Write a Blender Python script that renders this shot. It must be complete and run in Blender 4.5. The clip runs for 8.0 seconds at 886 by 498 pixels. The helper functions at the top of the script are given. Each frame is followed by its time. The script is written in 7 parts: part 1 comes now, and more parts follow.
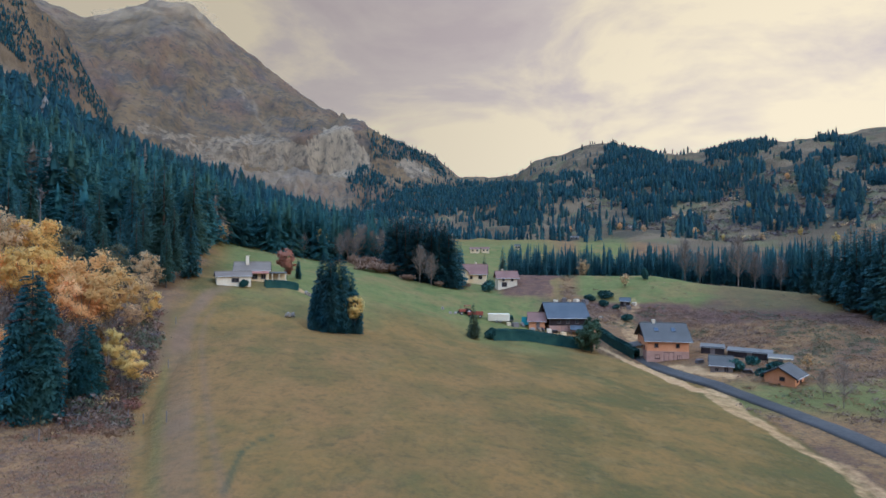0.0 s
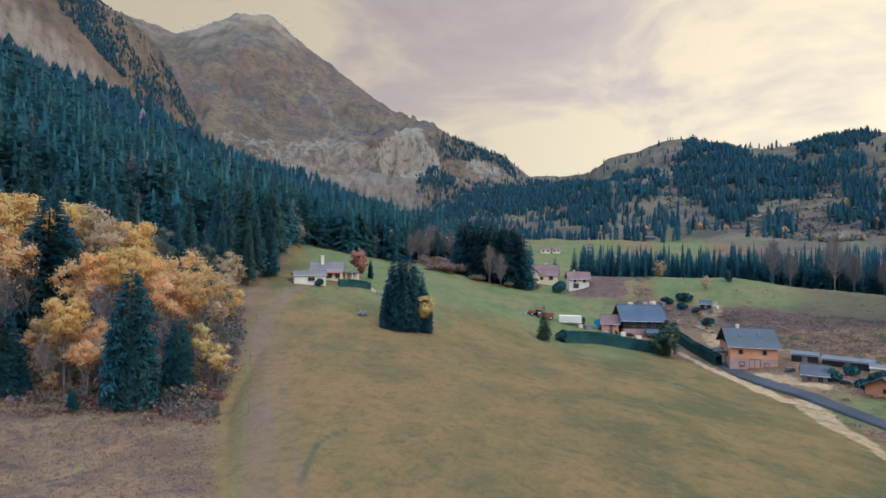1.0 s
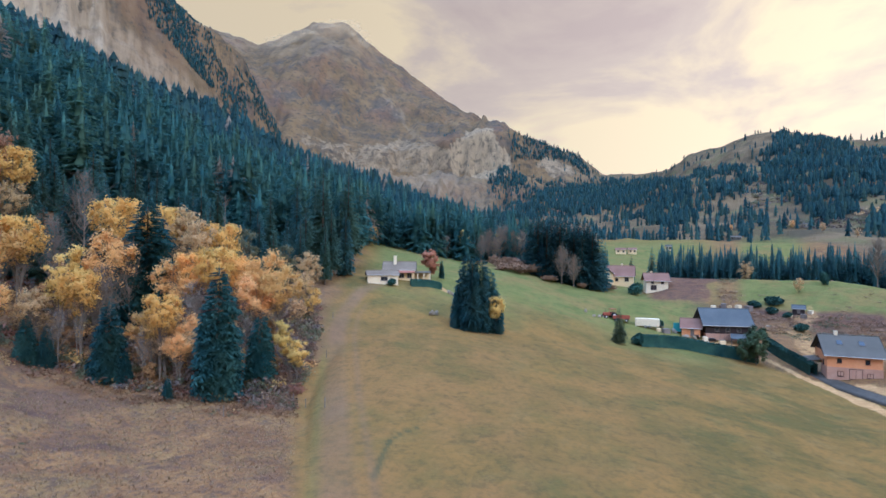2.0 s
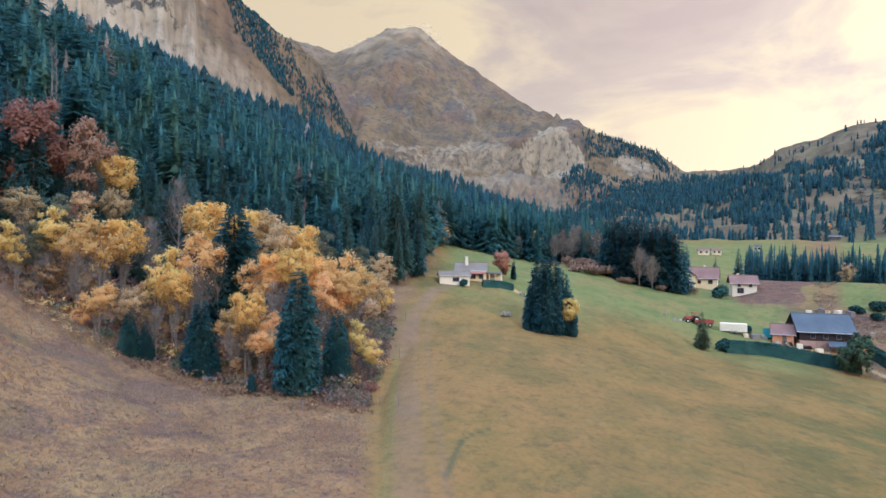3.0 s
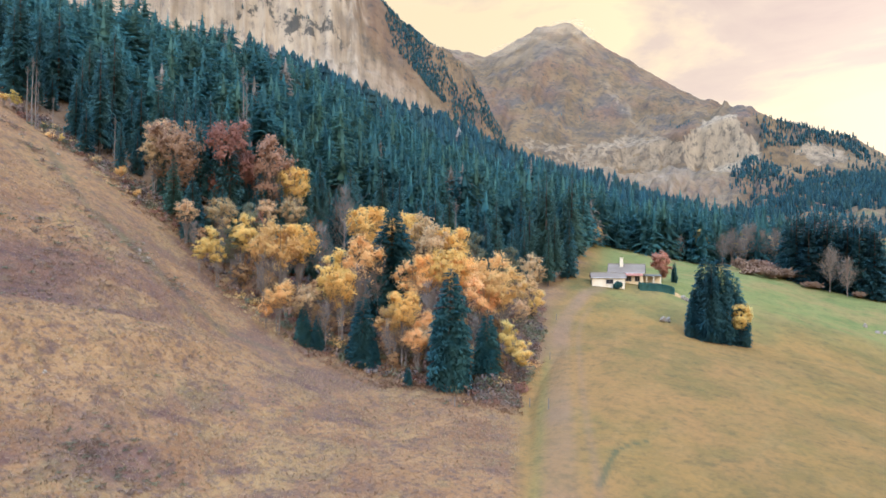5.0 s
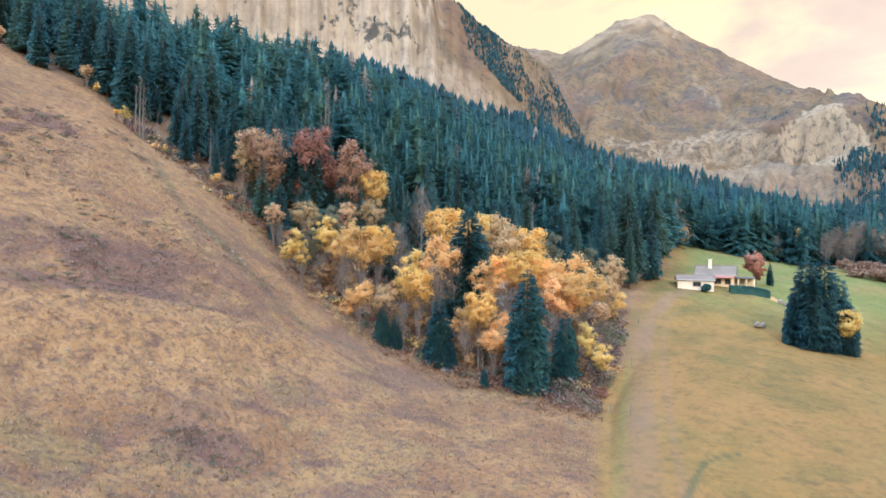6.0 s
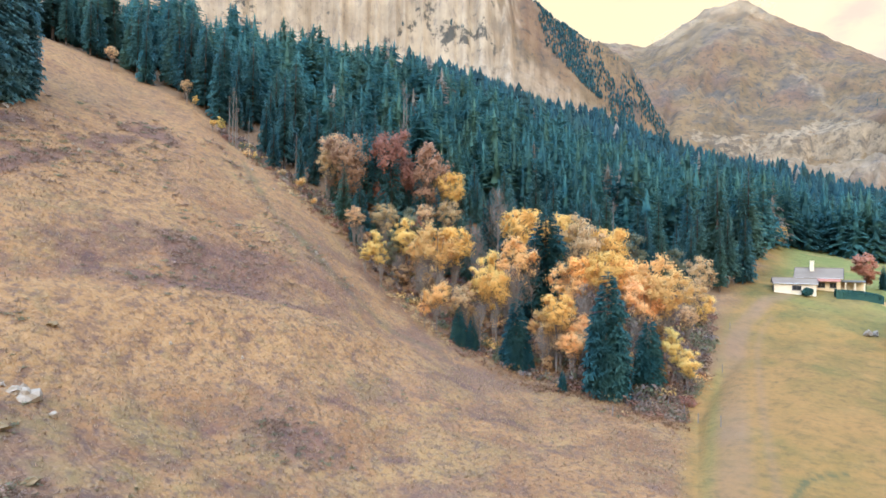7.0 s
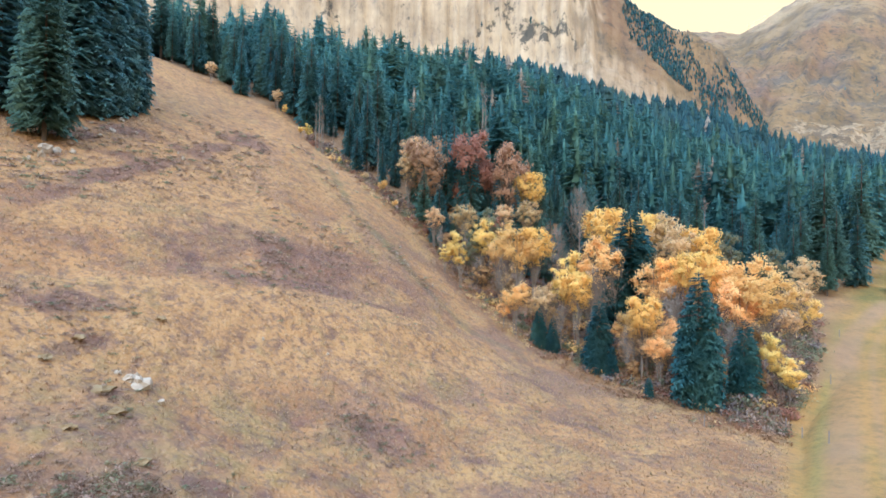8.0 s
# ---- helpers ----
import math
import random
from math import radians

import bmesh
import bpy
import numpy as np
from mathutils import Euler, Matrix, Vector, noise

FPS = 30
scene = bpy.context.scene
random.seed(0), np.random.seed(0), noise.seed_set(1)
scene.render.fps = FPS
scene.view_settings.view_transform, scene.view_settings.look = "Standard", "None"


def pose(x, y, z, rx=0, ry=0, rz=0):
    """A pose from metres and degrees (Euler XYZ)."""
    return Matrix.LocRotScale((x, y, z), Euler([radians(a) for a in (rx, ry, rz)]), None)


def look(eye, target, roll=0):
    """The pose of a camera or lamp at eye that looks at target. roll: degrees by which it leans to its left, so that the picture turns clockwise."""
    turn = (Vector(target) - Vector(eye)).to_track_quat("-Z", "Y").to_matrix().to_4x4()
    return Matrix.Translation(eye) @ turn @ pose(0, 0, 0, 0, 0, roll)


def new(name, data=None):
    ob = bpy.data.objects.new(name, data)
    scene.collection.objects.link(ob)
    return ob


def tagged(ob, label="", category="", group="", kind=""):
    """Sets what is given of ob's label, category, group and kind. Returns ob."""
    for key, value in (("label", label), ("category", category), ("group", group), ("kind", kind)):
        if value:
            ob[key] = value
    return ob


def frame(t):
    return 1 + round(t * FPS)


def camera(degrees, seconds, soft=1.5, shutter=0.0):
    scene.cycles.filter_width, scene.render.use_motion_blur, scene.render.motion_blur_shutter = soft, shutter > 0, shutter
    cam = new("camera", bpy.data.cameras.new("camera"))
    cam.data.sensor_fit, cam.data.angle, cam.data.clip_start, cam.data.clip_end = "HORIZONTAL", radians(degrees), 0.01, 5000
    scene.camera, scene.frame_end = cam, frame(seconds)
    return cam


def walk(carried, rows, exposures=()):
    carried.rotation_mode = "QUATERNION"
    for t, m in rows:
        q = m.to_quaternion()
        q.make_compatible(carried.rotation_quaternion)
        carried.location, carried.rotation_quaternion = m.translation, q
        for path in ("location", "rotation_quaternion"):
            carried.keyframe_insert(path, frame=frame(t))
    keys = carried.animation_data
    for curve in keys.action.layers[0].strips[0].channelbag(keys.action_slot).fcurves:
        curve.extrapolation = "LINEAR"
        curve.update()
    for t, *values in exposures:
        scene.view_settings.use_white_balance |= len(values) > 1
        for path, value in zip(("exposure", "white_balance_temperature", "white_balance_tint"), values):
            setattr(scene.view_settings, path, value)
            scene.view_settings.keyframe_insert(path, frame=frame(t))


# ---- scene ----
EYE = 20.0
cam = camera(77.6, 8.0, soft=1.6)
# The drone hovers on one spot and turns to its left: seconds, yaw, pitch, lean.
TURN = [
    (0.0, 0.0, 0.62, 0.26), (0.5, 3.58, 0.62, 0.31), (1.0, 7.22, 0.61, 0.39), (1.5, 10.89, 0.59, 0.46),
    (3.0, 22.01, 0.61, 0.51), (3.5, 25.79, 0.61, 0.54), (4.0, 29.61, 0.59, 0.54), (4.5, 33.54, 0.57, 0.56),
    (6.0, 45.39, 0.59, 0.56), (6.5, 49.38, 0.62, 0.58), (7.0, 53.34, 0.63, 0.61), (7.5, 57.42, 0.63, 0.60), (8.0, 61.56, 0.61, 0.62),
]


def gaze(yaw, pitch, lean):
    a, p = radians(yaw), radians(pitch)
    ahead = (-math.sin(a) * math.cos(p) * 100, math.cos(a) * math.cos(p) * 100, EYE + math.sin(p) * 100)
    return look((0, 0, EYE), ahead, lean)


walk(cam, [(t, gaze(*row)) for t, *row in TURN], [(0.0, -0.60, 4780, 13), (1.5, -0.33, 4880, 14), (3.5, 0.04, 5160, 15), (4.5, 0.26, 5300, 15), (6.5, 0.54, 5380, 13), (8.0, 0.68, 5380, 10)])

# ---- sky and sun: a bright overcast evening, the sun low behind thin cloud to the right of the drone ----
SUN_AZ, SUN_EL = -128.0, 26.0  # degrees to the left of +y, and above the horizon
world = bpy.data.worlds.new("overcast_sky")
scene.world = world
world.use_nodes = True
wt = world.node_tree
wt.nodes.clear()


def wnode(kind, **values):
    n = wt.nodes.new(kind)
    for k, v in values.items():
        n.inputs[k].default_value = v
    return n


sky = wt.nodes.new("ShaderNodeTexSky")
sky.sky_type = "NISHITA"
sky.sun_disc = False
sky.sun_elevation = radians(SUN_EL)
sky.sun_rotation = radians(-SUN_AZ)
coord = wt.nodes.new("ShaderNodeTexCoord")
flat = wnode("ShaderNodeMapping")
flat.inputs["Scale"].default_value = (1.0, 1.0, 2.6)
cloud = wnode("ShaderNodeTexNoise", Scale=2.8, Detail=8.0, Roughness=0.58, Distortion=0.35)
ramp = wt.nodes.new("ShaderNodeValToRGB")
ramp.color_ramp.elements.new(0.5)
for stop, at, tint in zip(ramp.color_ramp.elements, (0.34, 0.48, 0.63), ((0.85, 0.60, 0.40), (0.97, 0.70, 0.44), (1.36, 0.98, 0.48))):
    stop.position, stop.color = at, (*tint, 1)
glow = wt.nodes.new("ShaderNodeVectorMath")
glow.operation = "DOT_PRODUCT"
glow.inputs[1].default_value = (math.cos(radians(8)) * math.sin(radians(38)), math.cos(radians(8)) * math.cos(radians(38)), math.sin(radians(8)))
gain = wnode("ShaderNodeMapRange")
gain.inputs["From Min"].default_value, gain.inputs["From Max"].default_value = 0.45, 1.0
gain.inputs["To Min"].default_value, gain.inputs["To Max"].default_value = -0.02, 0.22
lift = wt.nodes.new("ShaderNodeMath")
# thinner cloud over the head of the valley too
gap = wt.nodes.new("ShaderNodeVectorMath")
gap.operation = "DOT_PRODUCT"
gap.inputs[1].default_value = (-math.sin(radians(40)) * 0.93, math.cos(radians(40)) * 0.93, 0.37)
thin = wnode("ShaderNodeMapRange")
thin.inputs["From Min"].default_value, thin.inputs["From Max"].default_value = 0.90, 1.0
thin.inputs["To Min"].default_value, thin.inputs["To Max"].default_value = 0.0, 0.42
lift2 = wt.nodes.new("ShaderNodeMath")
lift2.operation = "ADD"
# the cloud thickens upwards
thick = wnode("ShaderNodeMapRange")
thick.inputs["From Min"].default_value, thick.inputs["From Max"].default_value = 0.12, 0.40
thick.inputs["To Min"].default_value, thick.inputs["To Max"].default_value = 0.02, -0.15
lift3 = wt.nodes.new("ShaderNodeMath")
lift3.operation = "ADD"
lift.operation = "ADD"
mixed = wt.nodes.new("ShaderNodeMix")
mixed.data_type = "RGBA"
mixed.inputs[0].default_value = 0.9
# an overcast sky grows brighter and cooler towards the zenith
split = wt.nodes.new("ShaderNodeSeparateXYZ")
rise = wnode("ShaderNodeMapRange")
rise.interpolation_type = "SMOOTHSTEP"
rise.inputs["From Min"].default_value, rise.inputs["From Max"].default_value = 0.40, 0.95
# the unseen sky behind the drone is brightened, to fill fronts that face it
rear_fill = wnode("ShaderNodeMapRange")
rear_fill.inputs["From Min"].default_value, rear_fill.inputs["From Max"].default_value = 0.0, -0.7
rear_fill.inputs["To Min"].default_value, rear_fill.inputs["To Max"].default_value = 0.0, 0.5
most = wt.nodes.new("ShaderNodeMath")
most.operation = "MAXIMUM"
toward = wnode("ShaderNodeMapRange")
toward.inputs["From Min"].default_value, toward.inputs["From Max"].default_value = 0.0, 1.0
toward.inputs["To Min"].default_value, toward.inputs["To Max"].default_value = 0.72, 1.38
cubed = wt.nodes.new("ShaderNodeMath")
cubed.operation, cubed.use_clamp = "POWER", True
cubed.inputs[1].default_value = 3.2
bright = wt.nodes.new("ShaderNodeVectorMath")
bright.operation = "SCALE"
zenith = wt.nodes.new("ShaderNodeMix")
zenith.data_type = "RGBA"
zenith.inputs[7].default_value = (2.1, 2.75, 3.75, 1)
dim = wt.nodes.new("ShaderNodeVectorMath")
dim.operation = "SCALE"
dim.inputs["Scale"].default_value = 0.1
back = wnode("ShaderNodeBackground", Strength=1.0)
wout = wt.nodes.new("ShaderNodeOutputWorld")
for a, b in ((coord.outputs["Generated"], flat.inputs[0]), (flat.outputs[0], cloud.inputs["Vector"]), (coord.outputs["Generated"], glow.inputs[0]),
             (glow.outputs["Value"], gain.inputs[0]), (cloud.outputs["Fac"], lift.inputs[0]), (gain.outputs[0], lift.inputs[1]), (coord.outputs["Generated"], gap.inputs[0]), (gap.outputs["Value"], thin.inputs[0]), (lift.outputs[0], lift2.inputs[0]), (thin.outputs[0], lift2.inputs[1]), (split.outputs["Z"], thick.inputs[0]), (lift2.outputs[0], lift3.inputs[0]), (thick.outputs[0], lift3.inputs[1]), (lift3.outputs[0], ramp.inputs[0]),
             (sky.outputs[0], dim.inputs[0]), (dim.outputs[0], mixed.inputs[6]), (ramp.outputs[0], mixed.inputs[7]),
             (coord.outputs["Generated"], split.inputs[0]), (split.outputs["Z"], rise.inputs[0]), (split.outputs["Y"], rear_fill.inputs[0]), (rise.outputs[0], most.inputs[0]), (rear_fill.outputs[0], most.inputs[1]), (most.outputs[0], zenith.inputs[0]), (glow.outputs["Value"], cubed.inputs[0]), (cubed.outputs[0], toward.inputs[0]), (mixed.outputs[2], bright.inputs[0]), (toward.outputs[0], bright.inputs["Scale"]), (bright.outputs[0], zenith.inputs[6]), (zenith.outputs[2], back.inputs[0]), (back.outputs[0], wout.inputs[0])):
    wt.links.new(a, b)
sun = new("sun", bpy.data.lights.new("sun", "SUN"))
sun.data.energy, sun.data.angle, sun.data.color = 1.9, radians(20), (1.0, 0.84, 0.60)
sa, se = radians(SUN_AZ), radians(SUN_EL)
sun.matrix_world = look((-math.sin(sa) * math.cos(se) * 100, math.cos(sa) * math.cos(se) * 100, math.sin(se) * 100), (0, 0, 0))


# ---- materials ----
def material(name, rough=0.9):
    m = bpy.data.materials.new(name)
    m.use_nodes = True
    b = m.node_tree.nodes["Principled BSDF"]
    b.inputs["Roughness"].default_value = rough
    b.inputs["Specular IOR Level"].default_value = 0.2
    return m, m.node_tree, b


class Nodes:
    """Short hand for wiring one node tree."""

    def __init__(self, tree):
        self.t = tree

    def add(self, kind, **values):
        n = self.t.nodes.new("ShaderNode" + kind)
        for k, v in values.items():
            n.inputs[k].default_value = v
        return n

    def link(self, a, b):
        self.t.links.new(a, b)

    def noise(self, scale, detail=4.0, rough=0.55, where=None, stretch=None):
        n = self.add("TexNoise", Scale=scale, Detail=detail, Roughness=rough)
        if where is None:
            where = self.add("NewGeometry").outputs["Position"]
        if stretch:
            m = self.add("Mapping", Scale=stretch)
            self.link(where, m.inputs[0])
            where = m.outputs[0]
        self.link(where, n.inputs["Vector"])
        return n.outputs["Fac"]

    def ramp(self, fac, *stops):
        r = self.add("ValToRGB")
        e = r.color_ramp.elements
        while len(e) < len(stops):
            e.new(0.5)
        for s, (p, c) in zip(e, stops):
            s.position, s.color = p, ((c, c, c, 1) if isinstance(c, float) else (*c, 1))
        self.link(fac, r.inputs[0])
        return r.outputs[0]

    def mix(self, fac, a, b, mode="MIX"):
        m = self.add("Mix")
        m.data_type, m.blend_type = "RGBA", mode
        for slot, v in ((0, fac), (6, a), (7, b)):
            if isinstance(v, tuple):
                m.inputs[slot].default_value = (*v, 1)
            elif isinstance(v, float):
                m.inputs[slot].default_value = v
            else:
                self.link(v, m.inputs[slot])
        return m.outputs[2]

    def attr(self, name):
        a = self.add("Attribute")
        a.attribute_name = name
        return a.outputs["Fac"]

    def maths(self, op, a, b=0.0):
        m = self.add("Math")
        m.operation = op
        for slot, v in ((0, a), (1, b)):
            if isinstance(v, (int, float)):
                m.inputs[slot].default_value = v
            else:
                self.link(v, m.inputs[slot])
        return m.outputs[0]

    def bump(self, bsdf, height, strength=0.3, distance=0.05):
        b = self.add("Bump", Strength=strength, Distance=distance)
        self.link(height, b.inputs["Height"])
        self.link(b.outputs[0], bsdf.inputs["Normal"])


def foliage(name, dark, light, spread=0.35, sheer=0.0, kin=None, grain=0.35):
    """Needles or leaves: colour varies from plant to plant and from clump to clump; sheer: the light that leaves let pass."""
    m, tree, b = material(name, 0.75)
    b.inputs["Specular IOR Level"].default_value = 0.1
    n = Nodes(tree)
    geo = n.add("NewGeometry")
    vary = n.maths("FRACT", n.maths("ADD", n.add("ObjectInfo").outputs["Random"], n.attr("tone")))
    col = n.mix(n.ramp(n.noise(0.35, 3), (0.35, 0.0), (0.65, 1.0)), dark, light)
    col = n.mix(n.maths("MULTIPLY", geo.outputs["Random Per Island"], grain), col, light)
    if kin:
        col = n.mix(n.ramp(n.maths("FRACT", n.maths("MULTIPLY", vary, 7.3)), (0.45, 0.0), (1.0, 0.6)), col, kin)
    hsv = n.add("HueSaturation", Saturation=1.0)
    n.link(n.maths("ADD", n.maths("MULTIPLY", vary, spread * 1.6), 1.0 - spread * 0.8), hsv.inputs["Value"])
    n.link(n.maths("ADD", n.maths("MULTIPLY", vary, -0.014), 0.508), hsv.inputs["Hue"])
    n.link(col, hsv.inputs["Color"])
    n.link(hsv.outputs[0], b.inputs["Base Color"])
    if sheer:
        out = tree.nodes["Material Output"]
        lit = n.add("BsdfTranslucent")
        n.link(hsv.outputs[0], lit.inputs["Color"])
        both = n.add("MixShader", Fac=sheer)
        n.link(b.outputs[0], both.inputs[1])
        n.link(lit.outputs[0], both.inputs[2])
        n.link(both.outputs[0], out.inputs["Surface"])
    return m


def plain(name, a, b_, scale=3.0, rough=0.85, bump=0.2, stretch=None):
    """A painted, plastered, wooden or stone surface with grain and stains."""
    m, tree, b = material(name, rough)
    n = Nodes(tree)
    where = n.add("TexCoord").outputs["Object"]
    big = n.noise(scale * 0.3, 3, where=where)
    fine = n.noise(scale * 4, 5, 0.65, where=where, stretch=stretch)
    col = n.mix(n.ramp(big, (0.3, 0.0), (0.7, 1.0)), a, b_)
    col = n.mix(n.ramp(fine, (0.35, 0.5), (0.7, 0.0)), col, tuple(c * 0.6 for c in a))
    n.link(col, b.inputs["Base Color"])
    n.bump(b, fine, bump, 0.02)
    return m


def ground_material():
    """The land: mown field, brown hill meadow, forest floor, scree and limestone, told apart by masks on the sheet."""
    m, tree, b = material("land", 0.95)
    b.inputs["Specular IOR Level"].default_value = 0.04
    n = Nodes(tree)
    fine = n.noise(1.6, 6, 0.65)
    mid = n.noise(0.16, 5, 0.6)
    grit = n.noise(3.4, 6, 0.7)
    clump = n.noise(0.55, 6, 0.68)
    sward = n.noise(0.055, 6, 0.66)
    # mown field: green and faded patches of several sizes
    field = n.mix(n.ramp(sward, (0.42, 0.0), (0.56, 1.0)), (0.150, 0.108, 0.033), (0.268, 0.152, 0.044))
    field = n.mix(n.ramp(n.noise(0.14, 6, 0.68), (0.49, 0.0), (0.62, 0.55)), field, (0.118, 0.110, 0.036))
    field = n.mix(n.ramp(n.noise(0.21, 6, 0.66), (0.54, 0.0), (0.64, 0.5)), field, (0.270, 0.172, 0.062))
    field = n.mix(n.maths("MULTIPLY", n.attr("parched"), n.ramp(n.noise(0.09, 6, 0.65), (0.40, 0.15), (0.58, 0.95))), field, n.mix(clump, (0.212, 0.112, 0.038), (0.340, 0.186, 0.060)))
    lush = n.mix(n.ramp(mid, (0.3, 0.0), (0.7, 1.0)), (0.128, 0.148, 0.040), (0.215, 0.198, 0.060))
    lush = n.mix(n.ramp(n.noise(0.07, 6, 0.66), (0.5, 0.0), (0.6, 0.7)), lush, (0.265, 0.178, 0.062))
    field = n.mix(n.attr("lush"), field, lush)
    field = n.mix(n.ramp(clump, (0.36, 0.4), (0.48, 0.0)), field, (0.078, 0.074, 0.032))
    field = n.mix(n.ramp(fine, (0.38, 0.28), (0.52, 0.0)), field, (0.085, 0.072, 0.034))
    field = n.mix(n.ramp(grit, (0.56, 0.0), (0.68, 0.3)), field, (0.300, 0.200, 0.085))
    # unmown hillside: tawny grass, straw on the brows, purple-brown dwarf shrubs behind them
    tawny = n.mix(n.ramp(mid, (0.36, 0.0), (0.62, 1.0)), (0.205, 0.104, 0.046), (0.330, 0.178, 0.070))
    tawny = n.mix(n.ramp(n.noise(0.075, 6, 0.64), (0.50, 0.0), (0.60, 0.75)), tawny, (0.165, 0.094, 0.060))
    tawny = n.mix(n.ramp(n.noise(0.11, 6, 0.66), (0.52, 0.0), (0.60, 0.7)), tawny, (0.315, 0.190, 0.072))
    straw = n.mix(n.ramp(clump, (0.36, 0.0), (0.62, 1.0)), (0.258, 0.138, 0.054), (0.350, 0.198, 0.080))
    edge = n.maths("MULTIPLY", n.maths("SUBTRACT", n.noise(0.3, 6, 0.68), 0.5), 1.1)
    tawny = n.mix(n.ramp(n.maths("ADD", n.attr("straw"), edge), (0.35, 0.0), (0.7, 0.9)), tawny, straw)
    heath = n.mix(n.ramp(clump, (0.38, 0.0), (0.62, 1.0)), (0.092, 0.050, 0.040), (0.185, 0.098, 0.060))
    tawny = n.mix(n.ramp(n.maths("ADD", n.attr("heather"), edge), (0.4, 0.0), (0.75, 0.9)), tawny, heath)
    moss = n.noise(0.45, 5, 0.6)
    tawny = n.mix(n.ramp(n.noise(0.34, 6, 0.7), (0.56, 0.0), (0.66, 0.6)), tawny, (0.120, 0.070, 0.050))
    tawny = n.mix(n.ramp(moss, (0.56, 0.0), (0.68, 0.45)), tawny, (0.150, 0.112, 0.050))
    tawny = n.mix(n.maths("MULTIPLY", n.attr("damp"), n.ramp(moss, (0.44, 0.0), (0.58, 0.5))), tawny, (0.175, 0.128, 0.052))
    tawny = n.mix(n.ramp(clump, (0.36, 0.65), (0.46, 0.0)), tawny, (0.110, 0.068, 0.050))
    tawny = n.mix(n.ramp(fine, (0.37, 0.75), (0.51, 0.0)), tawny, (0.112, 0.070, 0.052))
    tawny = n.mix(n.ramp(grit, (0.54, 0.0), (0.66, 0.55)), tawny, (0.34, 0.215, 0.115))
    col = n.mix(n.attr("meadow"), field, tawny)
    col = n.mix(n.maths("MULTIPLY", n.attr("rut"), 0.6), col, (0.06, 0.08, 0.04))
    floor = n.mix(mid, (0.13, 0.080, 0.044), (0.26, 0.155, 0.080))
    col = n.mix(n.attr("woods"), col, floor)
    gravel = n.mix(n.ramp(n.maths("ADD", n.maths("MULTIPLY", fine, 0.5), n.maths("MULTIPLY", clump, 0.5)), (0.36, 0.0), (0.62, 1.0)), (0.38, 0.205, 0.080), (0.63, 0.385, 0.165))
    col = n.mix(n.ramp(n.maths("ADD", n.attr("track"), n.maths("MULTIPLY", n.maths("SUBTRACT", clump, 0.5), 0.9)), (0.3, 0.0), (0.75, 1.0)), col, gravel)
    col = n.mix(n.maths("MULTIPLY", n.attr("earth"), 0.9), col, n.mix(clump, (0.185, 0.110, 0.066), (0.285, 0.176, 0.108)))
    wide = n.noise(0.006, 8, 0.62)
    down = n.add("CombineXYZ")
    n.link(n.maths("MULTIPLY", n.attr("bearing"), 1.3), down.inputs[0])
    n.link(n.maths("MULTIPLY", n.attr("reach"), 0.007), down.inputs[1])
    gully = n.noise(1.0, 7, 0.68, where=down.outputs[0])
    blotch = n.noise(0.014, 7, 0.62)
    streak = n.maths("ADD", n.maths("MULTIPLY", gully, 0.36), n.maths("MULTIPLY", blotch, 0.64))
    turf = n.mix(n.ramp(wide, (0.38, 0.0), (0.62, 1.0)), (0.124, 0.086, 0.044), (0.206, 0.134, 0.064))
    turf = n.mix(n.ramp(streak, (0.42, 0.45), (0.50, 0.0)), turf, (0.066, 0.062, 0.056))
    turf = n.mix(n.ramp(streak, (0.53, 0.0), (0.64, 0.45)), turf, (0.225, 0.152, 0.085))
    turf = n.mix(n.ramp(n.noise(0.0075, 7, 0.62), (0.53, 0.0), (0.62, 0.5)), turf, (0.074, 0.074, 0.070))
    turf = n.mix(n.ramp(n.noise(0.004, 5, 0.6), (0.48, 0.0), (0.62, 0.5)), turf, (0.190, 0.108, 0.064))
    speck = n.noise(0.05, 6, 0.7)
    turf = n.mix(n.ramp(speck, (0.37, 0.7), (0.48, 0.0)), turf, (0.055, 0.054, 0.046))
    turf = n.mix(n.ramp(speck, (0.56, 0.0), (0.66, 0.35)), turf, (0.235, 0.165, 0.10))
    turf = n.mix(n.maths("MULTIPLY", n.attr("summit"), n.ramp(blotch, (0.4, 0.1), (0.6, 0.5))), turf, (0.275, 0.195, 0.11))
    turf = n.mix(n.maths("MULTIPLY", n.attr("scree"), n.ramp(n.maths("ADD", n.maths("MULTIPLY", gully, 0.7), n.maths("MULTIPLY", speck, 0.3)), (0.38, 0.15), (0.56, 1.0))), turf, (0.31, 0.222, 0.13))
    hill = n.mix(n.ramp(n.noise(0.012, 6, 0.6), (0.4, 0.0), (0.6, 1.0)), (0.135, 0.096, 0.052), (0.225, 0.155, 0.082))
    hill = n.mix(n.ramp(blotch, (0.4, 0.7), (0.52, 0.0)), hill, (0.075, 0.066, 0.042))
    hill = n.mix(n.ramp(n.noise(0.02, 5, 0.6), (0.54, 0.0), (0.64, 0.6)), hill, (0.165, 0.15, 0.062))
    turf = n.mix(n.attr("hill"), turf, hill)
    crack = n.noise(0.07, 7, 0.72, stretch=(1, 1, 0.5))
    stone = n.mix(n.ramp(n.maths("ADD", n.maths("MULTIPLY", blotch, 0.6), n.maths("MULTIPLY", gully, 0.4)), (0.38, 0.0), (0.56, 1.0)), (0.28, 0.212, 0.135), (0.47, 0.365, 0.23))
    stone = n.mix(n.ramp(crack, (0.34, 0.6), (0.48, 0.0)), stone, (0.15, 0.128, 0.108))
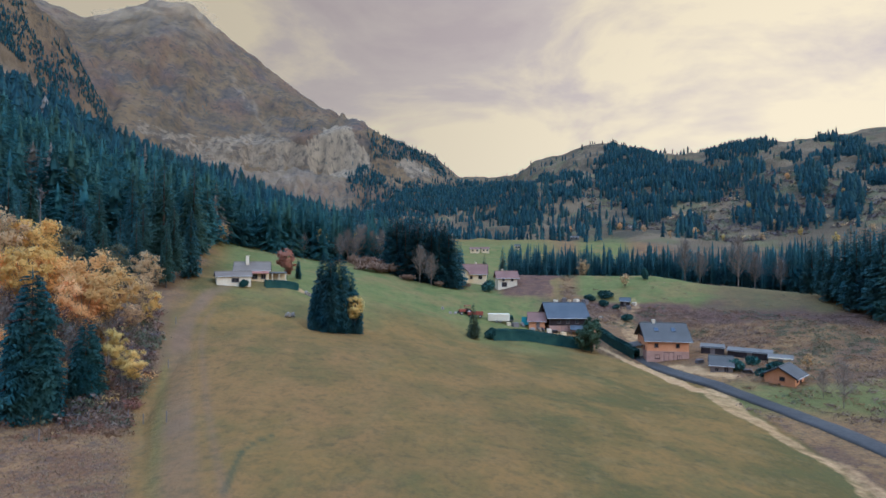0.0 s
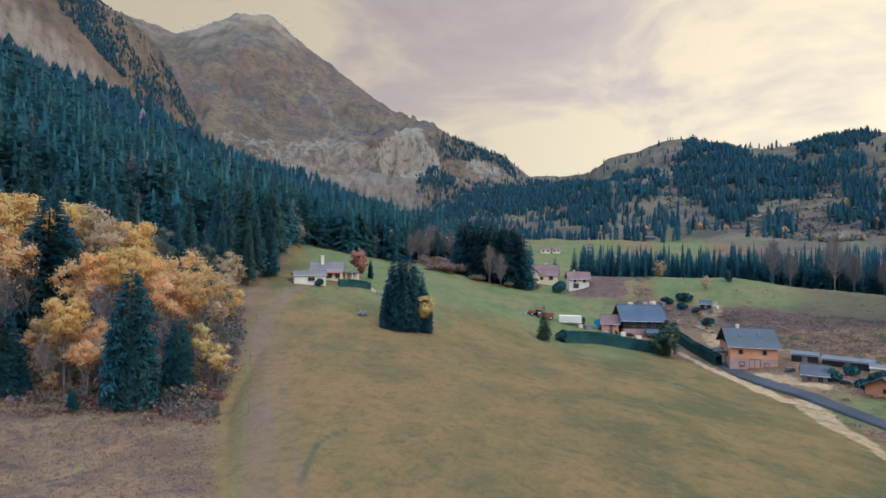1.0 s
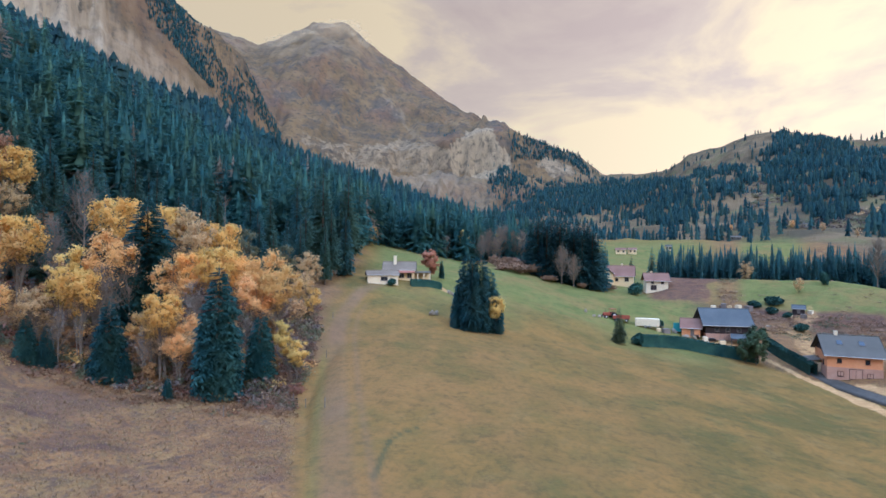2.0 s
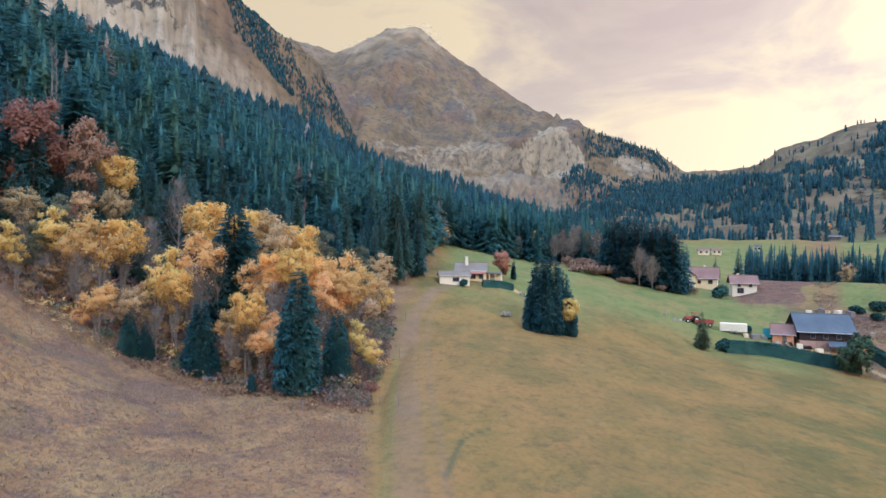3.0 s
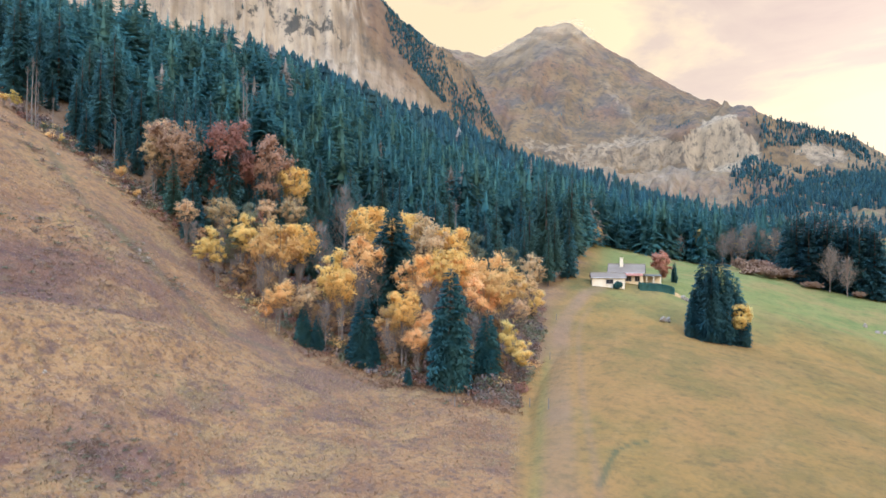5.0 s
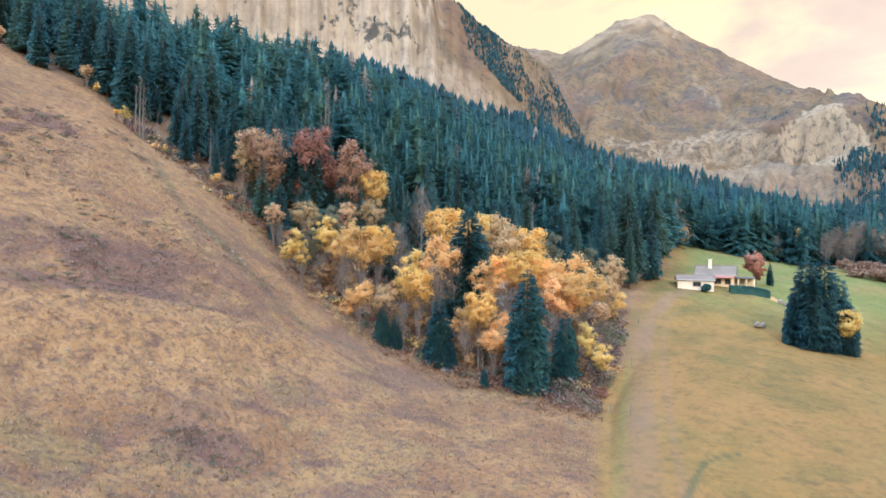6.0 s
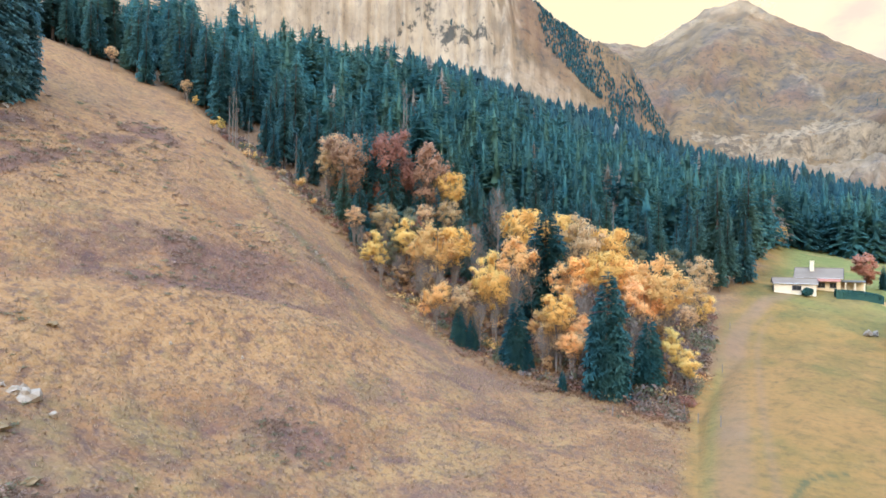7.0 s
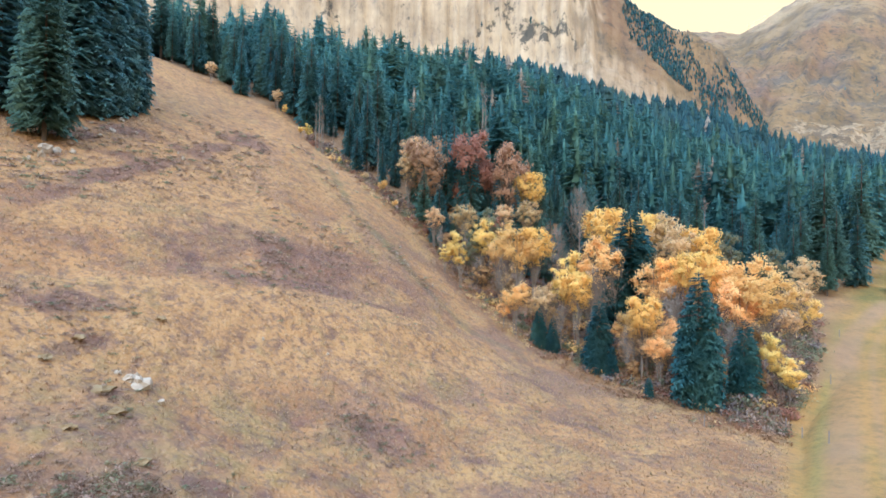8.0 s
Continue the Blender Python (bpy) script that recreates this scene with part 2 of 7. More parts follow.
    patch = n.maths("ADD", n.noise(0.011, 6, 0.6), n.maths("MULTIPLY", n.maths("SUBTRACT", speck, 0.5), 0.55))
    stone = n.mix(n.ramp(patch, (0.6, 0.0), (0.66, 0.85)), stone, (0.05, 0.055, 0.05))
    slope = n.add("SeparateXYZ")
    n.link(n.add("NewGeometry").outputs["Normal"], slope.inputs[0])
    steep = n.ramp(n.maths("ADD", slope.outputs["Z"], n.maths("MULTIPLY", streak, 0.5)), (0.84, 1.0), (1.0, 0.0))
    high = n.mix(n.maths("MULTIPLY", steep, n.attr("rock")), turf, stone)
    broken = n.maths("ADD", n.attr("crag"), n.maths("MULTIPLY", n.maths("SUBTRACT", n.noise(0.028, 7, 0.7, stretch=(1, 1, 1.8)), 0.5), 1.9))
    face = n.mix(n.ramp(n.noise(0.035, 7, 0.72, stretch=(1, 1, 0.35)), (0.36, 0.0), (0.6, 1.0)), (0.150, 0.108, 0.064), (0.315, 0.225, 0.126))
    face = n.mix(n.ramp(n.attr("crag"), (0.78, 0.0), (0.98, 0.3)), face, (0.50, 0.37, 0.21))
    face = n.mix(n.ramp(crack, (0.38, 0.85), (0.50, 0.0)), face, (0.095, 0.078, 0.056))
    high = n.mix(n.maths("MULTIPLY", n.ramp(broken, (0.46, 0.0), (0.58, 1.0)), n.ramp(n.attr("crag"), (0.02, 0.0), (0.2, 1.0))), high, face)
    col = n.mix(n.attr("far"), col, high)
    n.link(col, b.inputs["Base Color"])
    height = n.maths("ADD", n.maths("ADD", fine, n.maths("MULTIPLY", grit, 0.5)), n.maths("ADD", n.maths("MULTIPLY", mid, 2.0), n.maths("MULTIPLY", n.attr("meadow"), n.maths("MULTIPLY", moss, 4.0))))
    lumps = n.maths("ADD", height, n.maths("MULTIPLY", n.attr("far"), n.maths("MULTIPLY", n.maths("ADD", crack, streak), 16.0)))
    n.bump(b, lumps, 0.65, 0.4)
    return m


# ---- the land, one sheet laid out in rings round the drone ----
def closed(nodes):
    """Nodes by azimuth, carried on all the way round."""
    nodes = sorted(nodes)
    return np.array([(nodes[-1][0] - 360, *nodes[-1][1:]), *nodes, (nodes[0][0] + 360, *nodes[0][1:])], float)


def by_el(*nodes):
    return closed([(a, d, EYE + d * math.tan(radians(e))) for a, d, e in nodes])


FOOT = closed([(-180, 10, 2), (-90, 10, -2), (-40, 10, -1.5), (0, 10, -0.5), (30, 10, -0.5), (60, 10, 0), (90, 10, 2), (120, 10, 3.5)])
NEAR = closed([(-180, 45, 8), (-90, 45, -6), (-40, 45, -2.5), (-20, 45, -1), (0, 45, 0), (28, 45, 0.5), (45, 45, 1), (60, 45, 2.0), (75, 45, 6.0), (90, 45, 11), (110, 45, 17), (140, 45, 18)])
EDGE = by_el((-160, 100, 5), (-90, 90, -20), (-40, 73, -19.3), (-37.7, 76, -18.5), (-31.4, 96, -14.9), (-26, 118, -12.3), (-21, 131, -11.4), (-16, 143, -9.9),
             (-12.5, 146, -9.2), (-5.1, 140, -8.6), (3, 118, -8.4), (11.2, 115, -7.6), (20, 112, -7.0), (25, 98, -9.4), (28.4, 76, -14.8), (36.5, 78, -13.5), (43.5, 85, -12.4),
             (51.3, 95, -9.0), (58.8, 108, -3.4), (63, 118, 1.2), (67, 126, 5.0), (70, 132, 7.5), (74, 140, 10.2), (78, 158, 13.8), (82.2, 166, 15.0), (86.7, 172, 16.4), (90.7, 176, 17.6), (100, 180, 17.5), (130, 170, 18))
RISE = by_el((-160, 180, 5), (-90, 150, -8), (-40, 140, -9.5), (-32, 150, -9), (-26, 165, -7.5), (-20, 175, -7), (-13, 185, -5.5), (-9, 185, -5.4), (-5, 190, -4.3), (-1, 190, -3.7), (3.7, 185, -3.2), (8.4, 175, -2.3),
             (16, 150, -2.6), (23, 140, -3.0), (30, 170, 0), (36, 175, 1.6), (43, 180, 4), (51, 190, 7.5), (59, 200, 12), (64, 205, 13.7), (70, 195, 14.5), (78, 190, 15.5), (86, 195, 17), (91, 200, 17.5), (100, 205, 17), (130, 220, 18))
BROW = by_el((-160, 300, 4), (-90, 220, -4), (-45, 210, -3.6), (-35, 215, -3.4), (-26, 220, -2.7), (-21, 225, -2.0), (-13, 230, -2.0), (-7.9, 230, -1.9), (-5, 235, -3.2), (-1, 235, -2.6), (4.9, 225, -1.1), (8.4, 225, -0.8),
             (13, 220, -0.6), (17, 215, 0), (21.5, 210, 0.8), (25, 260, 4.0), (30, 330, 6.0), (39, 330, 9.5), (49, 300, 13.5), (58, 262, 16), (64, 240, 16.0), (72, 225, 16.3), (80, 215, 17), (91, 215, 17.6), (100, 220, 17), (130, 240, 18))
DIP = by_el((-160, 400, 4), (-90, 300, -3), (-45, 300, -3.4), (-26, 300, -3.0), (-13, 300, -3.0), (-7, 300, -2.8), (-4, 300, -1.6), (4, 320, -0.8), (10, 400, 0.6), (17, 420, 2.2), (22, 430, 3.6), (30, 470, 7.2), (39, 430, 11.2), (49, 380, 15.3), (58, 300, 16.6), (64, 262, 16.7), (72, 240, 17), (80, 230, 18), (91, 225, 17.2), (100, 230, 17), (130, 250, 18))
SPUR = by_el((-160, 700, 7), (-90, 560, 1.5), (-45, 560, 1.0), (-26, 560, 1.0), (-7, 540, 0.8), (-3, 540, 0.7), (2, 600, 1.2), (8.4, 750, 1.5), (10.7, 800, 2.4), (16.3, 840, 4.3), (21.5, 850, 6.5), (26.5, 830, 8.3), (31, 800, 9.6),
             (38.9, 650, 12.9), (43.7, 570, 14.6), (49.2, 480, 16.3), (58, 340, 17.3), (64.4, 290, 16.6), (71.3, 260, 17.2), (77, 250, 18.4), (80.8, 245, 18.4), (86.3, 240, 17.2), (91, 235, 16.0), (100, 240, 16), (130, 260, 18))
BEHIND = by_el((-160, 800, 7), (-90, 800, 4), (-45, 800, 4.4), (-20, 800, 4.4), (-8, 800, 2.8), (0, 900, 2.0), (8, 1000, 2.0), (16, 1100, 3.2), (24, 1100, 5.0), (31, 1050, 7.0), (40, 900, 10.0), (50, 800, 13.0), (60, 700, 14.0), (80, 600, 14), (100, 600, 13), (130, 600, 13))
APRON = by_el((-160, 1100, 9), (-90, 1050, 6), (-45, 1050, 6.6), (-20, 1050, 6.6), (-10, 1100, 5.6), (-5, 1400, 4.6), (0, 1500, 4.4), (6, 1550, 4.6), (10, 1500, 5.0), (20, 1500, 6.6), (30, 1300, 8.5), (34, 1280, 9.6), (40, 1220, 13.5), (46, 1180, 17.5), (50, 1150, 18.6), (60, 1150, 19), (80, 1100, 20), (110, 1100, 18), (140, 1100, 14))
BAND = by_el((-160, 1500, 11), (-90, 1350, 8), (-45, 1350, 8.4), (-20, 1350, 8.2), (-10, 1500, 7.4), (-5, 1850, 6.0), (0, 1850, 6.5), (4, 1880, 7.4), (7.6, 1900, 8.7), (11.5, 1900, 7.9), (14.6, 1900, 8.0), (20.6, 1900, 8.2), (25.1, 1880, 9.5), (28.6, 1800, 9.8),
             (31, 1420, 11.6), (32.3, 1400, 14.0), (33.7, 1390, 16.7), (34.8, 1380, 18.6), (37, 1360, 20.0), (39.3, 1350, 21.0), (41.6, 1340, 22.8), (44, 1330, 24.4), (46.3, 1300, 25.5), (49, 1240, 29), (52, 1230, 33), (60, 1230, 35), (80, 1200, 36), (110, 1200, 33), (140, 1250, 24))
TOP = by_el((-160, 1900, 12), (-90, 1700, 10.4), (-38.8, 1700, 10.7), (-34.7, 1700, 10.4), (-32.3, 1700, 10.1), (-29.2, 1700, 9.9), (-26, 1700, 9.5), (-22.1, 1700, 9.4), (-19.5, 1700, 10.0), (-16.9, 1700, 11.0), (-15, 1700, 11.1), (-12.5, 1750, 10.1), (-9.1, 1800, 9.3),
            (-7, 2100, 8.2), (-5, 2150, 8.0), (-1.4, 2150, 8.1), (0.6, 2100, 9.9), (4, 2050, 11.1), (7.4, 1990, 12.4), (9.2, 1970, 12.5), (10.4, 1960, 12.4), (11.6, 1960, 12.2), (14.6, 1960, 11.6), (18.9, 1960, 10.6), (24, 1960, 10.6), (28.6, 1900, 11.4), (31, 1800, 10), (38, 1750, 16), (46, 1700, 22), (52, 1600, 34), (80, 1600, 37), (110, 1600, 34), (140, 1700, 24))
CREST = by_el((-160, 2600, 10), (-90, 2400, 7), (-38, 2400, 6.5), (-20, 2400, 6), (-7, 2700, 5.5), (0, 2700, 7), (4, 2700, 9), (7.4, 2750, 11.4), (10, 2850, 13.2), (14.1, 2950, 15.6), (18.4, 3000, 18.3), (22.1, 3000, 20.6), (24.6, 3000, 22.4), (27.8, 3000, 22.4), (29.9, 3050, 21.2), (33.4, 3200, 19.7), (34.9, 3300, 20.1), (37.5, 3300, 20.4), (45, 3200, 22), (60, 3000, 24), (110, 3000, 24), (140, 3000, 16))
LINES = [FOOT, NEAR, EDGE, RISE, BROW, DIP, SPUR, BEHIND, APRON, BAND, TOP, CREST]


def value_noise(x, y, seed):
    """Smooth value noise on the plane, -1 to 1."""
    r = np.random.RandomState(seed)
    table = r.uniform(-1, 1, (256, 256))
    xi, yi = np.floor(x).astype(int), np.floor(y).astype(int)
    u, v = x - xi, y - yi
    u, v = u * u * (3 - 2 * u), v * v * (3 - 2 * v)
    g = lambda i, j: table[(xi + i) % 256, (yi + j) % 256]  # noqa: E731
    return (g(0, 0) * (1 - u) + g(1, 0) * u) * (1 - v) + (g(0, 1) * (1 - u) + g(1, 1) * u) * v


def fractal(x, y, size, octaves, seed, ridged=False):
    out, amp = 0.0, 1.0
    for k in range(octaves):
        v = value_noise(x / size * 2**k + 17.3 * k, y / size * 2**k - 9.1 * k, seed + k)
        out = out + amp * (1 - 2 * np.abs(v) if ridged else v)
        amp *= 0.5
    return out


def line_at(line, az):
    return np.interp(az, line[:, 0], line[:, 1]), np.interp(az, line[:, 0], line[:, 2])


def land(az, dist):
    """The height of the ground at azimuths (degrees to the left of +y) and distances from the drone."""
    az, dist = np.broadcast_arrays(np.asarray(az, float), np.asarray(dist, float))
    ds, zs = zip(*(line_at(line, az) for line in LINES))
    ds, zs = [ds[0] * 0 + 0.5, *ds, ds[0] * 0 + 4800], [zs[0] * 0 + 0.3, *zs, zs[-1] * 0.25]
    z = zs[0] * 1.0
    # buttresses and gullies of the cliffs stand out and back
    wall = np.clip((az - 1) / 3, 0, 1) * np.clip((31 - az) / 3, 0, 1) * np.clip((dist - 1800) / 60, 0, 1) * np.clip((1966 - dist) / 24, 0, 1)
    wall2 = np.clip((az - 43) / 4, 0, 1) * np.clip((140 - az) / 20, 0, 1) * np.clip((dist - 1060) / 60, 0, 1) * np.clip((1420 - dist) / 120, 0, 1)
    straight = dist
    if np.any(wall > 0) or np.any(wall2 > 0):
        dist = dist + wall * (11 * fractal(az, dist / 160, 1.6, 4, 171, True) - 6) + wall2 * (30 * fractal(az, dist / 300, 3.0, 4, 181, True) - 14)
    for d0, d1, z0, z1 in zip(ds, ds[1:], zs, zs[1:]):
        d1 = np.maximum(d1, d0 + 1)
        u = np.clip((dist - d0) / (d1 - d0), 0, 1)
        z = np.where(dist >= d0, z0 + (z1 - z0) * u, z)
    dist = straight
    a = np.radians(az)
    x, y = -dist * np.sin(a), dist * np.cos(a)
    near = np.clip(dist / 60, 0, 1) * np.clip((420 - dist) / 200, 0, 1)
    z = z + near * (0.35 * fractal(x, y, 18, 3, 5) + 0.5 * fractal(x, y, 45, 2, 9))
    knolls = np.clip((az - 33) / 10, 0, 1) * np.clip((140 - az) / 20, 0, 1) * np.clip((dist - 22) / 10, 0, 1) * np.clip((105 - dist) / 30, 0, 1)
    brow = np.interp(az, [45, 57.6, 66, 72, 78.8, 86.5, 94.5, 100, 115], [70, 78, 70, 67, 63, 59, 55, 53, 50])
    z = z + knolls * np.clip((az - 50) / 10, 0, 1) * (0.7 * np.exp(-(((dist - brow + 3) / 5) ** 2)) - 0.7 * np.exp(-(((dist - brow - 5) / 4) ** 2)))
    z = z + knolls * (0.2 * fractal(x, y, 3.2, 2, 33) + 0.25 * fractal(x, y, 9, 2, 35))
    far = np.clip((dist - 350) / 900, 0, 1)
    top_d = line_at(CREST, az)[0]
    crest = np.minimum(np.abs(dist - line_at(TOP, az)[0]) / 350, np.abs(dist - top_d) / 700)
    crest = np.minimum(crest, np.abs(dist - line_at(BAND, az)[0]) / 160)
    tame = 0.22 + 0.78 * np.clip(crest, 0, 1)
    warp = 40 * fractal(x, y, 260, 2, 31)
    z = z + far * tame * (34 * fractal(x + warp, y - warp, 330, 5, 40, True) - 17) + far * 5 * fractal(x, y, 40, 3, 60)
    crag = np.clip((az - 4) / 3, 0, 1) * np.clip((32 - az) / 4, 0, 1) * np.clip((dist - 1760) / 60, 0, 1) * np.clip((1966 - dist) / 24, 0, 1)
    z = z + crag * (5 * fractal(x + 0.5 * warp, y, 64, 3, 71, True) - 4)
    # gullies that run down the faces
    big = np.clip((dist - 1100) / 300, 0, 1) * np.clip((az - 2) / 6, 0, 1) * np.clip((105 - az) / 10, 0, 1)
    z = z + big * tame * 22 * fractal(az * 0.9 + 0.004 * dist, dist / 900, 1.0, 4, 81, True)
    return z


def place(az, dist):
    a = radians(az)
    return Vector((-dist * math.sin(a), dist * math.cos(a), float(land(az, dist))))


def spot(x, y):
    """The ground under a place of the plan."""
    return Vector((x, y, float(land(math.degrees(math.atan2(-x, y)), math.hypot(x, y)))))


def np_mesh(name, verts, faces, mats=(), index=None, smooth=False, normals=None):
    """A mesh from arrays; faces all have the same number of corners."""
    me = bpy.data.meshes.new(name)
    verts, faces = np.asarray(verts, np.float32), np.asarray(faces, np.int32)
    k = faces.shape[1]
    me.vertices.add(len(verts))
    me.vertices.foreach_set("co", verts.ravel())
    me.loops.add(faces.size)
    me.loops.foreach_set("vertex_index", faces.ravel())
    me.polygons.add(len(faces))
    me.polygons.foreach_set("loop_start", np.arange(0, faces.size, k, dtype=np.int32))
    for m in mats:
        me.materials.append(m)
    if index is not None:
        me.polygons.foreach_set("material_index", np.asarray(index, np.int32))
    me.polygons.foreach_set("use_smooth", np.full(len(faces), smooth or normals is not None))
    me.update(calc_edges=True)
    if normals is not None:
        me.normals_split_custom_set_from_vertices(np.asarray(normals, np.float32))
    return me


def unit(v):
    return v / (np.linalg.norm(v, axis=-1, keepdims=True) + 1e-9)


def facing(tris, out):
    """Triangles wound so that they look along the given outward directions, one for each corner."""
    t, o = tris.reshape(-1, 3, 3).copy(), out.reshape(-1, 3, 3)
    flip = (np.cross(t[:, 1] - t[:, 0], t[:, 2] - t[:, 0]) * o.mean(1)).sum(1) < 0
    t[flip] = t[flip][:, [0, 2, 1]]
    o = o.copy()
    o[flip] = o[flip][:, [0, 2, 1]]
    return t.reshape(-1, 3), o.reshape(-1, 3)


def step(x, a, b):
    u = np.clip((x - a) / (b - a), 0, 1)
    return u * u * (3 - 2 * u)


def near_line(x, y, points):
    """The distance of places of the plan from a line."""
    best = np.full(np.shape(x), 1e9)
    for (ax, ay), (bx, by) in zip(points, points[1:]):
        u = np.clip(((x - ax) * (bx - ax) + (y - ay) * (by - ay)) / ((bx - ax) ** 2 + (by - ay) ** 2), 0, 1)
        best = np.minimum(best, np.hypot(x - ax - u * (bx - ax), y - ay - u * (by - ay)))
    return best


def within(az, el, corners):
    """Which bearings and heights over the horizon lie inside an outline."""
    odd = np.zeros(np.shape(az), bool)
    for (a0, e0), (a1, e1) in zip(corners, corners[1:] + corners[:1]):
        if e0 != e1:
            odd ^= ((e0 > el) != (e1 > el)) & (az < (a1 - a0) * (el - e0) / (e1 - e0) + a0)
    return odd


# zones of the far slopes, by bearing and height over the horizon
OUTCROP = [(14.3, 10.7), (12.6, 12.6), (10.0, 14.2), (8.3, 10.8), (7.0, 8.9), (9.0, 7.9), (11.5, 7.8), (13.4, 8.6)]
LOW_CRAG = [(5.2, 9.3), (3.9, 9.9), (1.7, 9.1), (1.4, 7.9), (3.7, 8.2)]
WOODS_OUTLINES = [
    [(-15.0, 8.6), (-16.0, 10.8), (-17.5, 10.9), (-19.5, 10.0), (-22.0, 9.4), (-22.3, 8.7), (-25.0, 8.2), (-26.5, 7.7), (-28.5, 8.6), (-30.5, 8.2), (-28.7, 6.4), (-26.9, 5.6), (-26.0, 4.9), (-23.0, 5.2), (-21.5, 3.2), (-19.5, 3.2), (-17.9, 4.4), (-16.2, 6.0)],
    [(-25.2, 9.6), (-26.0, 9.9), (-29.6, 10.4), (-30.8, 10.3), (-29.0, 9.0), (-27.0, 8.7), (-25.4, 8.2)],
    [(-34.2, 10.6), (-36.2, 11.0), (-37.4, 10.8), (-35.5, 9.7), (-34.3, 9.6)],
    [(2.0, 7.0), (-2.0, 7.3), (-6.0, 7.3), (-8.5, 6.6), (-7.0, 5.2), (-4.0, 4.4), (0.0, 4.0), (3.0, 4.5), (8.0, 3.0), (9.6, 3.6), (5.0, 6.2)],
    [(8.1, 12.8), (4.5, 11.4), (0.6, 10.2), (-0.4, 8.4), (-0.4, 7.4), (1.2, 8.9), (3.6, 10.0), (5.4, 9.6), (7.2, 9.6)],
    [(9.8, 8.0), (8.0, 8.8), (5.7, 7.7), (5.9, 6.9), (7.4, 6.7), (10.0, 7.3)],
    [(44.8, 25.2), (43.2, 20.8), (39.6, 17.2), (35.4, 13.6), (32.0, 11.2), (30.4, 11.8), (32.3, 14.8), (34.2, 17.6), (37.4, 20.0), (39.8, 21.3), (41.8, 23.0)],
    [(36.0, 13.4), (33.4, 11.4), (31.0, 10.2), (31.0, 10.9), (33.4, 12.2), (36.0, 14.2)],
]
WOODS_ROUND = [(-30.1, 5.2, 1.5, 1.2), (-33.8, 6.2, 1.0, 1.5), (-31.4, 3.3, 1.8, 1.3), (-36.6, 9.0, 0.9, 0.8), (-34.9, 8.2, 0.8, 0.6), (-36.4, 4.6, 1.0, 1.7), (-28.4, 3.4, 1.0, 0.8), (-10.0, 4.9, 1.6, 0.9), (-12.5, 5.8, 1.8, 0.7), (-8.0, 4.0, 2.2, 1.3), (-12.2, 4.1, 0.9, 0.5), (-13.2, 7.8, 1.2, 0.5),
               (-8.5, 6.6, 1.4, 0.5), (-11.0, 7.4, 0.8, 0.5), (-14.6, 6.6, 0.9, 0.5), (-25.0, 6.6, 1.6, 1.0), (-38.6, 7.0, 1.4, 1.4), (-32.4, 8.6, 0.7, 0.5), (-24.0, 2.6, 1.2, 0.8), (-33.9, 3.2, 0.8, 1.0), (25.6, 13.6, 0.5, 1.0), (23.2, 13.8, 0.4, 0.9), (14.5, 12.6, 0.8, 0.5), (18.6, 9.0, 0.5, 0.3), (11.8, 9.2, 0.4, 0.8), (52.0, 22.5, 1.0, 0.6), (57.0, 23.0, 1.2, 0.6)]


def far_woods(az, el):
    """Where dark conifers stand close on the far slopes."""
    keep = np.zeros(np.shape(az), bool)
    for outline in WOODS_OUTLINES:
        keep |= within(az, el, outline)
    for a0, e0, ra, re in WOODS_ROUND:
        keep |= ((az - a0) / ra) ** 2 + ((el - e0) / re) ** 2 < 1
    return keep


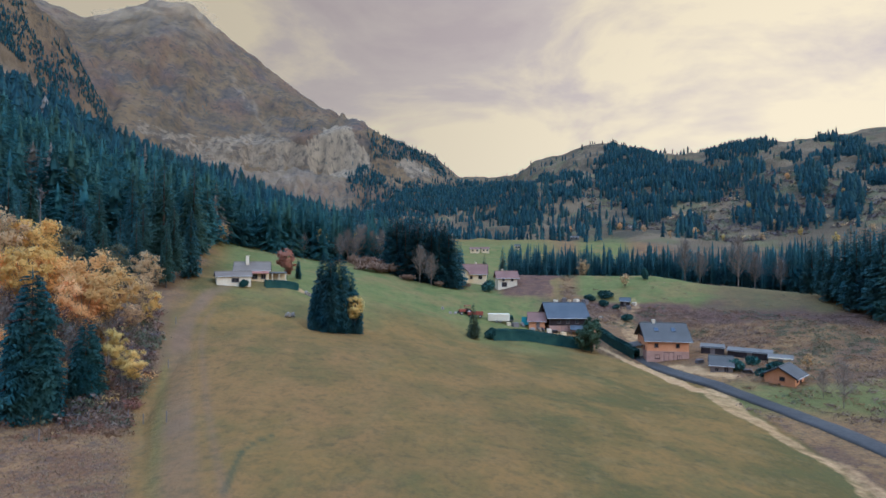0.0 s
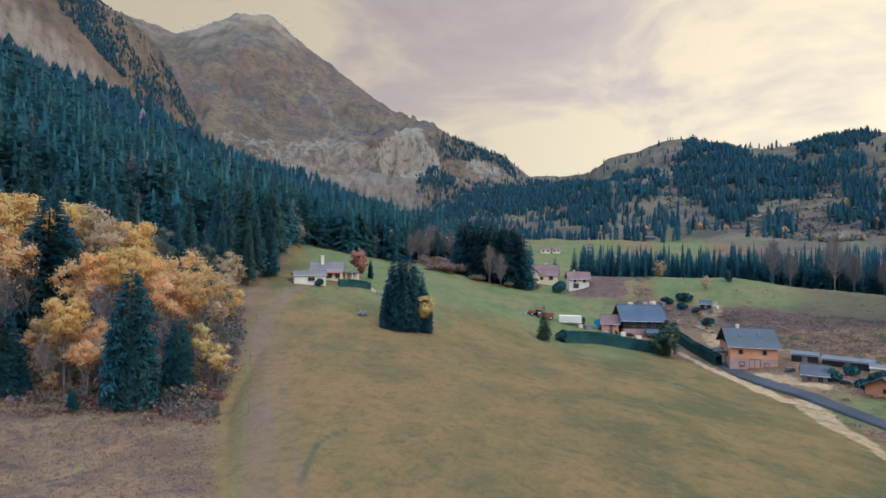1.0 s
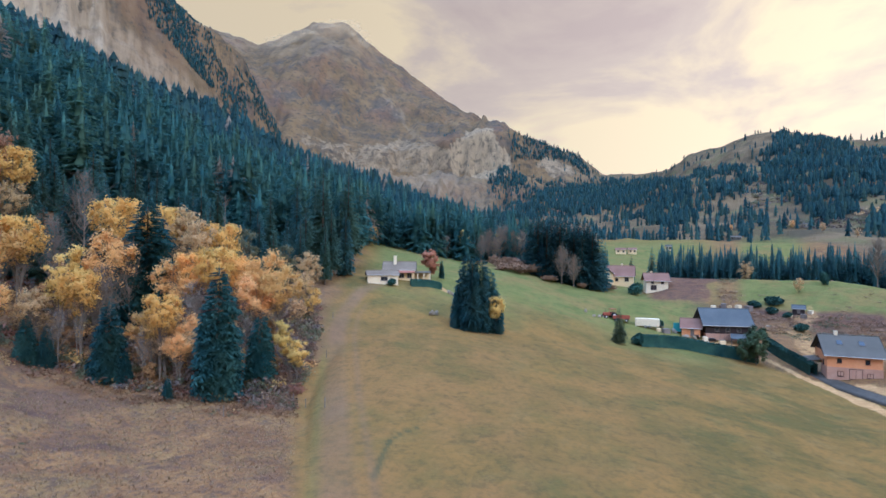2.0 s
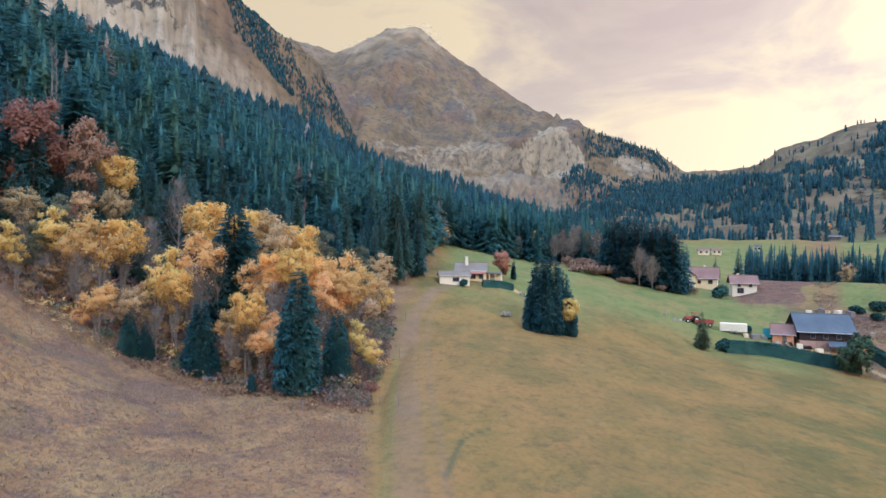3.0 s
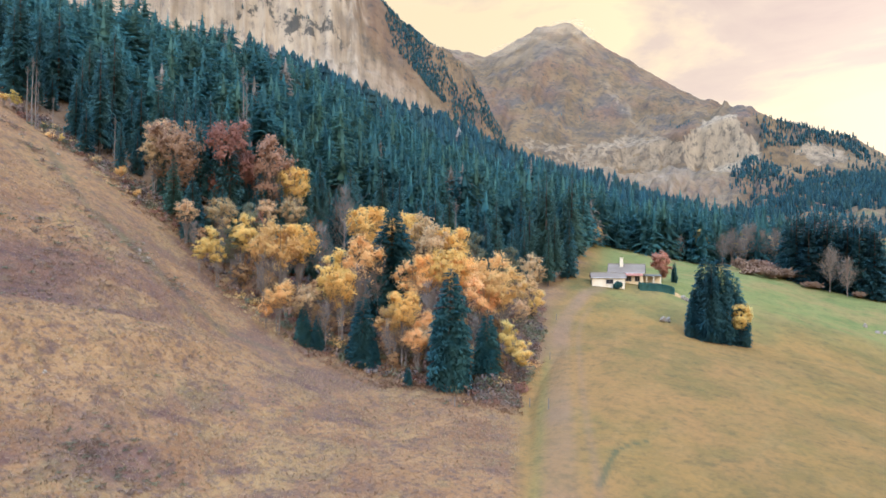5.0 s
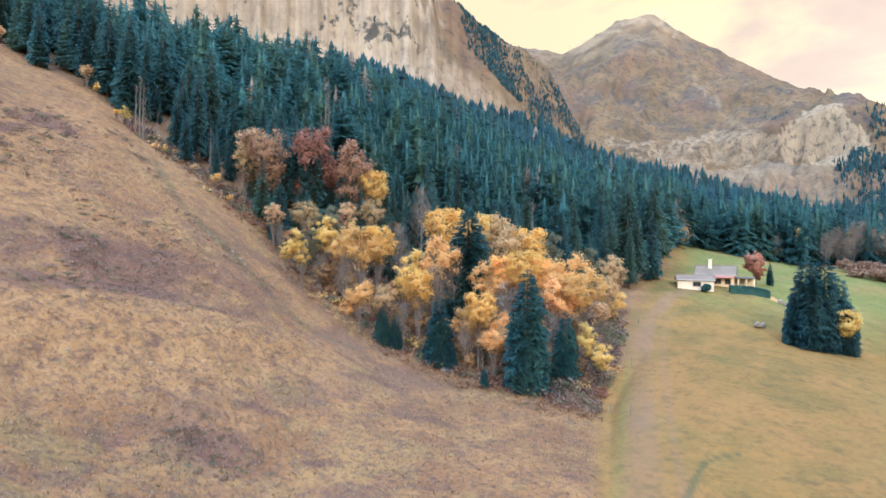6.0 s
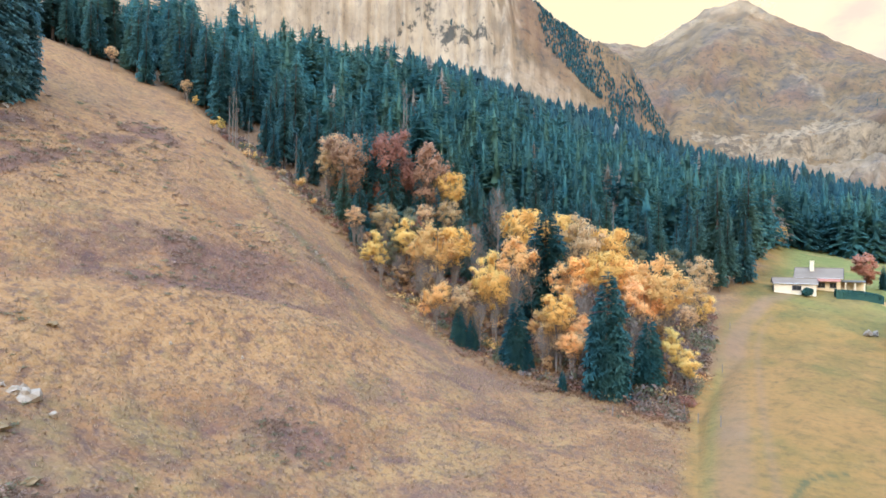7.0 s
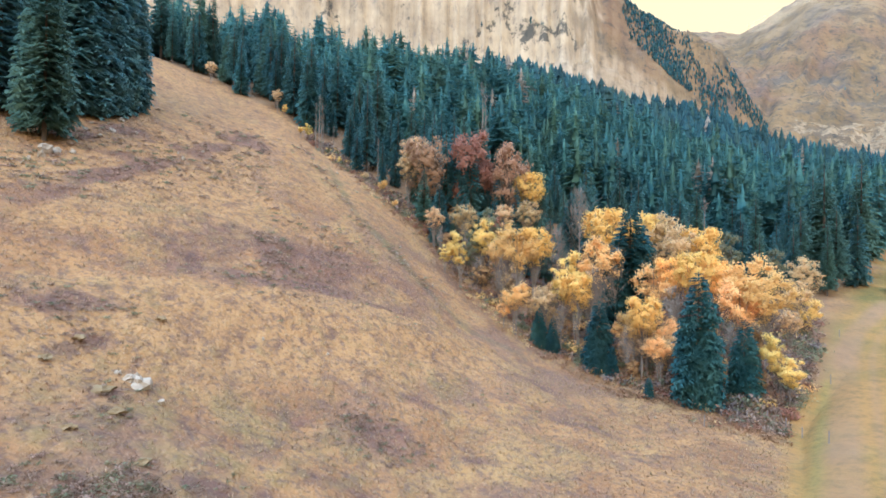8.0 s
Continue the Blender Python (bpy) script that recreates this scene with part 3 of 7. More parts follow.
def build_ground():
    az = np.concatenate([np.arange(-44, 106, 0.25), np.arange(106, 316, 3.0)])
    dist = np.concatenate([[0.001, 0.6], np.geomspace(3, 20, 12), np.geomspace(20.5, 130, 130), np.geomspace(131.5, 330, 60), np.geomspace(336, 1100, 56), np.arange(1110, 1420, 6.5), np.geomspace(1428, 1830, 30), np.arange(1838, 2012, 6.0), np.geomspace(2020, 3300, 64), np.geomspace(3400, 4780, 8)])
    A, D = np.meshgrid(az, dist, indexing="ij")
    A2 = (A + 180) % 360 - 180
    Z = land(A2, D)
    a = np.radians(A)
    X, Y = -D * np.sin(a) + 0.3 * np.clip(1 - D, 0, 1), D * np.cos(a) + 0.2 * np.clip(1 - D, 0, 1)
    verts = np.stack([X, Y, Z], -1).reshape(-1, 3)
    na, nd = A.shape
    i, j = np.meshgrid(np.arange(na), np.arange(nd - 1), indexing="ij")
    i2 = (i + 1) % na
    faces = np.stack([i * nd + j, i * nd + j + 1, i2 * nd + j + 1, i2 * nd + j], -1).reshape(-1, 4)
    me = np_mesh("ground", verts, faces, [ground_material()], smooth=True)
    edge = line_at(EDGE, A2)[0]
    jag = 2.0 * fractal(X, Y, 9, 3, 3)
    jag = jag + np.clip(D / 60, 0, 1) * 1.6 * fractal(X, Y, 25, 2, 8) * (D < 300)
    track = track_azimuth(D)
    meadow = step(A2 + jag * 0.35, track - 0.6, track + 2.2) * (1 - step(A2, 150, 170))
    # the verge and the rough slope beyond the road
    meadow = np.maximum(meadow, step(D + jag, line_at(VERGE, A2)[0] - 1, line_at(VERGE, A2)[0] + 2) * step(-A2, 8, 13) * 0.85)
    brown = step(-A2, 11, 16) * step(D + 3 * jag, 172, 186) * (1 - step(D, 300, 340))
    hump = step(-A2 + 0.3 * jag, 5, 6.2) * step(12.6 + A2 + 0.4 * jag, 0, 1.2) * step(D + jag, 192, 200) * (1 - step(D, 260, 280))
    brown = np.maximum(brown, hump)
    meadow = np.maximum(meadow, brown)
    woods = step(D + jag * 2, edge, edge + 5) * step(A2, 24, 29) * (1 - step(A2, 130, 150)) * (1 - step(D, 900, 1000))
    woods = np.maximum(woods, step(D, 222, 232) * step(A2, 4, 7) * (1 - step(D, 900, 1000)))
    lush = step(D + 4 * jag, 118, 150) * step(A2, -14, -9) * (1 - step(A2, 20, 23)) * (1 - step(D, 500, 600))
    lush = np.maximum(lush, step(-A2, 12.5, 14.5) * step(D + 2 * jag, 190, 200) * (0.6 + 0.4 * step(27.5 + A2, 0, 3)) * (1 - step(D, 620, 700)))
    far = step(D + 8 * jag, np.interp(A2, [-24, -17], [400, 560]), np.interp(A2, [-24, -17], [480, 700]))
    band = np.interp(A2, [45, 57.6, 66, 72, 78.8, 86.5, 94.5, 100, 115], [70, 78, 70, 67, 63, 59, 55, 53, 50]) + 0.5 * jag
    straw = step(D, band - 24, band - 4) * (1 - step(D, band - 0.5, band + 2.5)) * step(A2, 50, 60)
    bench = np.interp(A2, [76, 82, 85.7, 88.5, 92.5, 96.7, 100, 120], [125, 116, 106, 95, 85, 78, 72, 60]) + 0.7 * jag
    straw = np.maximum(straw, step(D, band + 8, band + 14) * (1 - step(D, bench - 9, bench - 4)) * step(A2, 76, 84))
    straw = np.maximum(straw, step(D, bench, bench + 3) * (1 - step(D, bench + 7, bench + 10)) * step(A2, 84, 88))
    straw = np.maximum(straw, 0.55 * step(D + 2 * jag, band + 22, band + 34) * step(A2, 60, 68))
    heather = step(D, band, band + 2) * (1 - step(D + 2 * jag, band + 10, band + 26)) * step(A2, 58, 64) * (1 - 0.6 * step(A2, 84, 90))
    heather = np.maximum(heather, step(D, bench - 7, bench - 4) * (1 - step(D, bench, bench + 2)) * step(A2, 80, 85))
    heather = heather * (0.55 + 0.45 * step(jag, -1.5, 1.0))
    for az0, d0, wide, deep in ((81.4, 119, 8, 5), (79.4, 75, 4, 1.8), (94.9, 52, 3.5, 1.6), (98.1, 50, 3, 1.4), (93.8, 47.4, 2.2, 1.1), (92.7, 41.7, 1.6, 0.9), (92.0, 39.3, 1.4, 0.8), (94.7, 31.5, 1.8, 1.4), (89.7, 32, 1.8, 1.4), (84.2, 33.3, 2.4, 1.2), (67.4, 47.4, 3.4, 3.0), (86.8, 63.2, 3.0, 1.0), (80.9, 65.3, 4, 1.6),
                                (74.4, 68.9, 4, 1.6), (91.6, 91, 5, 2.2), (86.1, 102, 6, 2.5), (95.9, 97, 6, 3.5), (91.7, 102, 6, 3), (63, 55, 4, 1.2), (58, 48, 3, 1.2), (47, 62, 5, 1.6), (71, 38, 3, 1.2), (55, 38, 3, 1.0), (52, 72, 5, 1.5), (77, 46, 3, 1.1)):
        off = (A2 - az0) * d0 / 57.3
        heather = np.maximum(heather, 0.9 * np.exp(-((off / wide) ** 2 + ((D - d0) / deep) ** 2) * (1 + 0.25 * jag)))
    heather = np.maximum(heather, 0.85 * step(A2 + 0.4 * jag, track + 1.2, track + 2.4) * (1 - step(A2, 31, 34)) * step(D + 2 * jag, 72, 78) * (1 - step(D, 116, 124)))
    rug = fractal(X, Y, 30, 4, 27)
    heather = np.maximum(heather, brown * (0.75 + 0.25 * step(rug, -0.4, 0.2)))
    lush = np.maximum(lush, 0.9 * step(-A2, 24, 30) * step(rug + 0.02 * (165 - D), 0.1, 0.6) * step(D, 100, 112) * (1 - step(D, 130, 145)))
    gravel = 1 - step(near_line(X, Y, [(40.5, 145), (41.9, 141.8), (43.9, 131.3), (46.9, 121.7), (48.0, 112.5), (48.8, 105.5)]) + 0.4 * jag, 0.7, 1.9)
    gravel = np.maximum(gravel, 0.62 * (1 - step(near_line(X, Y, [(52.0, 107.6), (50.2, 100), (49.4, 93.1), (48.9, 84.5), (47.7, 75.6), (47.8, 71.6), (48.6, 67.5), (47.6, 62.1), (46.0, 55), (44, 45)]) + 0.5 * jag, 0.9, 2.3)))
    gravel = np.maximum(gravel, 1 - step(near_line(X, Y, [(52.5, 124.5), (56, 118), (58.5, 111.5)]) + 0.4 * jag, 1.2, 2.4))
    gravel = np.maximum(gravel, 0.7 * (1 - step(near_line(X, Y, [(27, 152), (38, 150)]) + 0.5 * jag, 1.2, 3.0)))
    gravel = np.maximum(gravel, 0.5 * (1 - step(near_line(X, Y, [(51, 147), (56, 168), (66, 190)]) + 0.9 * jag, 1.2, 3.4)))
    gravel = np.maximum(gravel, 0.7 * (1 - step(near_line(X, Y, [(-36.5, 139), (-34, 138)]) + 0.3 * jag, 0.8, 1.8)))
    rut = 1 - step(near_line(X, Y, [(-17.6, 44.7), (-18.4, 48.6), (-19.0, 52.7), (-18.4, 55.0), (-17.4, 56.4)]) + 0.08 * jag, 0.0, 0.26)
    EL = np.degrees(np.arctan2(Z - EYE, np.maximum(D, 1))) + 0.35 * fractal(A2, D / 130, 1.1, 3, 66)
    AJ = A2 + 0.4 * fractal(A2, D / 130, 0.9, 3, 67)
    rut = np.maximum(rut, 0.55 * (1 - step(near_line(X, Y, [(-124, 37), (-112, 35.5), (-96.6, 34.5), (-88, 37), (-78.4, 38.6), (-72.4, 42), (-66, 50)]) + 0.25 * jag, 0.1, 1.3)))
    hill = step(-A2, -4, 2) * step(D + 8 * jag, np.interp(A2, [-24, -17], [400, 550]), np.interp(A2, [-24, -17], [480, 620]))
    foot = line_at(APRON, A2)[0]
    hill = np.maximum(hill, 0.6 * step(A2, 30, 32) * (1 - step(A2 + jag, 43, 47.5)) * step(D + 12 * jag, foot + 15, foot + 60) * (1 - step(D, 1500, 1700)))
    scree = step(A2, 31, 33) * (1 - step(A2, 60, 70)) * step(D, foot - 200, foot - 120) * (1 - step(D + 9 * jag, foot + 8, foot + 46)) + step(A2, 9, 14) * (1 - step(A2, 20, 25)) * step(D, 1500, 1650) * (1 - step(D, 1880, 1900)) * 0.55
    gully_az = np.interp(D, [1700, 1900, 2250, 2600], [13.6, 15.4, 18.9, 21.5]) + 0.12 * jag
    scree = np.maximum(scree, 0.6 * np.exp(-(((AJ - gully_az) / 0.2) ** 2)) * step(D, 1650, 1750) * (1 - step(D, 2500, 2650)))
    lane = near_line(X, Y, FARM_TRACK)
    wheel = np.maximum(0.8 * np.exp(-((lane / 1.7) ** 4)), 0.85 * np.exp(-(((lane - 0.85) / 0.42) ** 2))) * (0.75 + 0.12 * jag)
    wheel = np.maximum(wheel, 0.35 * np.exp(-(((near_line(X, Y, [(x + 3.4, y) for x, y in FARM_TRACK[:-2]])) / 0.5) ** 2)))
    green_edge = np.exp(-(((near_line(X, Y, [(x - 2.3, y) for x, y in FARM_TRACK[:-3]])) / 0.7) ** 2))
    rock = step(A2, 3, 8) * step(D, 1000, 1100) * np.where((A2 > 31) & (D < 1720), 0.08 + 0.92 * step(A2 + jag, 46, 49), 1.0)
    rock = np.where(A2 < 31, rock * (0.03 + 0.5 * (1 - 0.7 * step(A2, 22, 26)) * step(D, line_at(BAND, A2)[0] - 60, line_at(BAND, A2)[0] - 10) * (1 - step(D + 25 * jag, line_at(TOP, A2)[0] + 10, line_at(TOP, A2)[0] + 90))), rock)
    rock = rock * (1 - step(A2, 27, 30) * (1 - step(A2, 41, 44)))
    rock = np.maximum(rock, 0.13 * step(A2, 31, 34) * (1 - step(A2, 48, 50)) * step(D, foot - 60, foot) * (1 - step(D, 1500, 1600)))
    crag = within(AJ, EL, OUTCROP) * 1.0 + within(AJ, EL, LOW_CRAG) * 0.8
    low_el = np.interp(AJ, [13, 14.1, 17.8, 22.2, 24, 27, 29.2, 30.5], [8.8, 8.6, 8.3, 8.0, 8.6, 9.8, 11.0, 12])
    top_el = np.interp(AJ, [13, 14, 15, 19, 24, 29.2, 30.5], [10.4, 10.9, 11.3, 11.9, 11.1, 12.0, 12.2])
    crag = np.maximum(crag, (0.68 - 0.2 * step(AJ, 21, 27)) * step(EL, low_el - 0.2, low_el + 0.3) * (1 - step(EL, top_el - 0.3, top_el + 0.3)) * step(AJ, 13, 15) * (1 - step(AJ, 29, 30.5))) * (D > 1700) * (D < 2100)
    rock = np.where(A2 < 30, 0.0, rock)
    shoulder = step(AJ, 30, 31.5) * (1 - step(AJ, 44.5, 46.5)) * (D > 950) * (D < 1640)
    scree_el = np.interp(AJ, [30, 31, 35, 38.6, 42, 45, 47], [9.4, 10.3, 12.6, 14.9, 17.4, 19.6, 21])
    rock = rock * (1 - shoulder)
    scree = scree * (1 - shoulder) + shoulder * (0.95 - 0.85 * step(EL, scree_el - 0.2, scree_el + 0.8))
    cone = np.interp(EL, [2.5, 9.2], [10.6, 17.6])
    scree = np.maximum(scree, 0.9 * np.exp(-(((A2 - cone) / 0.55) ** 2)) * step(EL, 2.5, 3.5) * (1 - step(EL, 8.8, 9.6)) * (D > 1100) * (D < 2000))
    scree = np.maximum(scree, 0.3 * step(AJ, 9, 11) * (1 - step(AJ, 23, 26)) * step(EL, 3, 4) * (1 - step(EL, 7.6, 8.4)) * (D > 1200) * (D < 1960))
    summit = step(EL, 18.6, 19.6) * step(A2, 20, 23) * (D > 2300)
    hill = hill * (1 - shoulder)
    straw = np.maximum(straw, step(D + jag, line_at(VERGE, A2)[0] - 1, line_at(VERGE, A2)[0] + 1) * step(-A2, 22, 25) * (1 - step(near_line(X, Y, [(60, 20), (60, 85), (57, 100), (52, 120)]), 6, 9)))
    lush = lush * (1 - step(-A2, 17.5, 20) * (D > 290))
    for key, values in (("meadow", np.maximum(hump, np.clip(meadow, 0, 1) * (1 - lush * (A2 < 0) * ((D > 195) | (A2 < -24))))), ("woods", woods), ("lush", np.maximum(lush * (D > 60), 0.4 * green_edge)), ("far", far), ("track", np.clip(gravel, 0, 1)), ("rock", rock), ("crag", crag), ("summit", summit), ("straw", straw), ("earth", np.clip(wheel, 0, 1)), ("parched", (0.6 + 0.4 * step(A2 + 0.6 * jag, 2, 12)) * step(A2 + 0.6 * jag, -18, -4) * (1 - step(D + 3 * jag, 98, 122)) * (1 - meadow)), ("heather", heather), ("damp", np.clip(sum(np.exp(-(((A2 - a0) * d0 / 57.3 / w0) ** 2) - ((D - d0) / h0) ** 2) for a0, d0, w0, h0 in ((82, 43, 9, 5), (76, 38, 6, 4), (93, 36, 8, 5), (87, 74, 8, 5), (72, 118, 8, 10), (67, 100, 5, 9), (62, 60, 7, 3))), 0, 1)), ("rut", rut), ("hill", hill), ("scree", scree), ("bearing", A2), ("reach", D)):
        at = me.attributes.new(key, "FLOAT", "POINT")
        at.data.foreach_set("value", np.asarray(values, np.float32).ravel())
    tagged(new("ground", me), "alpine valley with mown field, brown hillside meadow and rocky mountains", "ground", kind="structure")


FARM_TRACK = [(-9.0, 12.0), (-19.3, 41.1), (-26.0, 54.7), (-31.7, 66.4), (-38.8, 81.6), (-45.0, 95.0), (-48.6, 105.5), (-50.0, 113.1), (-51.3, 121.6), (-50.6, 128.2)]


def track_azimuth(dist):
    """The azimuth of the edge between the farm track and the hill meadow."""
    return np.interp(dist, [20, 46, 60, 76, 92, 115, 135, 160], [29.5, 28.2, 28.2, 28.2, 26.6, 26.0, 24.4, 22.5])


VERGE = closed([(-180, 60, 0), (-60, 55, 0), (-40, 72, 0), (-37.7, 77, 0), (-35, 85, 0), (-31.4, 97, 0), (-26, 119, 0), (-21, 133, 0), (-16, 145, 0), (-10, 165, 0), (-5, 230, 0), (0, 4000, 0), (90, 4000, 0)])
build_ground()


# ---- cloud that clings to the summit ----
def cloud_material():
    m, tree, b = material("thin_cloud", 1.0)
    n = Nodes(tree)
    where = n.add("TexCoord").outputs["Object"]
    thin = n.ramp(n.noise(0.011, 3, 0.5, where=where), (0.30, 0.0), (0.80, 0.26))
    out = tree.nodes["Material Output"]
    mist, clear, both = n.add("BsdfTranslucent", Color=(0.90, 0.70, 0.42, 1)), n.add("BsdfTransparent"), n.add("MixShader")
    lit = n.add("BsdfDiffuse", Color=(0.90, 0.70, 0.42, 1))
    soft = n.add("MixShader", Fac=0.5)
    n.link(lit.outputs[0], soft.inputs[1])
    n.link(mist.outputs[0], soft.inputs[2])
    n.link(thin, both.inputs[0])
    n.link(clear.outputs[0], both.inputs[1])
    n.link(soft.outputs[0], both.inputs[2])
    n.link(both.outputs[0], out.inputs["Surface"])
    return m


def summit_cloud():
    """Wisps of cloud: a row of ragged puffs over the top and down its lee side."""
    mat = cloud_material()
    cloud = new("summit_cloud")
    cloud.location = place(26.0, 2900)
    tagged(cloud, "thin pale cloud clinging to the mountain's summit", "cloud")
    for k, (a, el, wide, tall) in enumerate(((31.0, 20.4, 110, 30), (29.0, 20.8, 120, 40), (27.2, 21.4, 130, 56), (25.4, 21.8, 130, 58), (24.0, 21.2, 85, 44), (23.0, 20.7, 60, 30))):
        bm = bmesh.new()
        bmesh.ops.create_icosphere(bm, subdivisions=4, radius=1.0)
        for v in bm.verts:
            v.co *= 0.8 + 0.4 * noise.noise(v.co * 1.7 + Vector((7.0 * k, 0, 0))) + 0.16 * noise.noise(v.co * 5 + Vector((0, 3.0 * k, 0)))
            v.co = Vector((v.co.x * wide, v.co.y * wide * 0.4, v.co.z * tall))
        me = bpy.data.meshes.new("puff")
        bm.to_mesh(me)
        bm.free()
        me.materials.append(mat)
        me.polygons.foreach_set("use_smooth", np.full(len(me.polygons), True))
        puff = part("puff", me, cloud)
        r = radians(a)
        puff.location = Vector((-2880 * math.sin(r), 2880 * math.cos(r), EYE + 2880 * math.tan(radians(el)))) - cloud.location


# ---- trees ----
BARK = plain("bark", (0.10, 0.075, 0.055), (0.17, 0.135, 0.10), 2.0, 0.95, 0.5, (1, 1, 0.2))
PALE_BARK = plain("pale_bark", (0.20, 0.165, 0.13), (0.30, 0.25, 0.195), 2.0, 0.9, 0.4, (1, 1, 0.3))
NEEDLE = foliage("spruce_needles", (0.050, 0.134, 0.146), (0.104, 0.202, 0.172), 0.3, 0.45, (0.125, 0.185, 0.098), 0.25)
NEEDLE_FAR = foliage("far_spruce_needles", (0.048, 0.138, 0.146), (0.094, 0.202, 0.168), 0.32, 0.45, (0.125, 0.190, 0.100), 0.25)
# far conifers: shade inside the crowns and on the slope, put into the colour
NEEDLE_SHADED = foliage("distant_conifer_needles", (0.020, 0.062, 0.076), (0.046, 0.100, 0.096), 0.4, 0.3, (0.06, 0.095, 0.06), 0.2)
NEEDLE_DARK = foliage("dark_spruce_needles", (0.034, 0.102, 0.114), (0.074, 0.150, 0.134), 0.25, 0.4, None, 0.3)
# upper spruces: needles lightened to offset the shade their own boughs cast
NEEDLE_BRIGHTENED = foliage("upper_spruce_needles", (0.076, 0.178, 0.190), (0.135, 0.232, 0.200), 0.3, 0.45, None, 0.25)
NEEDLE_NEAR = foliage("blue_green_spruce_needles", (0.034, 0.108, 0.118), (0.074, 0.160, 0.136), 0.2, 0.45, None, 0.3)
FADED = foliage("fading_needles", (0.19, 0.165, 0.12), (0.33, 0.275, 0.2), 0.4, 0.4)
GOLD = foliage("golden_leaves", (0.84, 0.485, 0.12), (0.97, 0.63, 0.20), 0.14, 0.5)
AMBER = foliage("amber_leaves", (0.78, 0.455, 0.15), (0.93, 0.60, 0.235), 0.14, 0.5)
LIME = foliage("yellow_green_leaves", (0.70, 0.50, 0.14), (0.88, 0.65, 0.21), 0.14, 0.5)
TAN = foliage("tan_leaves", (0.56, 0.37, 0.17), (0.76, 0.52, 0.25), 0.2, 0.5)
RUST = foliage("rust_red_leaves", (0.25, 0.115, 0.072), (0.36, 0.185, 0.112), 0.2, 0.5)
ROSE = foliage("russet_tan_leaves", (0.35, 0.20, 0.11), (0.49, 0.30, 0.165), 0.2, 0.5)
OLIVE = foliage("olive_leaves", (0.14, 0.15, 0.09), (0.26, 0.25, 0.14), 0.22, 0.5)
SCARLET = foliage("scarlet_leaves", (0.50, 0.20, 0.12), (0.64, 0.31, 0.19), 0.2, 0.45)
HEATH = foliage("heather_scrub", (0.225, 0.148, 0.102), (0.33, 0.222, 0.15), 0.3, 0.3)
STRAW = foliage("straw_grass", (0.29, 0.185, 0.095), (0.42, 0.285, 0.15), 0.3, 0.45)
THICKET = foliage("leafless_thicket", (0.11, 0.085, 0.075), (0.20, 0.155, 0.13), 0.4, 0.2)
FERN = foliage("dry_fern", (0.27, 0.15, 0.08), (0.40, 0.24, 0.13), 0.3, 0.45)


def part(name, me, parent, label=""):
    """One mesh under a thing or a part."""
    ob = new(name, me)
    ob.parent = parent
    return tagged(ob, label)


summit_cloud()


def tube(points, radii, sides=6):
    """A tapered tube along points, as quads."""
    points = np.asarray(points, float)
    verts, faces = [], []
    for k, p in enumerate(points):
        way = points[min(k + 1, len(points) - 1)] - points[max(k - 1, 0)]
        way = way / (np.linalg.norm(way) + 1e-9)
        side = np.cross(way, (0.3, 0.9, 0.2))
        side = side / np.linalg.norm(side)
        up = np.cross(side, way)
        for s in range(sides):
            b = 2 * math.pi * s / sides
            verts.append(p + radii[k] * (math.cos(b) * side + math.sin(b) * up))
    for k in range(len(points) - 1):
        for s in range(sides):
            s2 = (s + 1) % sides
            faces.append((k * sides + s, k * sides + s2, (k + 1) * sides + s2, (k + 1) * sides + s))
    return np.array(verts), np.array(faces)


def joined(pieces):
    """Several (verts, faces) as one."""
    vs, fs, n = [], [], 0
    for v, f in pieces:
        vs.append(v)
        fs.append(np.asarray(f) + n)
        n += len(v)
    return np.concatenate(vs), np.concatenate(fs)


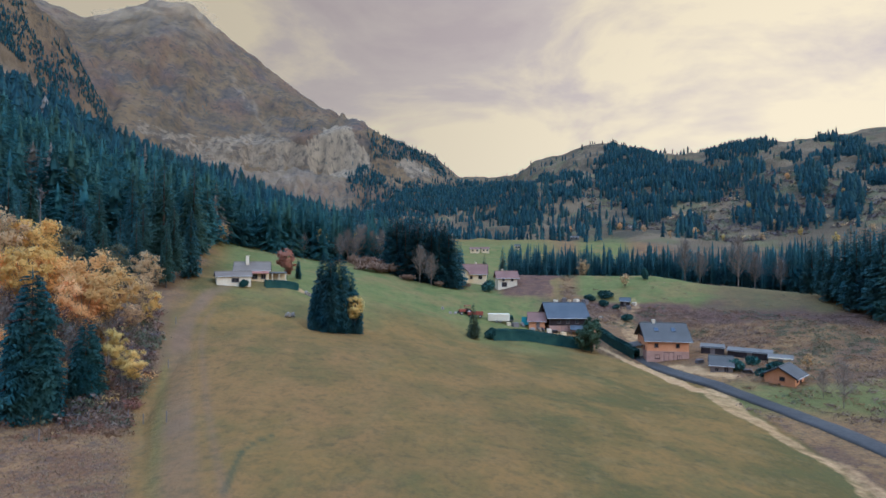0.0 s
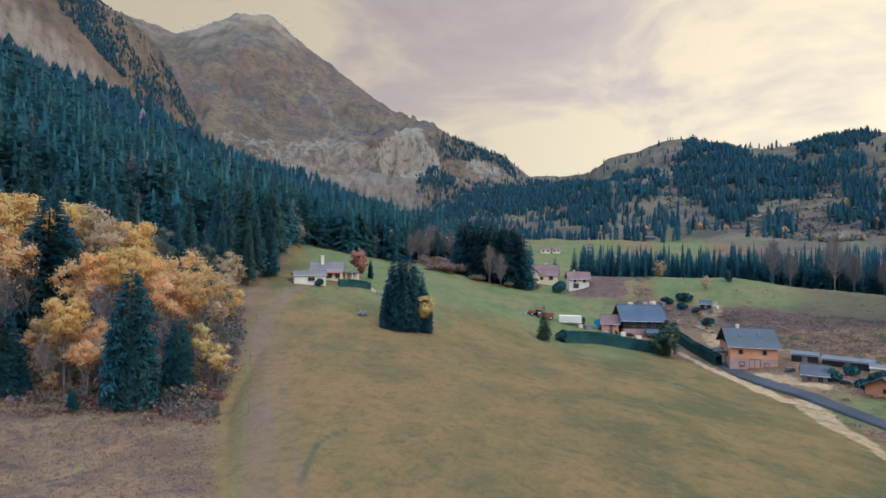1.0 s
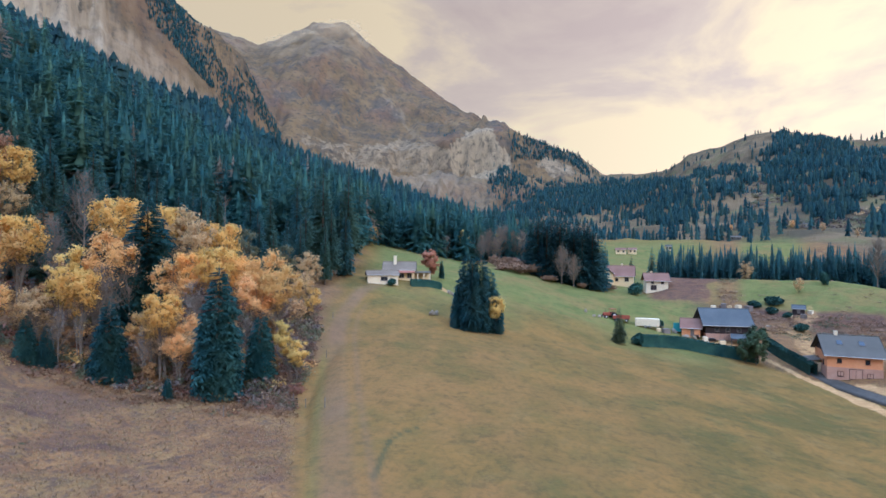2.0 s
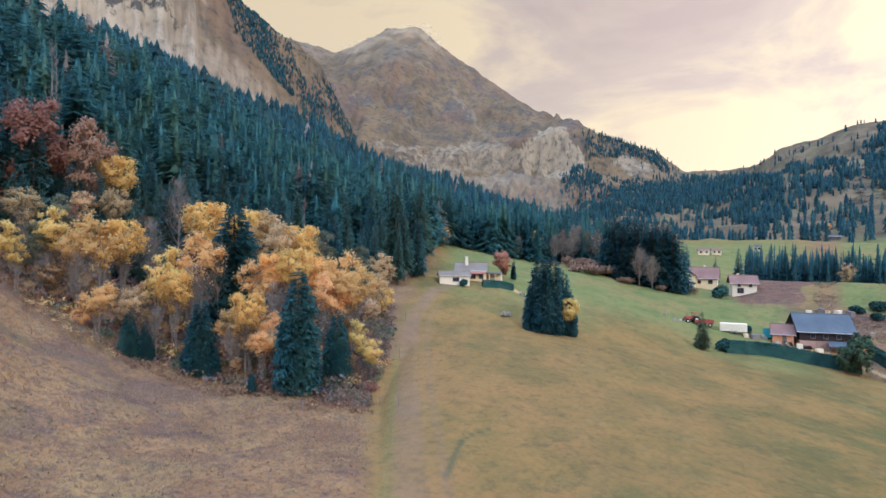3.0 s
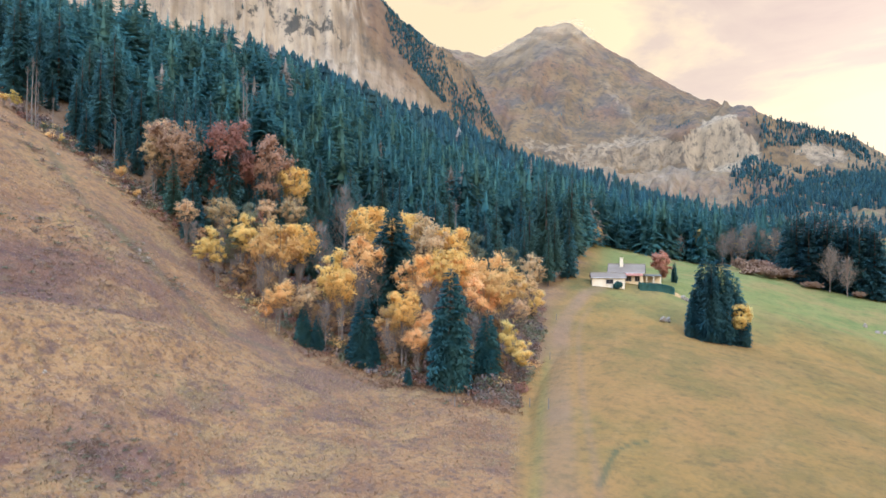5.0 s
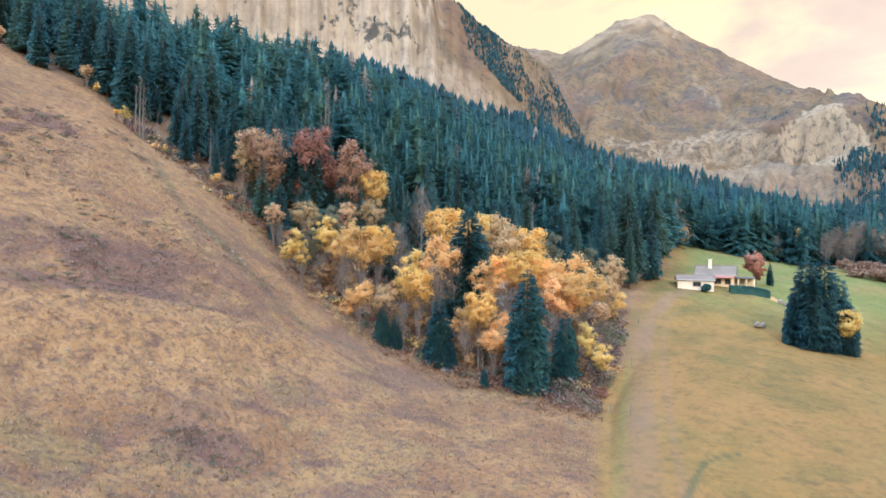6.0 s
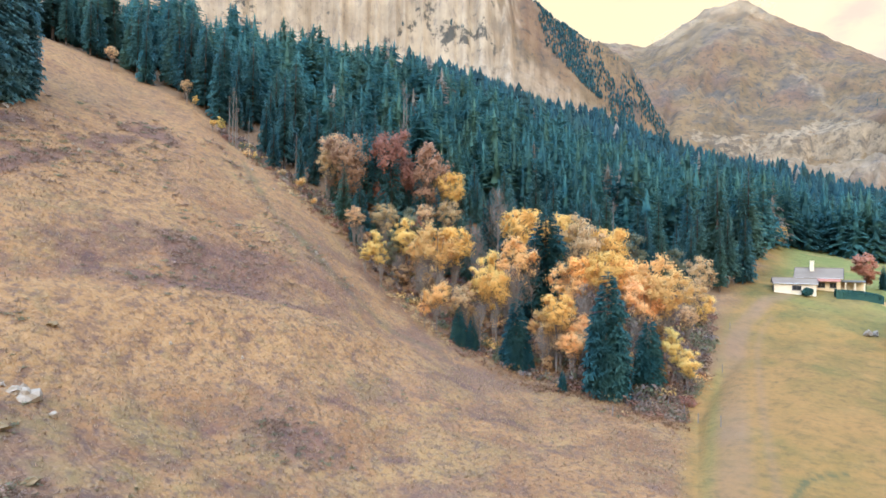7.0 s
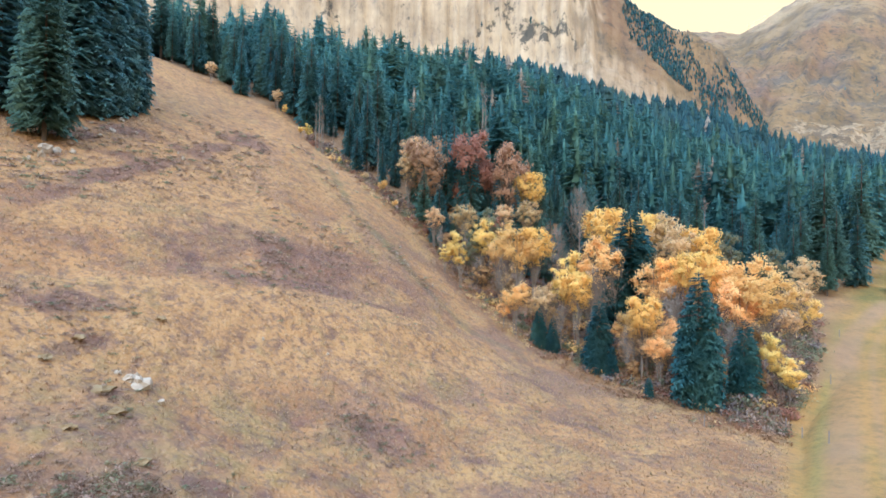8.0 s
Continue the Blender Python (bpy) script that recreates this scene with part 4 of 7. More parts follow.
def spruce_crown(rng, height, radius, boughs, sprays, bare=0.06, power=0.8):
    """Drooping boughs all round the stem, each with hanging sprays of needles; triangles and their outward directions."""
    n = boughs
    u = 1 - rng.rand(n) ** (1 / 1.6)
    b = 2.39996 * np.arange(n) + rng.uniform(-0.4, 0.4, n)
    girth = (1 - u) ** power * np.minimum(1.0, 0.74 + 1.5 * u)
    ln = radius * girth * rng.uniform(0.66, 1.1, n) * (1 + 0.13 * value_noise(u * 17 + 3, np.cos(b) * 1.9 + 7, 5 + boughs) + 0.1 * value_noise(np.cos(b) * 3 + u * 5, np.sin(b) * 3 + 9, 6 + boughs)) + 0.008 * height
    out = np.stack([np.cos(b), np.sin(b), 0 * b], -1)
    side = np.stack([-np.sin(b), np.cos(b), 0 * b], -1)
    z0 = height * (bare + (0.985 - bare) * u)
    sag = rng.uniform(0.3, 0.6, n) * (1.2 - 0.9 * u)

    def at(s):
        p = out * (ln * s)[:, None]
        p[:, 2] = z0 + ln * (0.16 * s - sag * s * s)
        return p

    one = np.ones(n)
    wide = (ln * (0.07 if sprays > 6 else 0.13) + 0.003 * height)[:, None]
    down = np.array([0, 0, -1.0])
    tris = [np.stack([at(0.25 * one) - side * wide, at(0.25 * one) + side * wide, at(1.0 * one)], 1)]
    for j in range(sprays):
        s = 0.34 + 0.62 * (j + rng.rand(n)) / sprays
        flip = (1 if j % 2 else -1) * rng.uniform(0.45, 1.0, n)
        p = at(s)
        l = (ln * rng.uniform(0.16, 0.3, n) * (0.7 if sprays > 6 else 1.0) + 0.006 * height)[:, None]
        w = l * 0.36
        tip = p + out * l * 0.5 + side * l * flip[:, None] + down * l * rng.uniform(0.3, 0.85, n)[:, None]
        tris.append(np.stack([p - out * w, p + out * w, tip], 1))
    v = np.concatenate(tris).reshape(-1, 3)
    top = np.array([(0.008, 0, 0.93), (-0.004, 0.007, 0.93), (0, 0, 1.01), (-0.004, -0.007, 0.93), (0.008, 0, 0.93), (0, 0, 1.01)]) * height
    v = np.concatenate([v, top])
    away = unit(v * (1, 1, 0)) + (0, 0, 0.55)
    # boughs shade the gaps between their layers
    away = unit(away + 0.35 * rng.normal(size=(len(v) // 3, 1, 3)).repeat(3, 1).reshape(-1, 3))
    v, away = facing(v, away)
    return v, np.arange(len(v)).reshape(-1, 3), away


def spruce_meshes(seed, height, radius, boughs, sprays, bare, needle, power=0.8):
    rng = np.random.RandomState(seed)
    v, f, away = spruce_crown(rng, height, radius, boughs, sprays, bare, power)
    tv, tf = tube([(0, 0, -0.8), (0.03, 0, height * 0.4), (0, 0, height * 0.97)], [height * 0.014, height * 0.009, 0.02])
    return np_mesh("crown", v, f, [needle], normals=away), np_mesh("trunk", tv, tf, [BARK], smooth=True)


def plant(name, meshes, where, scale, turn, label, category="tree", group="", wide=1.0):
    """A tree or bush: an Empty at its foot with its trunk and its crown."""
    ob = new(name)
    ob.matrix_world = Matrix.LocRotScale(where, Euler((0, 0, turn)), (scale * wide, scale * wide, scale))
    for me in meshes:
        part(me.name.split(".")[0], me, ob)
    return tagged(ob, label, category, group)


def leaf_tree(seed, height, spread, leaves, leaf, mat, bark, low=0.35, lobes=7, trunk_lean=0.0, stems=2, cap=0.5):
    """A broadleaf tree: slender forked stems, rising limbs and twigs, and a domed crown of many small leaf clusters, thinner below. cap: how much of the foliage sits at the top."""
    rng = np.random.RandomState(seed)
    pieces = []
    top = np.array([trunk_lean * height, 0, height * 0.9])
    r0 = height * 0.0075
    tips = []
    for k in range(stems):
        b = 2 * math.pi * k / stems + rng.uniform(-0.5, 0.5)
        lean = np.array([math.cos(b), math.sin(b), 0]) * spread * (0.3 if k else 0.06)
        end = top * (1.0 - 0.1 * k) + lean
        pieces.append(tube([end * (0.28, 0.28, 0) + (0, 0, -0.6), end * 0.35 * (1.2, 1.2, 1) + rng.uniform(-0.15, 0.15, 3) * (1, 1, 0), end * 0.7 + rng.uniform(-0.2, 0.2, 3) * (1, 1, 0), end], [r0 * (0.8 if k else 1), r0 * 0.7, r0 * 0.42, 0.02], 5))
        tips.append(end)
    centres, share = [], []
    mid, tall = height * (low + 1.0) / 2, height * (1.0 - low) / 2
    middle = np.array([top[0] * 0.7, 0, mid])
    for k in range(lobes * 9):
        d = unit(rng.normal(size=3)) * rng.uniform(0.2, 1.0) ** 0.5
        if value_noise(np.array(d[0] * 1.6 + 5), np.array(d[1] * 1.6 + d[2] * 2.1 + 5), seed) < -0.42:
            continue
        girth = 1.0 - 0.25 * max(0.0, -d[2])
        c = middle + d * (spread * 0.86 * girth, spread * 0.86 * girth, tall * 0.88)
        stem = tips[k % stems]
        h = c[2] / height
        start = stem * max(0.16, h - 0.3) / 0.9
        pieces.append(tube([start, start * 0.5 + c * 0.5 + (0, 0, -0.03 * height), c], [r0 * 0.22, r0 * 0.14, 0.012], 3))
        e = unit(rng.normal(size=3) + (0, 0, 0.9)) * spread * 0.2
        pieces.append(tube([c - e * 0.3, c + e], [0.026, 0.008], 3))
        centres.append((c, spread * rng.uniform(0.09, 0.19)))
        share.append((1 - cap) + cap * np.clip(0.5 + 0.75 * d[2], 0, 1) ** 1.5)
    wood = joined(pieces)
    share = np.array(share) * np.array([r for _, r in centres]) ** 2
    pts, outs = [], []
    for (c, r), q in zip(centres, share / share.sum()):
        each = int(leaves * q) + 1
        d = unit(rng.normal(size=(each, 3)))
        pts.append(c + d * (r * np.minimum(np.abs(rng.normal(size=(each, 1))) * 0.9, 1.5)) * (1.1, 1.1, 1.0))
        outs.append(d)
    pts, outs = np.concatenate(pts), np.concatenate(outs)
    n = len(pts)
    away = unit(0.3 * outs + 0.8 * unit((pts - middle) / (spread, spread, tall)) + (0, 0, 0.4))
    face = away + 0.6 * rng.normal(size=(n, 3))
    u = unit(np.cross(face, rng.normal(size=(n, 3))))
    w = unit(np.cross(face, u))
    s = leaf * rng.uniform(0.65, 1.35, (n, 1))
    tri = np.stack([pts - u * s, pts + u * s * 0.9, pts + w * s * 1.3], 1).reshape(-1, 3)
    v, away = facing(tri, unit(away + 0.25 * rng.normal(size=(n, 3))).repeat(3, 0))
    return np_mesh("crown", v, np.arange(3 * n).reshape(-1, 3), [mat], normals=away), np_mesh("trunk", *wood, [bark], smooth=True)


def bare_tree(seed, height, spread, twigs, bark, leaf=None):
    """A leafless tree: trunk and many rising branches and twigs."""
    rng = np.random.RandomState(seed)
    r0 = height * 0.011
    trunk = tube([(0, 0, -0.5), (0.1, 0, height * 0.4), (0, 0.1, height)], [r0, r0 * 0.7, 0.015], 5)
    pieces = []
    for k in range(twigs):
        h = rng.uniform(0.2, 0.95)
        b = rng.uniform(0, 2 * math.pi)
        ln = spread * (1.15 - h) * rng.uniform(0.6, 1.1) + 0.4
        p0 = np.array([0, 0, height * h])
        d = np.array([math.cos(b) * 0.75, math.sin(b) * 0.75, rng.uniform(0.5, 1.2)])
        p1, p2 = p0 + d * ln * 0.5, p0 + d * ln + (0, 0, 0.2 * ln)
        pieces.append(tube([p0, p1, p2], [0.055, 0.035, 0.012], 3))
        for _ in range(4):
            q = p0 + (p2 - p0) * rng.uniform(0.3, 0.95)
            e = rng.normal(size=3) * 0.4 * ln
            e[2] = abs(e[2]) + 0.15 * ln
            pieces.append(tube([q, q + e], [0.028, 0.01], 3))
    return np_mesh("crown", *joined(pieces), [bark]), np_mesh("trunk", *trunk, [bark], smooth=True)


def bush_mesh(seed, leaves, leaf, mat, flat=0.7):
    """A low shrub of leaf clusters in several humps, one metre wide."""
    rng = np.random.RandomState(seed)
    pts = []
    for k in range(6):
        c = np.array([rng.uniform(-0.32, 0.32), rng.uniform(-0.32, 0.32), 0.22 + 0.2 * rng.rand()])
        d = rng.normal(size=(leaves // 6, 3))
        d /= np.linalg.norm(d, axis=1)[:, None]
        pts.append(c + d * (rng.rand(leaves // 6, 1) ** 0.4) * rng.uniform(0.2, 0.34) * (1, 1, flat))
    pts = np.concatenate(pts)
    pts[:, 2] = np.abs(pts[:, 2])
    n = len(pts)
    u = rng.normal(size=(n, 3))
    u /= np.linalg.norm(u, axis=1)[:, None]
    w = np.cross(u, rng.normal(size=(n, 3)))
    w /= np.linalg.norm(w, axis=1)[:, None]
    s = leaf * rng.uniform(0.6, 1.3, (n, 1))
    quad = np.stack([pts - u * s, pts + w * s * 0.6, pts + u * s, pts - w * s * 0.6], 1).reshape(-1, 3)
    return np_mesh("bush", quad, np.arange(4 * n).reshape(-1, 4), [mat])


def far_spruce(seed, tiers, sides, boughs=0, radius=0.16):
    """A small ragged spruce, one metre high, for far woods: a dark core of uneven skirts inside drooping boughs; triangles and their outward directions."""
    r = np.random.RandomState(seed)
    radius, power = radius * r.uniform(0.85, 1.2), r.uniform(0.55, 0.8)
    v = []
    for k in range(tiers):
        u = k / tiers
        rad = (0.42 if boughs > 20 else 0.9) * radius * (1 - u) ** power * min(1.0, 0.7 + 2.2 * u) * r.uniform(0.85, 1.1)
        low, high = 0.05 + 0.93 * u, min(1.0, 0.05 + 0.93 * (u + 1.7 / tiers))
        ang = 2 * math.pi * (np.arange(2 * sides) + r.uniform(-0.3, 0.3, 2 * sides)) / (2 * sides) + 2.4 * k
        reach = rad * np.where(np.arange(2 * sides) % 2, r.uniform(0.8, 1.25, 2 * sides), r.uniform(0.5, 0.75, 2 * sides))
        ring = np.stack([reach * np.cos(ang), reach * np.sin(ang), low + np.where(np.arange(2 * sides) % 2, -0.3, 0.1) * rad + r.uniform(-0.15, 0.15, 2 * sides) * rad], -1)
        for s in range(2 * sides):
            v += [(0, 0, high), ring[s], ring[(s + 1) % (2 * sides)]]
    v = np.array(v)
    away = np.tile(v.reshape(-1, 3, 3).mean(1, keepdims=True) * (1, 1, 0), (1, 3, 1)).reshape(-1, 3)
    v, away = facing(v, unit(unit(away) + (0, 0, 0.5)))
    if boughs:
        cv, _, ca = spruce_crown(r, 1.0, radius * 1.25, boughs, 2, 0.05, power)
        v, away = np.concatenate([v, cv]), np.concatenate([away, ca])
    return v, np.arange(len(v)).reshape(-1, 3), away


def bush_arrays(seed, count, leaf):
    r = np.random.RandomState(seed)
    pts = r.normal(size=(count, 3)) * (0.24, 0.24, 0.16)
    pts[:, 2] = np.abs(pts[:, 2]) + 0.04
    u = r.normal(size=(count, 3))
    u /= np.linalg.norm(u, axis=1)[:, None]
    w = np.cross(u, r.normal(size=(count, 3)))
    w /= np.linalg.norm(w, axis=1)[:, None]
    s = leaf * r.uniform(0.6, 1.4, (count, 1))
    tri = np.stack([pts - u * s, pts + w * s * 0.8, pts + u * s], 1).reshape(-1, 3)
    v, away = facing(tri, unit(unit(pts - (0, 0, 0.05)) + 0.4 * r.normal(size=(count, 3)) + (0, 0, 0.5)).repeat(3, 0))
    return v, np.arange(3 * count).reshape(-1, 3), away


def scatter(name, shapes, places, mats, label, category, index=None):
    """Many small plants as one object. places: x, y, z, size, turn, width."""
    vs, fs, mi, tones, ns, n = [], [], [], [], [], 0
    for k, (x, y, z, s, r, w) in enumerate(places):
        v, f, o = shapes[k % len(shapes)]
        c, d = math.cos(r), math.sin(r)
        ns.append(np.stack([o[:, 0] * c - o[:, 1] * d, o[:, 0] * d + o[:, 1] * c, o[:, 2]], -1))
        vs.append(np.stack([(v[:, 0] * c - v[:, 1] * d) * s * w + x, (v[:, 0] * d + v[:, 1] * c) * s * w + y, v[:, 2] * s + z], -1))
        fs.append(f + n)
        mi.append(np.full(len(f), 0 if index is None else index[k]))
        tones.append(np.full(len(v), (k * 0.61803) % 1.0))
        n += len(v)
    ob = new(name, np_mesh(name, np.concatenate(vs), np.concatenate(fs), mats, np.concatenate(mi), normals=np.concatenate(ns)))
    ob.data.attributes.new("tone", "FLOAT", "POINT").data.foreach_set("value", np.concatenate(tones).astype(np.float32))
    return tagged(ob, label, category, kind="stuff")


rng = np.random.RandomState(11)
FIRS = [spruce_meshes(s, 25.0, r, 520, 5, b, NEEDLE, w) for s, r, b, w in ((1, 3.6, 0.06, 0.66), (2, 3.1, 0.12, 0.7), (3, 4.0, 0.05, 0.62), (4, 3.0, 0.16, 0.6))]
SMALL_FAR = [far_spruce(s, 6, 4, 16, 0.21) for s in range(6)]


def wood_start(az):
    """Where the dark spruce wood begins, as a distance from the drone."""
    return np.interp(az, [7, 20, 22.5, 24.5, 28, 33, 40, 46, 52, 57, 60, 64, 70, 78, 86, 91, 105], [226, 222, 205, 138, 132, 126, 122, 124, 124, 128, 128, 126, 134, 160, 174, 180, 186])


def plant_forest():
    cand = []
    d = 118.0
    while d < 930:
        gap = 6.0 + max(0, d - 150) * 0.011
        az = np.arange(6.0, 104, math.degrees(gap / d))
        n = len(az)
        cand.append(np.stack([az + rng.uniform(-0.4, 0.4, n) * math.degrees(gap / d), d + rng.uniform(-0.45, 0.45, n) * gap, 15.5 + 14 * rng.beta(1.5, 2.0, n) - 7 * (rng.rand(n) < 0.3), rng.rand(n), rng.rand(n)], -1))
        d += gap * 0.95
    a, dd, h, r1, r2 = np.concatenate(cand).T
    past = dd - wood_start(a)
    keep = (past > 0) & (dd < line_at(SPUR, a)[0] * 1.06) & ((a > 9.5) | (r1 > 0.4))
    h = np.where((a > 30) & (a < 56) & (past < 45), h * (0.5 + 0.4 * r2), h)
    z = land(a, dd)
    front = keep & (past < 34) & (dd < 205)
    front &= np.cumsum(front) <= 290
    turn = rng.uniform(0, 6.28, len(a))
    wide = rng.uniform(0.85, 1.3, len(a))
    x, y = -dd * np.sin(np.radians(a)), dd * np.cos(np.radians(a))
    for n, k in enumerate(np.flatnonzero(front)):
        plant("spruce_tree", FIRS[n % 4], Vector((x[k], y[k], z[k] - 0.3)), h[k] / 25.0, turn[k], "tall dark green spruce at the edge of the mountain forest", "tree", "spruces of the forest edge", wide[k])
    rows = np.stack([x, y, z - 0.5, h, turn, wide * 1.2], -1)
    scatter("spruce_forest", [far_spruce(20 + s, 6, 3, 170, 0.215) for s in range(8)], rows[keep & ~front & (dd < 330)], [NEEDLE_FAR, FADED], "dense dark spruce forest on the mountain slope", "forest", (rng.rand(np.sum(keep & ~front & (dd < 330))) < 0.012).astype(int))
    scatter("far_spruce_forest", SMALL_FAR, rows[keep & ~front & (dd >= 330)], [NEEDLE_SHADED, FADED], "far dark spruce forest along the mountain spur", "forest", (rng.rand(np.sum(keep & ~front & (dd >= 330))) < 0.01).astype(int))


plant_forest()


def plant_far_hills():
    """Woods and single trees on the hill across the valley, the valley head and the high ledges."""
    n = 46000
    a, dd = rng.uniform(-42, 10, n), np.sqrt(rng.uniform(600**2, 2130**2, n))
    x, y = -dd * np.sin(np.radians(a)), dd * np.cos(np.radians(a))
    z = land(a, dd)
    el = np.degrees(np.arctan2(z - EYE, dd))
    crest = line_at(TOP, a)[0]
    bend = 0.5 * fractal(x, y, 90, 3, 95)
    grove = fractal(x, y, 60, 3, 79)
    dots = np.where((a > -16) & (el < 7.6), 0.16 * (grove > -0.1) + 0.03, np.where(a < -22, 0.05 * (grove > 0.3) + 0.006, 0.03))
    want = np.where(far_woods(a + bend, el + 0.5 * bend), 0.85, dots)
    keep = (rng.rand(n) < want) & (dd < crest)
    rows = np.stack([x, y, z - 0.5, rng.uniform(9, 20, n), rng.uniform(0, 6.28, n), rng.uniform(0.95, 1.5, n)], -1)[keep]
    # leafless thickets and bushes on the lower slopes
    brush = (rng.rand(n) < 0.5 * (fractal(x, y, 200, 3, 88) > -0.3) * (el < 7.5) * (a < -14)) & ~keep & (dd < crest * 0.9)
    bx, by, bz = x[brush], y[brush], z[brush]
    m = len(bx)
    scatter("hill_thickets", [bush_arrays(90 + k, 26, 0.16) for k in range(5)], np.stack([bx, by, bz, rng.uniform(5, 10, m), rng.uniform(0, 6.28, m), rng.uniform(0.9, 1.4, m)], -1), [THICKET, OLIVE, TAN], "leafless brown thickets and bushes on the far hill", "shrub", np.digitize(rng.rand(m), [0.62, 0.93]))
    # ledges and shoulders of the mountain
    n = 34000
    a, dd = np.where(rng.rand(n) < 0.6, rng.uniform(29, 46, n), rng.uniform(1, 60, n)), rng.uniform(1480, 2300, n)
    dd = np.where((a > 29) | (rng.rand(n) < 0.3), rng.uniform(1120, 1440, n), dd)
    x, y = -dd * np.sin(np.radians(a)), dd * np.cos(np.radians(a))
    z = land(a, dd)
    bend = 0.5 * fractal(x, y, 80, 3, 96)
    keep = far_woods(a + bend, np.degrees(np.arctan2(z - EYE, dd)) + 0.6 * bend) & (fractal(x, y, 55, 3, 97) + rng.uniform(-0.5, 0.5, n) > np.where(a > 29, -0.15, -0.05))
    high = np.stack([x, y, z - 0.5, rng.uniform(6, 12, n), rng.uniform(0, 6.28, n), rng.uniform(1.0, 1.6, n)], -1)[keep]
    low = [far_spruce(40 + s, 4, 3, 0, 0.22) for s in range(6)]
    scatter("hill_woods", low, np.concatenate([rows, high]), [NEEDLE_SHADED], "scattered dark conifers over the far hillsides", "forest")


plant_far_hills()

# the spruce belt across the valley floor behind the brown slope, with taller trees at its near end
TALL_BELT = [(-35.3, 208, 20), (-36.1, 202, 23), (-36.9, 198, 24), (-37.8, 194, 25), (-38.6, 190, 26), (-39.5, 186, 26), (-40.4, 184, 27), (-36.5, 210, 24), (-37.5, 205, 25), (-38.9, 202, 26), (-40.1, 197, 27), (-41.4, 190, 27), (-34.6, 214, 21), (-33.8, 222, 20)]
belt = []
for _ in range(820):
    a = rng.uniform(-42, -6.8)
    dd = rng.uniform(255, 300) + max(0, -22 - a) * -1.5
    p = place(a, dd)
    tall = 16.5 + max(0, -24 - a) * 0.35
    belt.append((p.x, p.y, p.z - 0.5, tall * rng.uniform(0.7, 1.12), rng.uniform(0, 6.28), rng.uniform(0.8, 1.15)))
for a, dd, h in TALL_BELT:
    plant("spruce_tree", FIRS[int(h) % 4], place(a, dd) - Vector((0, 0, 0.3)), h / 25, a * 3, "tall dark spruce at the near end of the valley belt", "tree", "spruces of the valley belt", 1.3)
scatter("valley_spruce_belt", [far_spruce(60 + s, 6, 4, 56, 0.17) for s in range(8)], belt, [NEEDLE_DARK], "belt of dark spruces across the valley floor", "forest")

# the single spruces of the field and the lower edge of the wood
BIG = spruce_meshes(71, 15.0, 2.75, 1500, 10, 0.0, NEEDLE_NEAR, 0.46)
BIG2 = spruce_meshes(72, 15.0, 3.0, 1300, 10, 0.0, NEEDLE_NEAR, 0.5)
BIG3 = spruce_meshes(73, 15.0, 3.0, 1400, 10, 0.0, NEEDLE_DARK, 0.4)
TALL = spruce_meshes(74, 25.0, 3.3, 1300, 9, 0.03, NEEDLE_BRIGHTENED, 0.5)
SHAGGY = spruce_meshes(75, 25.0, 4.4, 1300, 9, 0.1, foliage("sunlit_spruce_needles", (0.055, 0.12, 0.105), (0.12, 0.19, 0.13), 0.3, 0.45), 0.62)
for a, dd, h, wide, mesh in ((36.65, 79, 17.4, 1.1, BIG), (45.7, 88, 11.4, 1.2, BIG2), (42.8, 103, 21.6, 1.4, BIG), (32.8, 83, 10.5, 1.15, BIG2), (51.6, 93, 6.8, 1.2, BIG2), (44.4, 87, 5.0, 1.1, BIG2), (50.2, 92, 6.0, 1.1, BIG2), (41.0, 79, 3.2, 1.2, BIG2),
                             (12.0, 115, 15.6, 1.0, BIG3), (10.7, 114.6, 16.2, 1.0, BIG3), (11.5, 113.2, 14.6, 0.95, BIG3), (9.6, 116, 13.0, 0.9, BIG3), (8.9, 115, 8.6, 0.95, BIG3), (12.9, 113.8, 9.4, 1.0, BIG3)):
    lone = a < 15
    plant("spruce_tree", mesh, place(a, dd) - Vector((0, 0, 0.2)), h / 15.0, rng.uniform(0, 6.28),
          "dense dark spruce of a clump in the mown field" if lone else "bushy blue-green spruce at the foot of the autumn wood", "tree", wide=wide)
for k in range(26):
    a, dd = rng.uniform(46, 64), rng.uniform(117, 131)
    plant("young_spruce", FIRS[k % 4], place(a, dd) - Vector((0, 0, 0.3)), rng.uniform(6, 13) / 25.0, rng.uniform(0, 6.28), "young green spruce between the autumn trees", "tree", "young spruces", 1.45)
# the clump beyond the field
DARK_FIRS = [spruce_meshes(s, 25.0, r, 520, 5, 0.03, NEEDLE_DARK, w) for s, r, w in ((5, 3.6, 0.6), (6, 3.2, 0.66))]
for a, dd, h in ((4.8, 206, 23.5), (4.2, 208, 23), (3.5, 206, 24.5), (2.8, 209, 24), (2.2, 205, 25), (1.5, 208, 24), (0.8, 206, 24.5), (0.2, 204, 24), (-0.3, 203, 24), (-0.9, 202, 22), (3.9, 203, 20), (1.2, 202, 22), (0.4, 200, 20), (4.5, 211, 23), (3.1, 212, 25), (1.9, 211, 25), (0.6, 209, 25), (-0.1, 207, 25), (5.2, 209, 23), (2.6, 203, 23), (-0.6, 200, 22), (-1.2, 206, 21)):
    plant("spruce_tree", DARK_FIRS[int(h * 2) % 2], place(a, dd) - Vector((0, 0, 0.3)), h / 25.0, rng.uniform(0, 6.28), "tall dark spruce of a clump beyond the field", "tree", "spruces beyond the field", 1.55)

